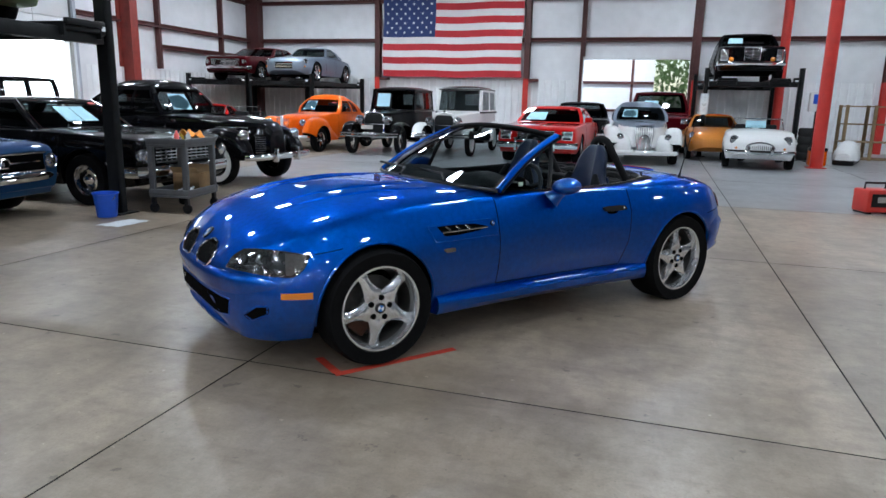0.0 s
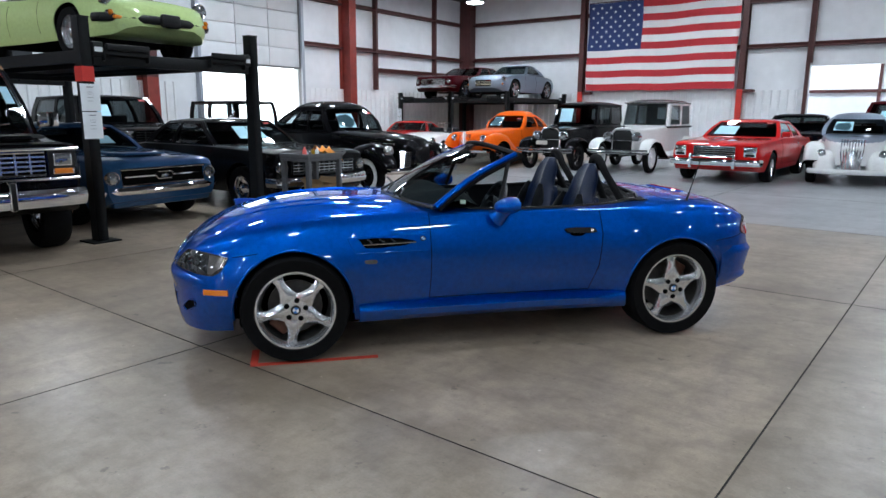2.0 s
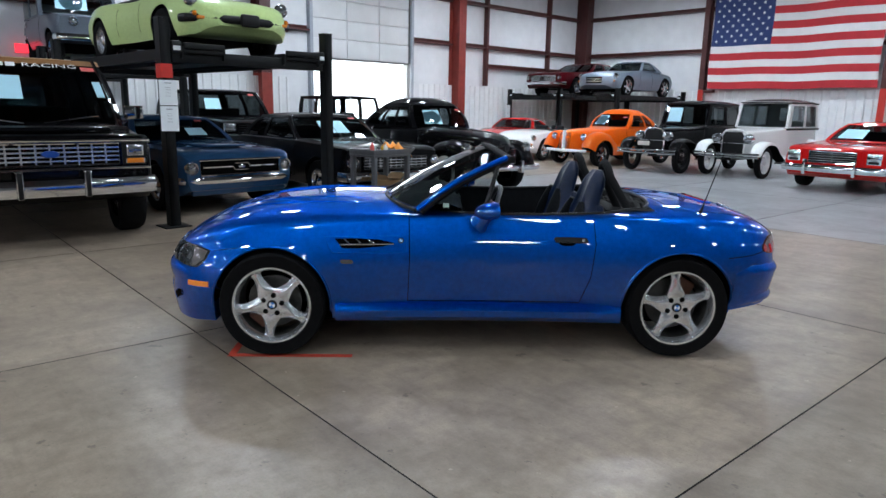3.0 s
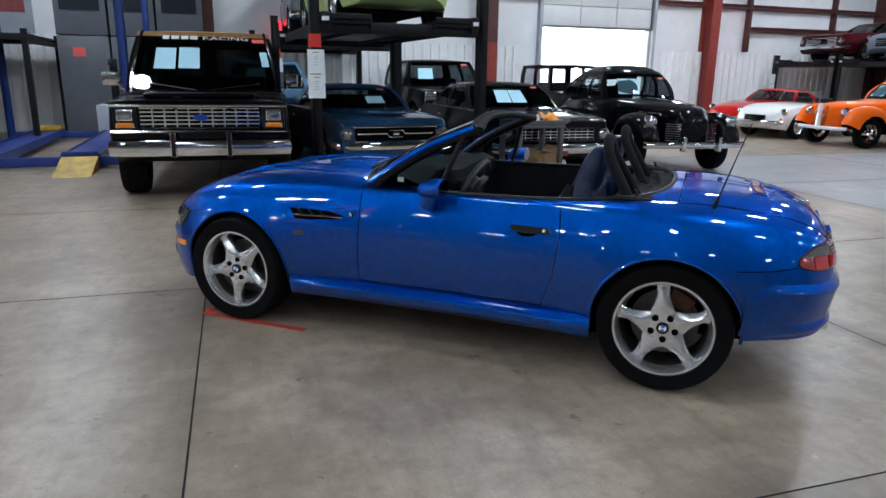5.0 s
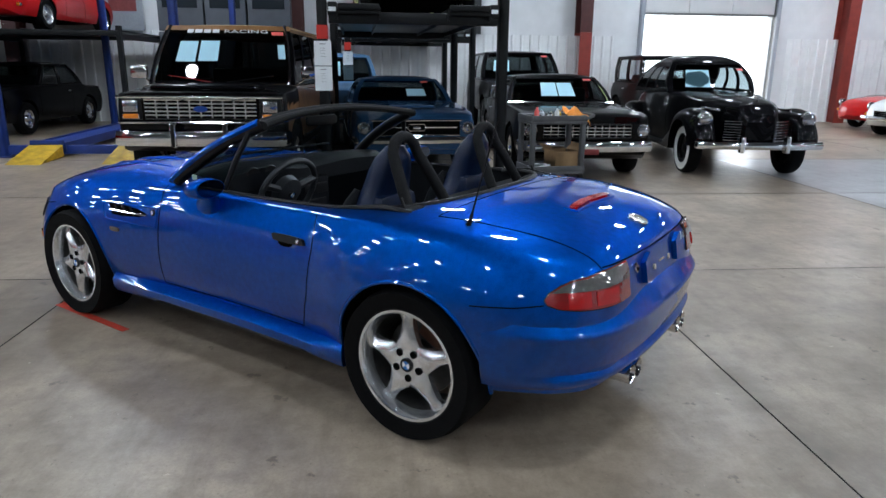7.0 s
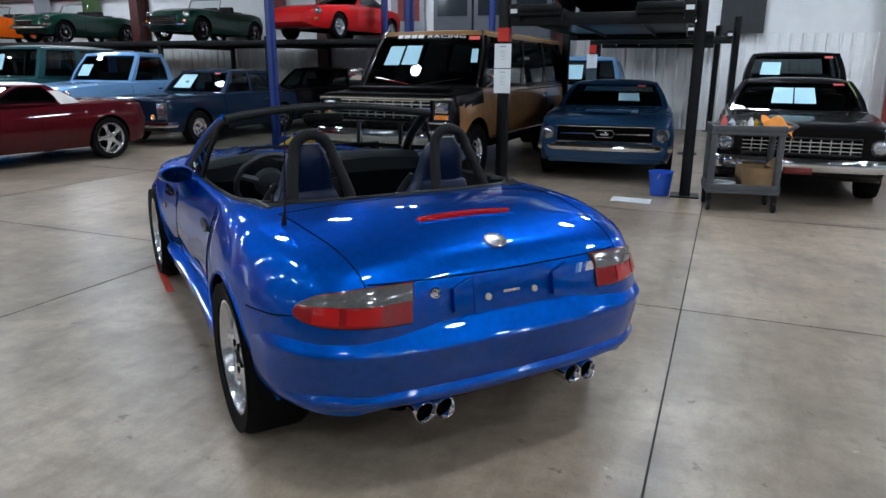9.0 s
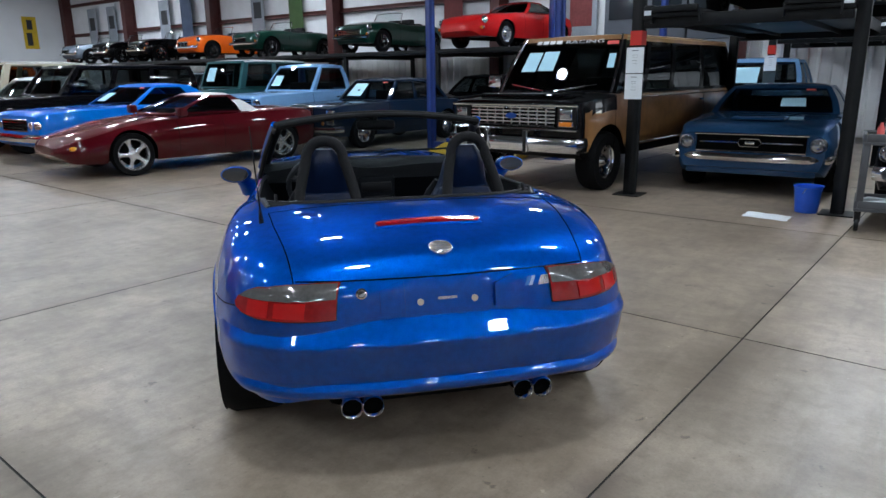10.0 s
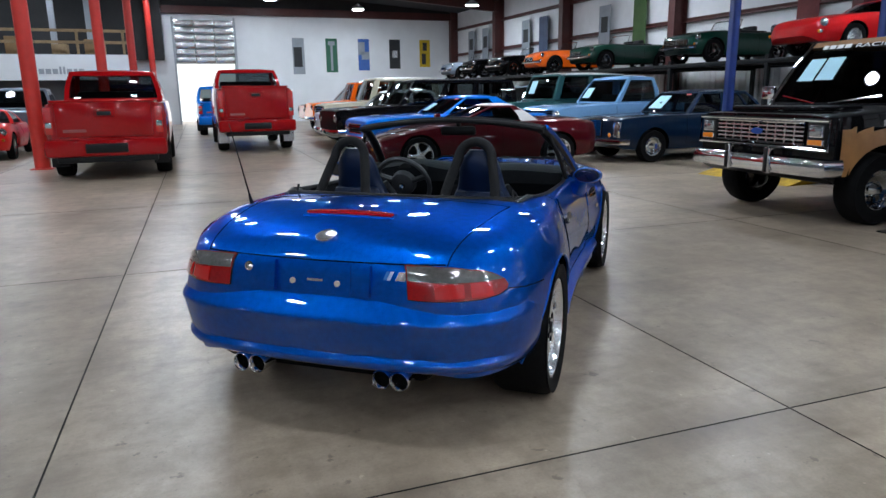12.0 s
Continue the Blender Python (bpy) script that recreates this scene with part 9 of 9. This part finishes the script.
slab(tm, "cabinet", -0.3, 0.3, -0.35, 0.35, 0, 0.75, GREY_PANEL, 0.03)
slab(tm, "column", -0.32, -0.18, -0.08, 0.08, 0.72, 1.7, BLACK, 0.02)
slab(tm, "arm", -0.3, 0.2, -0.05, 0.05, 1.55, 1.65, BLACK, 0.015)
bm = bmesh.new()
lathe(bm, [(0, 0), (0.22, 0), (0.22, 0.06), (0, 0.07)], 24, Matrix.Translation((0, 0, 0.75)) @ Matrix.Rotation(radians(90), 4, "X"))
part("turntable", bm, SILVER, tm)

# posters
def poster(name, m, w, h, mat, label, bars=()):
    p = thing(name, m, label, "poster", "wall banners")
    part("sheet", boxes((-w / 2, w / 2, 0.003, 0.015, -h / 2, h / 2)), mat, p)
    for x0, x1, z0, z1, mm in bars:
        part("print", boxes((x0 * w, x1 * w, -0.001, 0.003, z0 * h, z1 * h)), mm, p)
    return p


B_GREEN = material("banner_green", (0.03, 0.13, 0.08), rough=0.7, grain=0.15)
B_PALE = material("banner_pale", (0.3, 0.33, 0.37), rough=0.7, grain=0.15)
B_DARK = material("banner_dark", (0.02, 0.022, 0.026), rough=0.6, grain=0.3)
B_BLUE = material("banner_blue", (0.05, 0.13, 0.42), rough=0.7, grain=0.15)
B_YELLOW = material("banner_yellow", (0.62, 0.42, 0.02), rough=0.7, grain=0.2)
B_LEAF = material("banner_leaf", (0.05, 0.10, 0.03), rough=0.7, grain=0.3)
B_FADED = material("banner_faded_red", (0.22, 0.05, 0.05), rough=0.7, grain=0.3)
for i, (mat, second, bars) in enumerate(((B_PALE, B_DARK, [(-0.4, 0.3, -0.3, 0.25)]), (B_GREEN, B_PALE, [(-0.1, 0.1, -0.45, 0.35), (-0.3, 0.3, 0.3, 0.42)]), (B_BLUE, B_PALE, [(-0.5, 0.1, 0.0, 0.4), (-0.2, 0.5, -0.15, 0.1)]), (B_DARK, SILVER, [(-0.25, 0.25, -0.12, 0.12)]), (B_YELLOW, B_DARK, [(-0.2, 0.2, 0.1, 0.4), (-0.3, 0.1, -0.4, 0.0)]))):
    x = -6.22 - 1.88 * i
    poster("wall_banner", pose(x, SOUTH + 0.016, 3.58 + 0.05 * i, 0, 0, 180), 0.66, 1.95 - 0.1 * i, mat, ("pale banner with a dark shape", "green banner with a pale stripe", "blue and white banner", "black banner with a round emblem", "yellow and black banner")[i] + " on the end wall", [(a, b, c, d, second) for a, b, c, d in bars])
for y, z, w, h, mat, lb in ((-0.75, 3.0, 1.0, 1.5, B_PALE, "pale art banner with red shape on the wall"), (-5.0, 3.6, 0.7, 1.2, material("faded_banner_red", (0.16, 0.03, 0.03), rough=0.7, grain=0.3), "faded red banner on the wall"), (-12.2, 3.85, 0.75, 1.7, B_LEAF, "green banner on the wall"), (-14.4, 3.85, 0.75, 1.7, B_PALE, "grey banner on the wall"), (-19.2, 3.95, 0.8, 1.7, material("banner_slate", (0.06, 0.09, 0.16), rough=0.7, grain=0.3), "blue-grey banner on the wall"), (-20.9, 3.95, 0.8, 1.7, B_PALE, "pale grey banner on the wall"), (-25.5, 4.0, 0.8, 1.7, B_PALE, "pale grey banner on the wall"), (-27.4, 4.0, 0.8, 1.7, B_PALE, "pale grey banner on the wall"), (7.75, 2.95, 0.95, 1.35, B_DARK, "dark framed poster on the wall")):
    poster("wall_banner", pose(WEST + 0.215, y, z, 0, 0, 90), w, h, mat, lb, [(-0.3, 0.35, -0.2, 0.3, B_FADED)] if y == -0.75 else [(-0.3, 0.3, -0.1, 0.25, B_DARK)] if mat is B_PALE else ())
ex = thing("exit_sign", pose(WEST + 0.25, 5.2, 2.6, 0, 0, 90), "small glowing red exit sign on the wall", "sign")
part("sign_box", boxes((-0.16, 0.16, 0.0, 0.06, -0.1, 0.1), bevel=0.01), lamp_material("red_glow", (1.0, 0.05, 0.08), 1.5), ex)

# mezzanine rail, sign shapes and stores
rail = thing("guard_rail", pose(0, 0, 0), "timber guard rail along the raised floor", "rail")
for k in range(12):
    slab(rail, "rail_post", 2.3 + 1.8 * k, 2.4 + 1.8 * k, -24.6, -24.5, 3.28, 4.3, PALLET, 0.0)
for z in (3.72, 4.2):
    slab(rail, "rail_bar", 2.2, 22.5, -24.56, -24.5, z, z + 0.12, PALLET, 0.005)
sg = thing("wall_sign", pose(0, -24.425, 0), "grey letter shapes on the white sign board", "sign")
xx = 6.35
for w in (0.16, 0.16, 0.12, 0.2, 0.2, 0.2, 0.08, 0.08, 0.2, 0.14, 0.2):
    slab(sg, "letter_shape", xx - w, xx, 0.0, 0.012, 2.46, 2.46 + (0.3 if w < 0.13 else 0.21), GREY_PANEL, 0.0)
    xx -= w + 0.06
    if xx < 3.0:
        break
for i, (x, w, h, mat) in enumerate(((3.6, 0.8, 0.7, CARD), (5.0, 0.6, 0.5, PALLET), (6.6, 0.9, 0.8, CARD), (8.3, 0.7, 0.6, PALLET))):
    solid("storage_box", boxes((x - w / 2, x + w / 2, -26.4, -25.6, 3.285, 3.285 + h), bevel=0.02), mat, "brown storage box on the raised floor", "box", "stored boxes")

# hedge outside the openings
LEAF = material("hedge_leaf", (0.11, 0.2, 0.07), rough=0.7, grain=0.4, grain_scale=3)
rnd = random.Random(4)
bm = bmesh.new()
for k in range(2600):
    if k % 2:
        p = Vector((rnd.uniform(0.5, 9), NORTH + 12 + rnd.uniform(0, 2.5), rnd.uniform(0, 1) ** 0.7 * 4.0))
    else:
        p = Vector((WEST - 17 - rnd.uniform(0, 3), rnd.uniform(4, 26), rnd.uniform(0, 1) ** 0.8 * 2.6))
    q = Euler((rnd.uniform(0, 6), rnd.uniform(0, 6), rnd.uniform(0, 6))).to_matrix()
    s = rnd.uniform(0.12, 0.3)
    bm.faces.new([bm.verts.new(p + q @ Vector(v) * s) for v in ((-1, 0, 0), (0, -0.5, 0.1), (1, 0, 0), (0, 0.5, 0.1))])
solid("hedge", bm, LEAF, "green hedge outside the open doors", "hedge", kind="stuff")

# ---- pieces of the floor and the walls ----
# the slabs lie a little askew to the walls, on a grid of 3.07 by 3.74 m
GRID = pose(1.06, 3.235, 0, 0, 0, -1.75)
xs = [3.07 * k for k in range(-6, 9)]
ys = [3.74 * k for k in range(-10, 8)]


def slab_mesh(dx, dy, name):
    bm = bmesh.new()
    gap = 0.0045
    box(bm, -dx / 2 + gap, dx / 2 - gap, -dy / 2 + gap, dy / 2 - gap, -0.12, 0.0)
    bm.normal_update()
    for f in bm.faces:
        f.material_index = 0 if f.normal.z > 0.5 else 1
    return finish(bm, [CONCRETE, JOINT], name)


cache = {}
for i in range(len(xs) - 1):
    for j in range(len(ys) - 1):
        dx, dy = round(xs[i + 1] - xs[i], 3), round(ys[j + 1] - ys[j], 3)
        grey = ys[j] > 7 and xs[i] > -9.3
        key = (dx, dy, grey)
        if key not in cache:
            cache[key] = slab_mesh(dx, dy, "slab")
            if grey:
                cache[key].materials[0] = CONCRETE_GREY
        o = new("slab", cache[key])
        o.parent = floor
        o.matrix_local = GRID @ pose((xs[i] + xs[i + 1]) / 2, (ys[j] + ys[j + 1]) / 2, 0)


def ribbed_mesh(w, h):
    bm = bmesh.new()
    prof = []
    for k in range(4):
        x = -w / 2 + w * k / 4
        prof += [(x, 0.0), (x + w * 0.17, 0.0), (x + w * 0.19, 0.03), (x + w * 0.23, 0.03)]
    prof.append((w / 2, 0.0))
    a = [bm.verts.new((x, -y - 0.01, 0)) for x, y in prof]
    b = [bm.verts.new((x, -y - 0.01, h)) for x, y in prof]
    for k in range(len(prof) - 1):
        bm.faces.new((a[k], a[k + 1], b[k + 1], b[k]))
    bmesh.ops.solidify(bm, geom=bm.faces[:], thickness=0.004)
    return finish(bm, RIBBED, "liner_panel", 20)


panel = ribbed_mesh(0.995, 2.27)
for k in range(23):
    x = WEST + 0.5 + k
    if -3.2 < x < 2.0:
        continue
    o = new("liner_panel", panel)
    o.parent = wall_n
    o.matrix_local = pose(x, NORTH - 0.03, 0.002)
o = new("liner_panel", panel)
o.parent = wall_n
o.matrix_local = pose(-2.76, NORTH - 0.03, 0.002)
for k in range(55):
    y = SOUTH + 0.6 + k
    if 11.9 < y < 17.2:
        continue
    o = new("liner_panel", panel)
    o.parent = wall_w
    o.matrix_local = pose(WEST + 0.03, y, 0.002, 0, 0, 90)
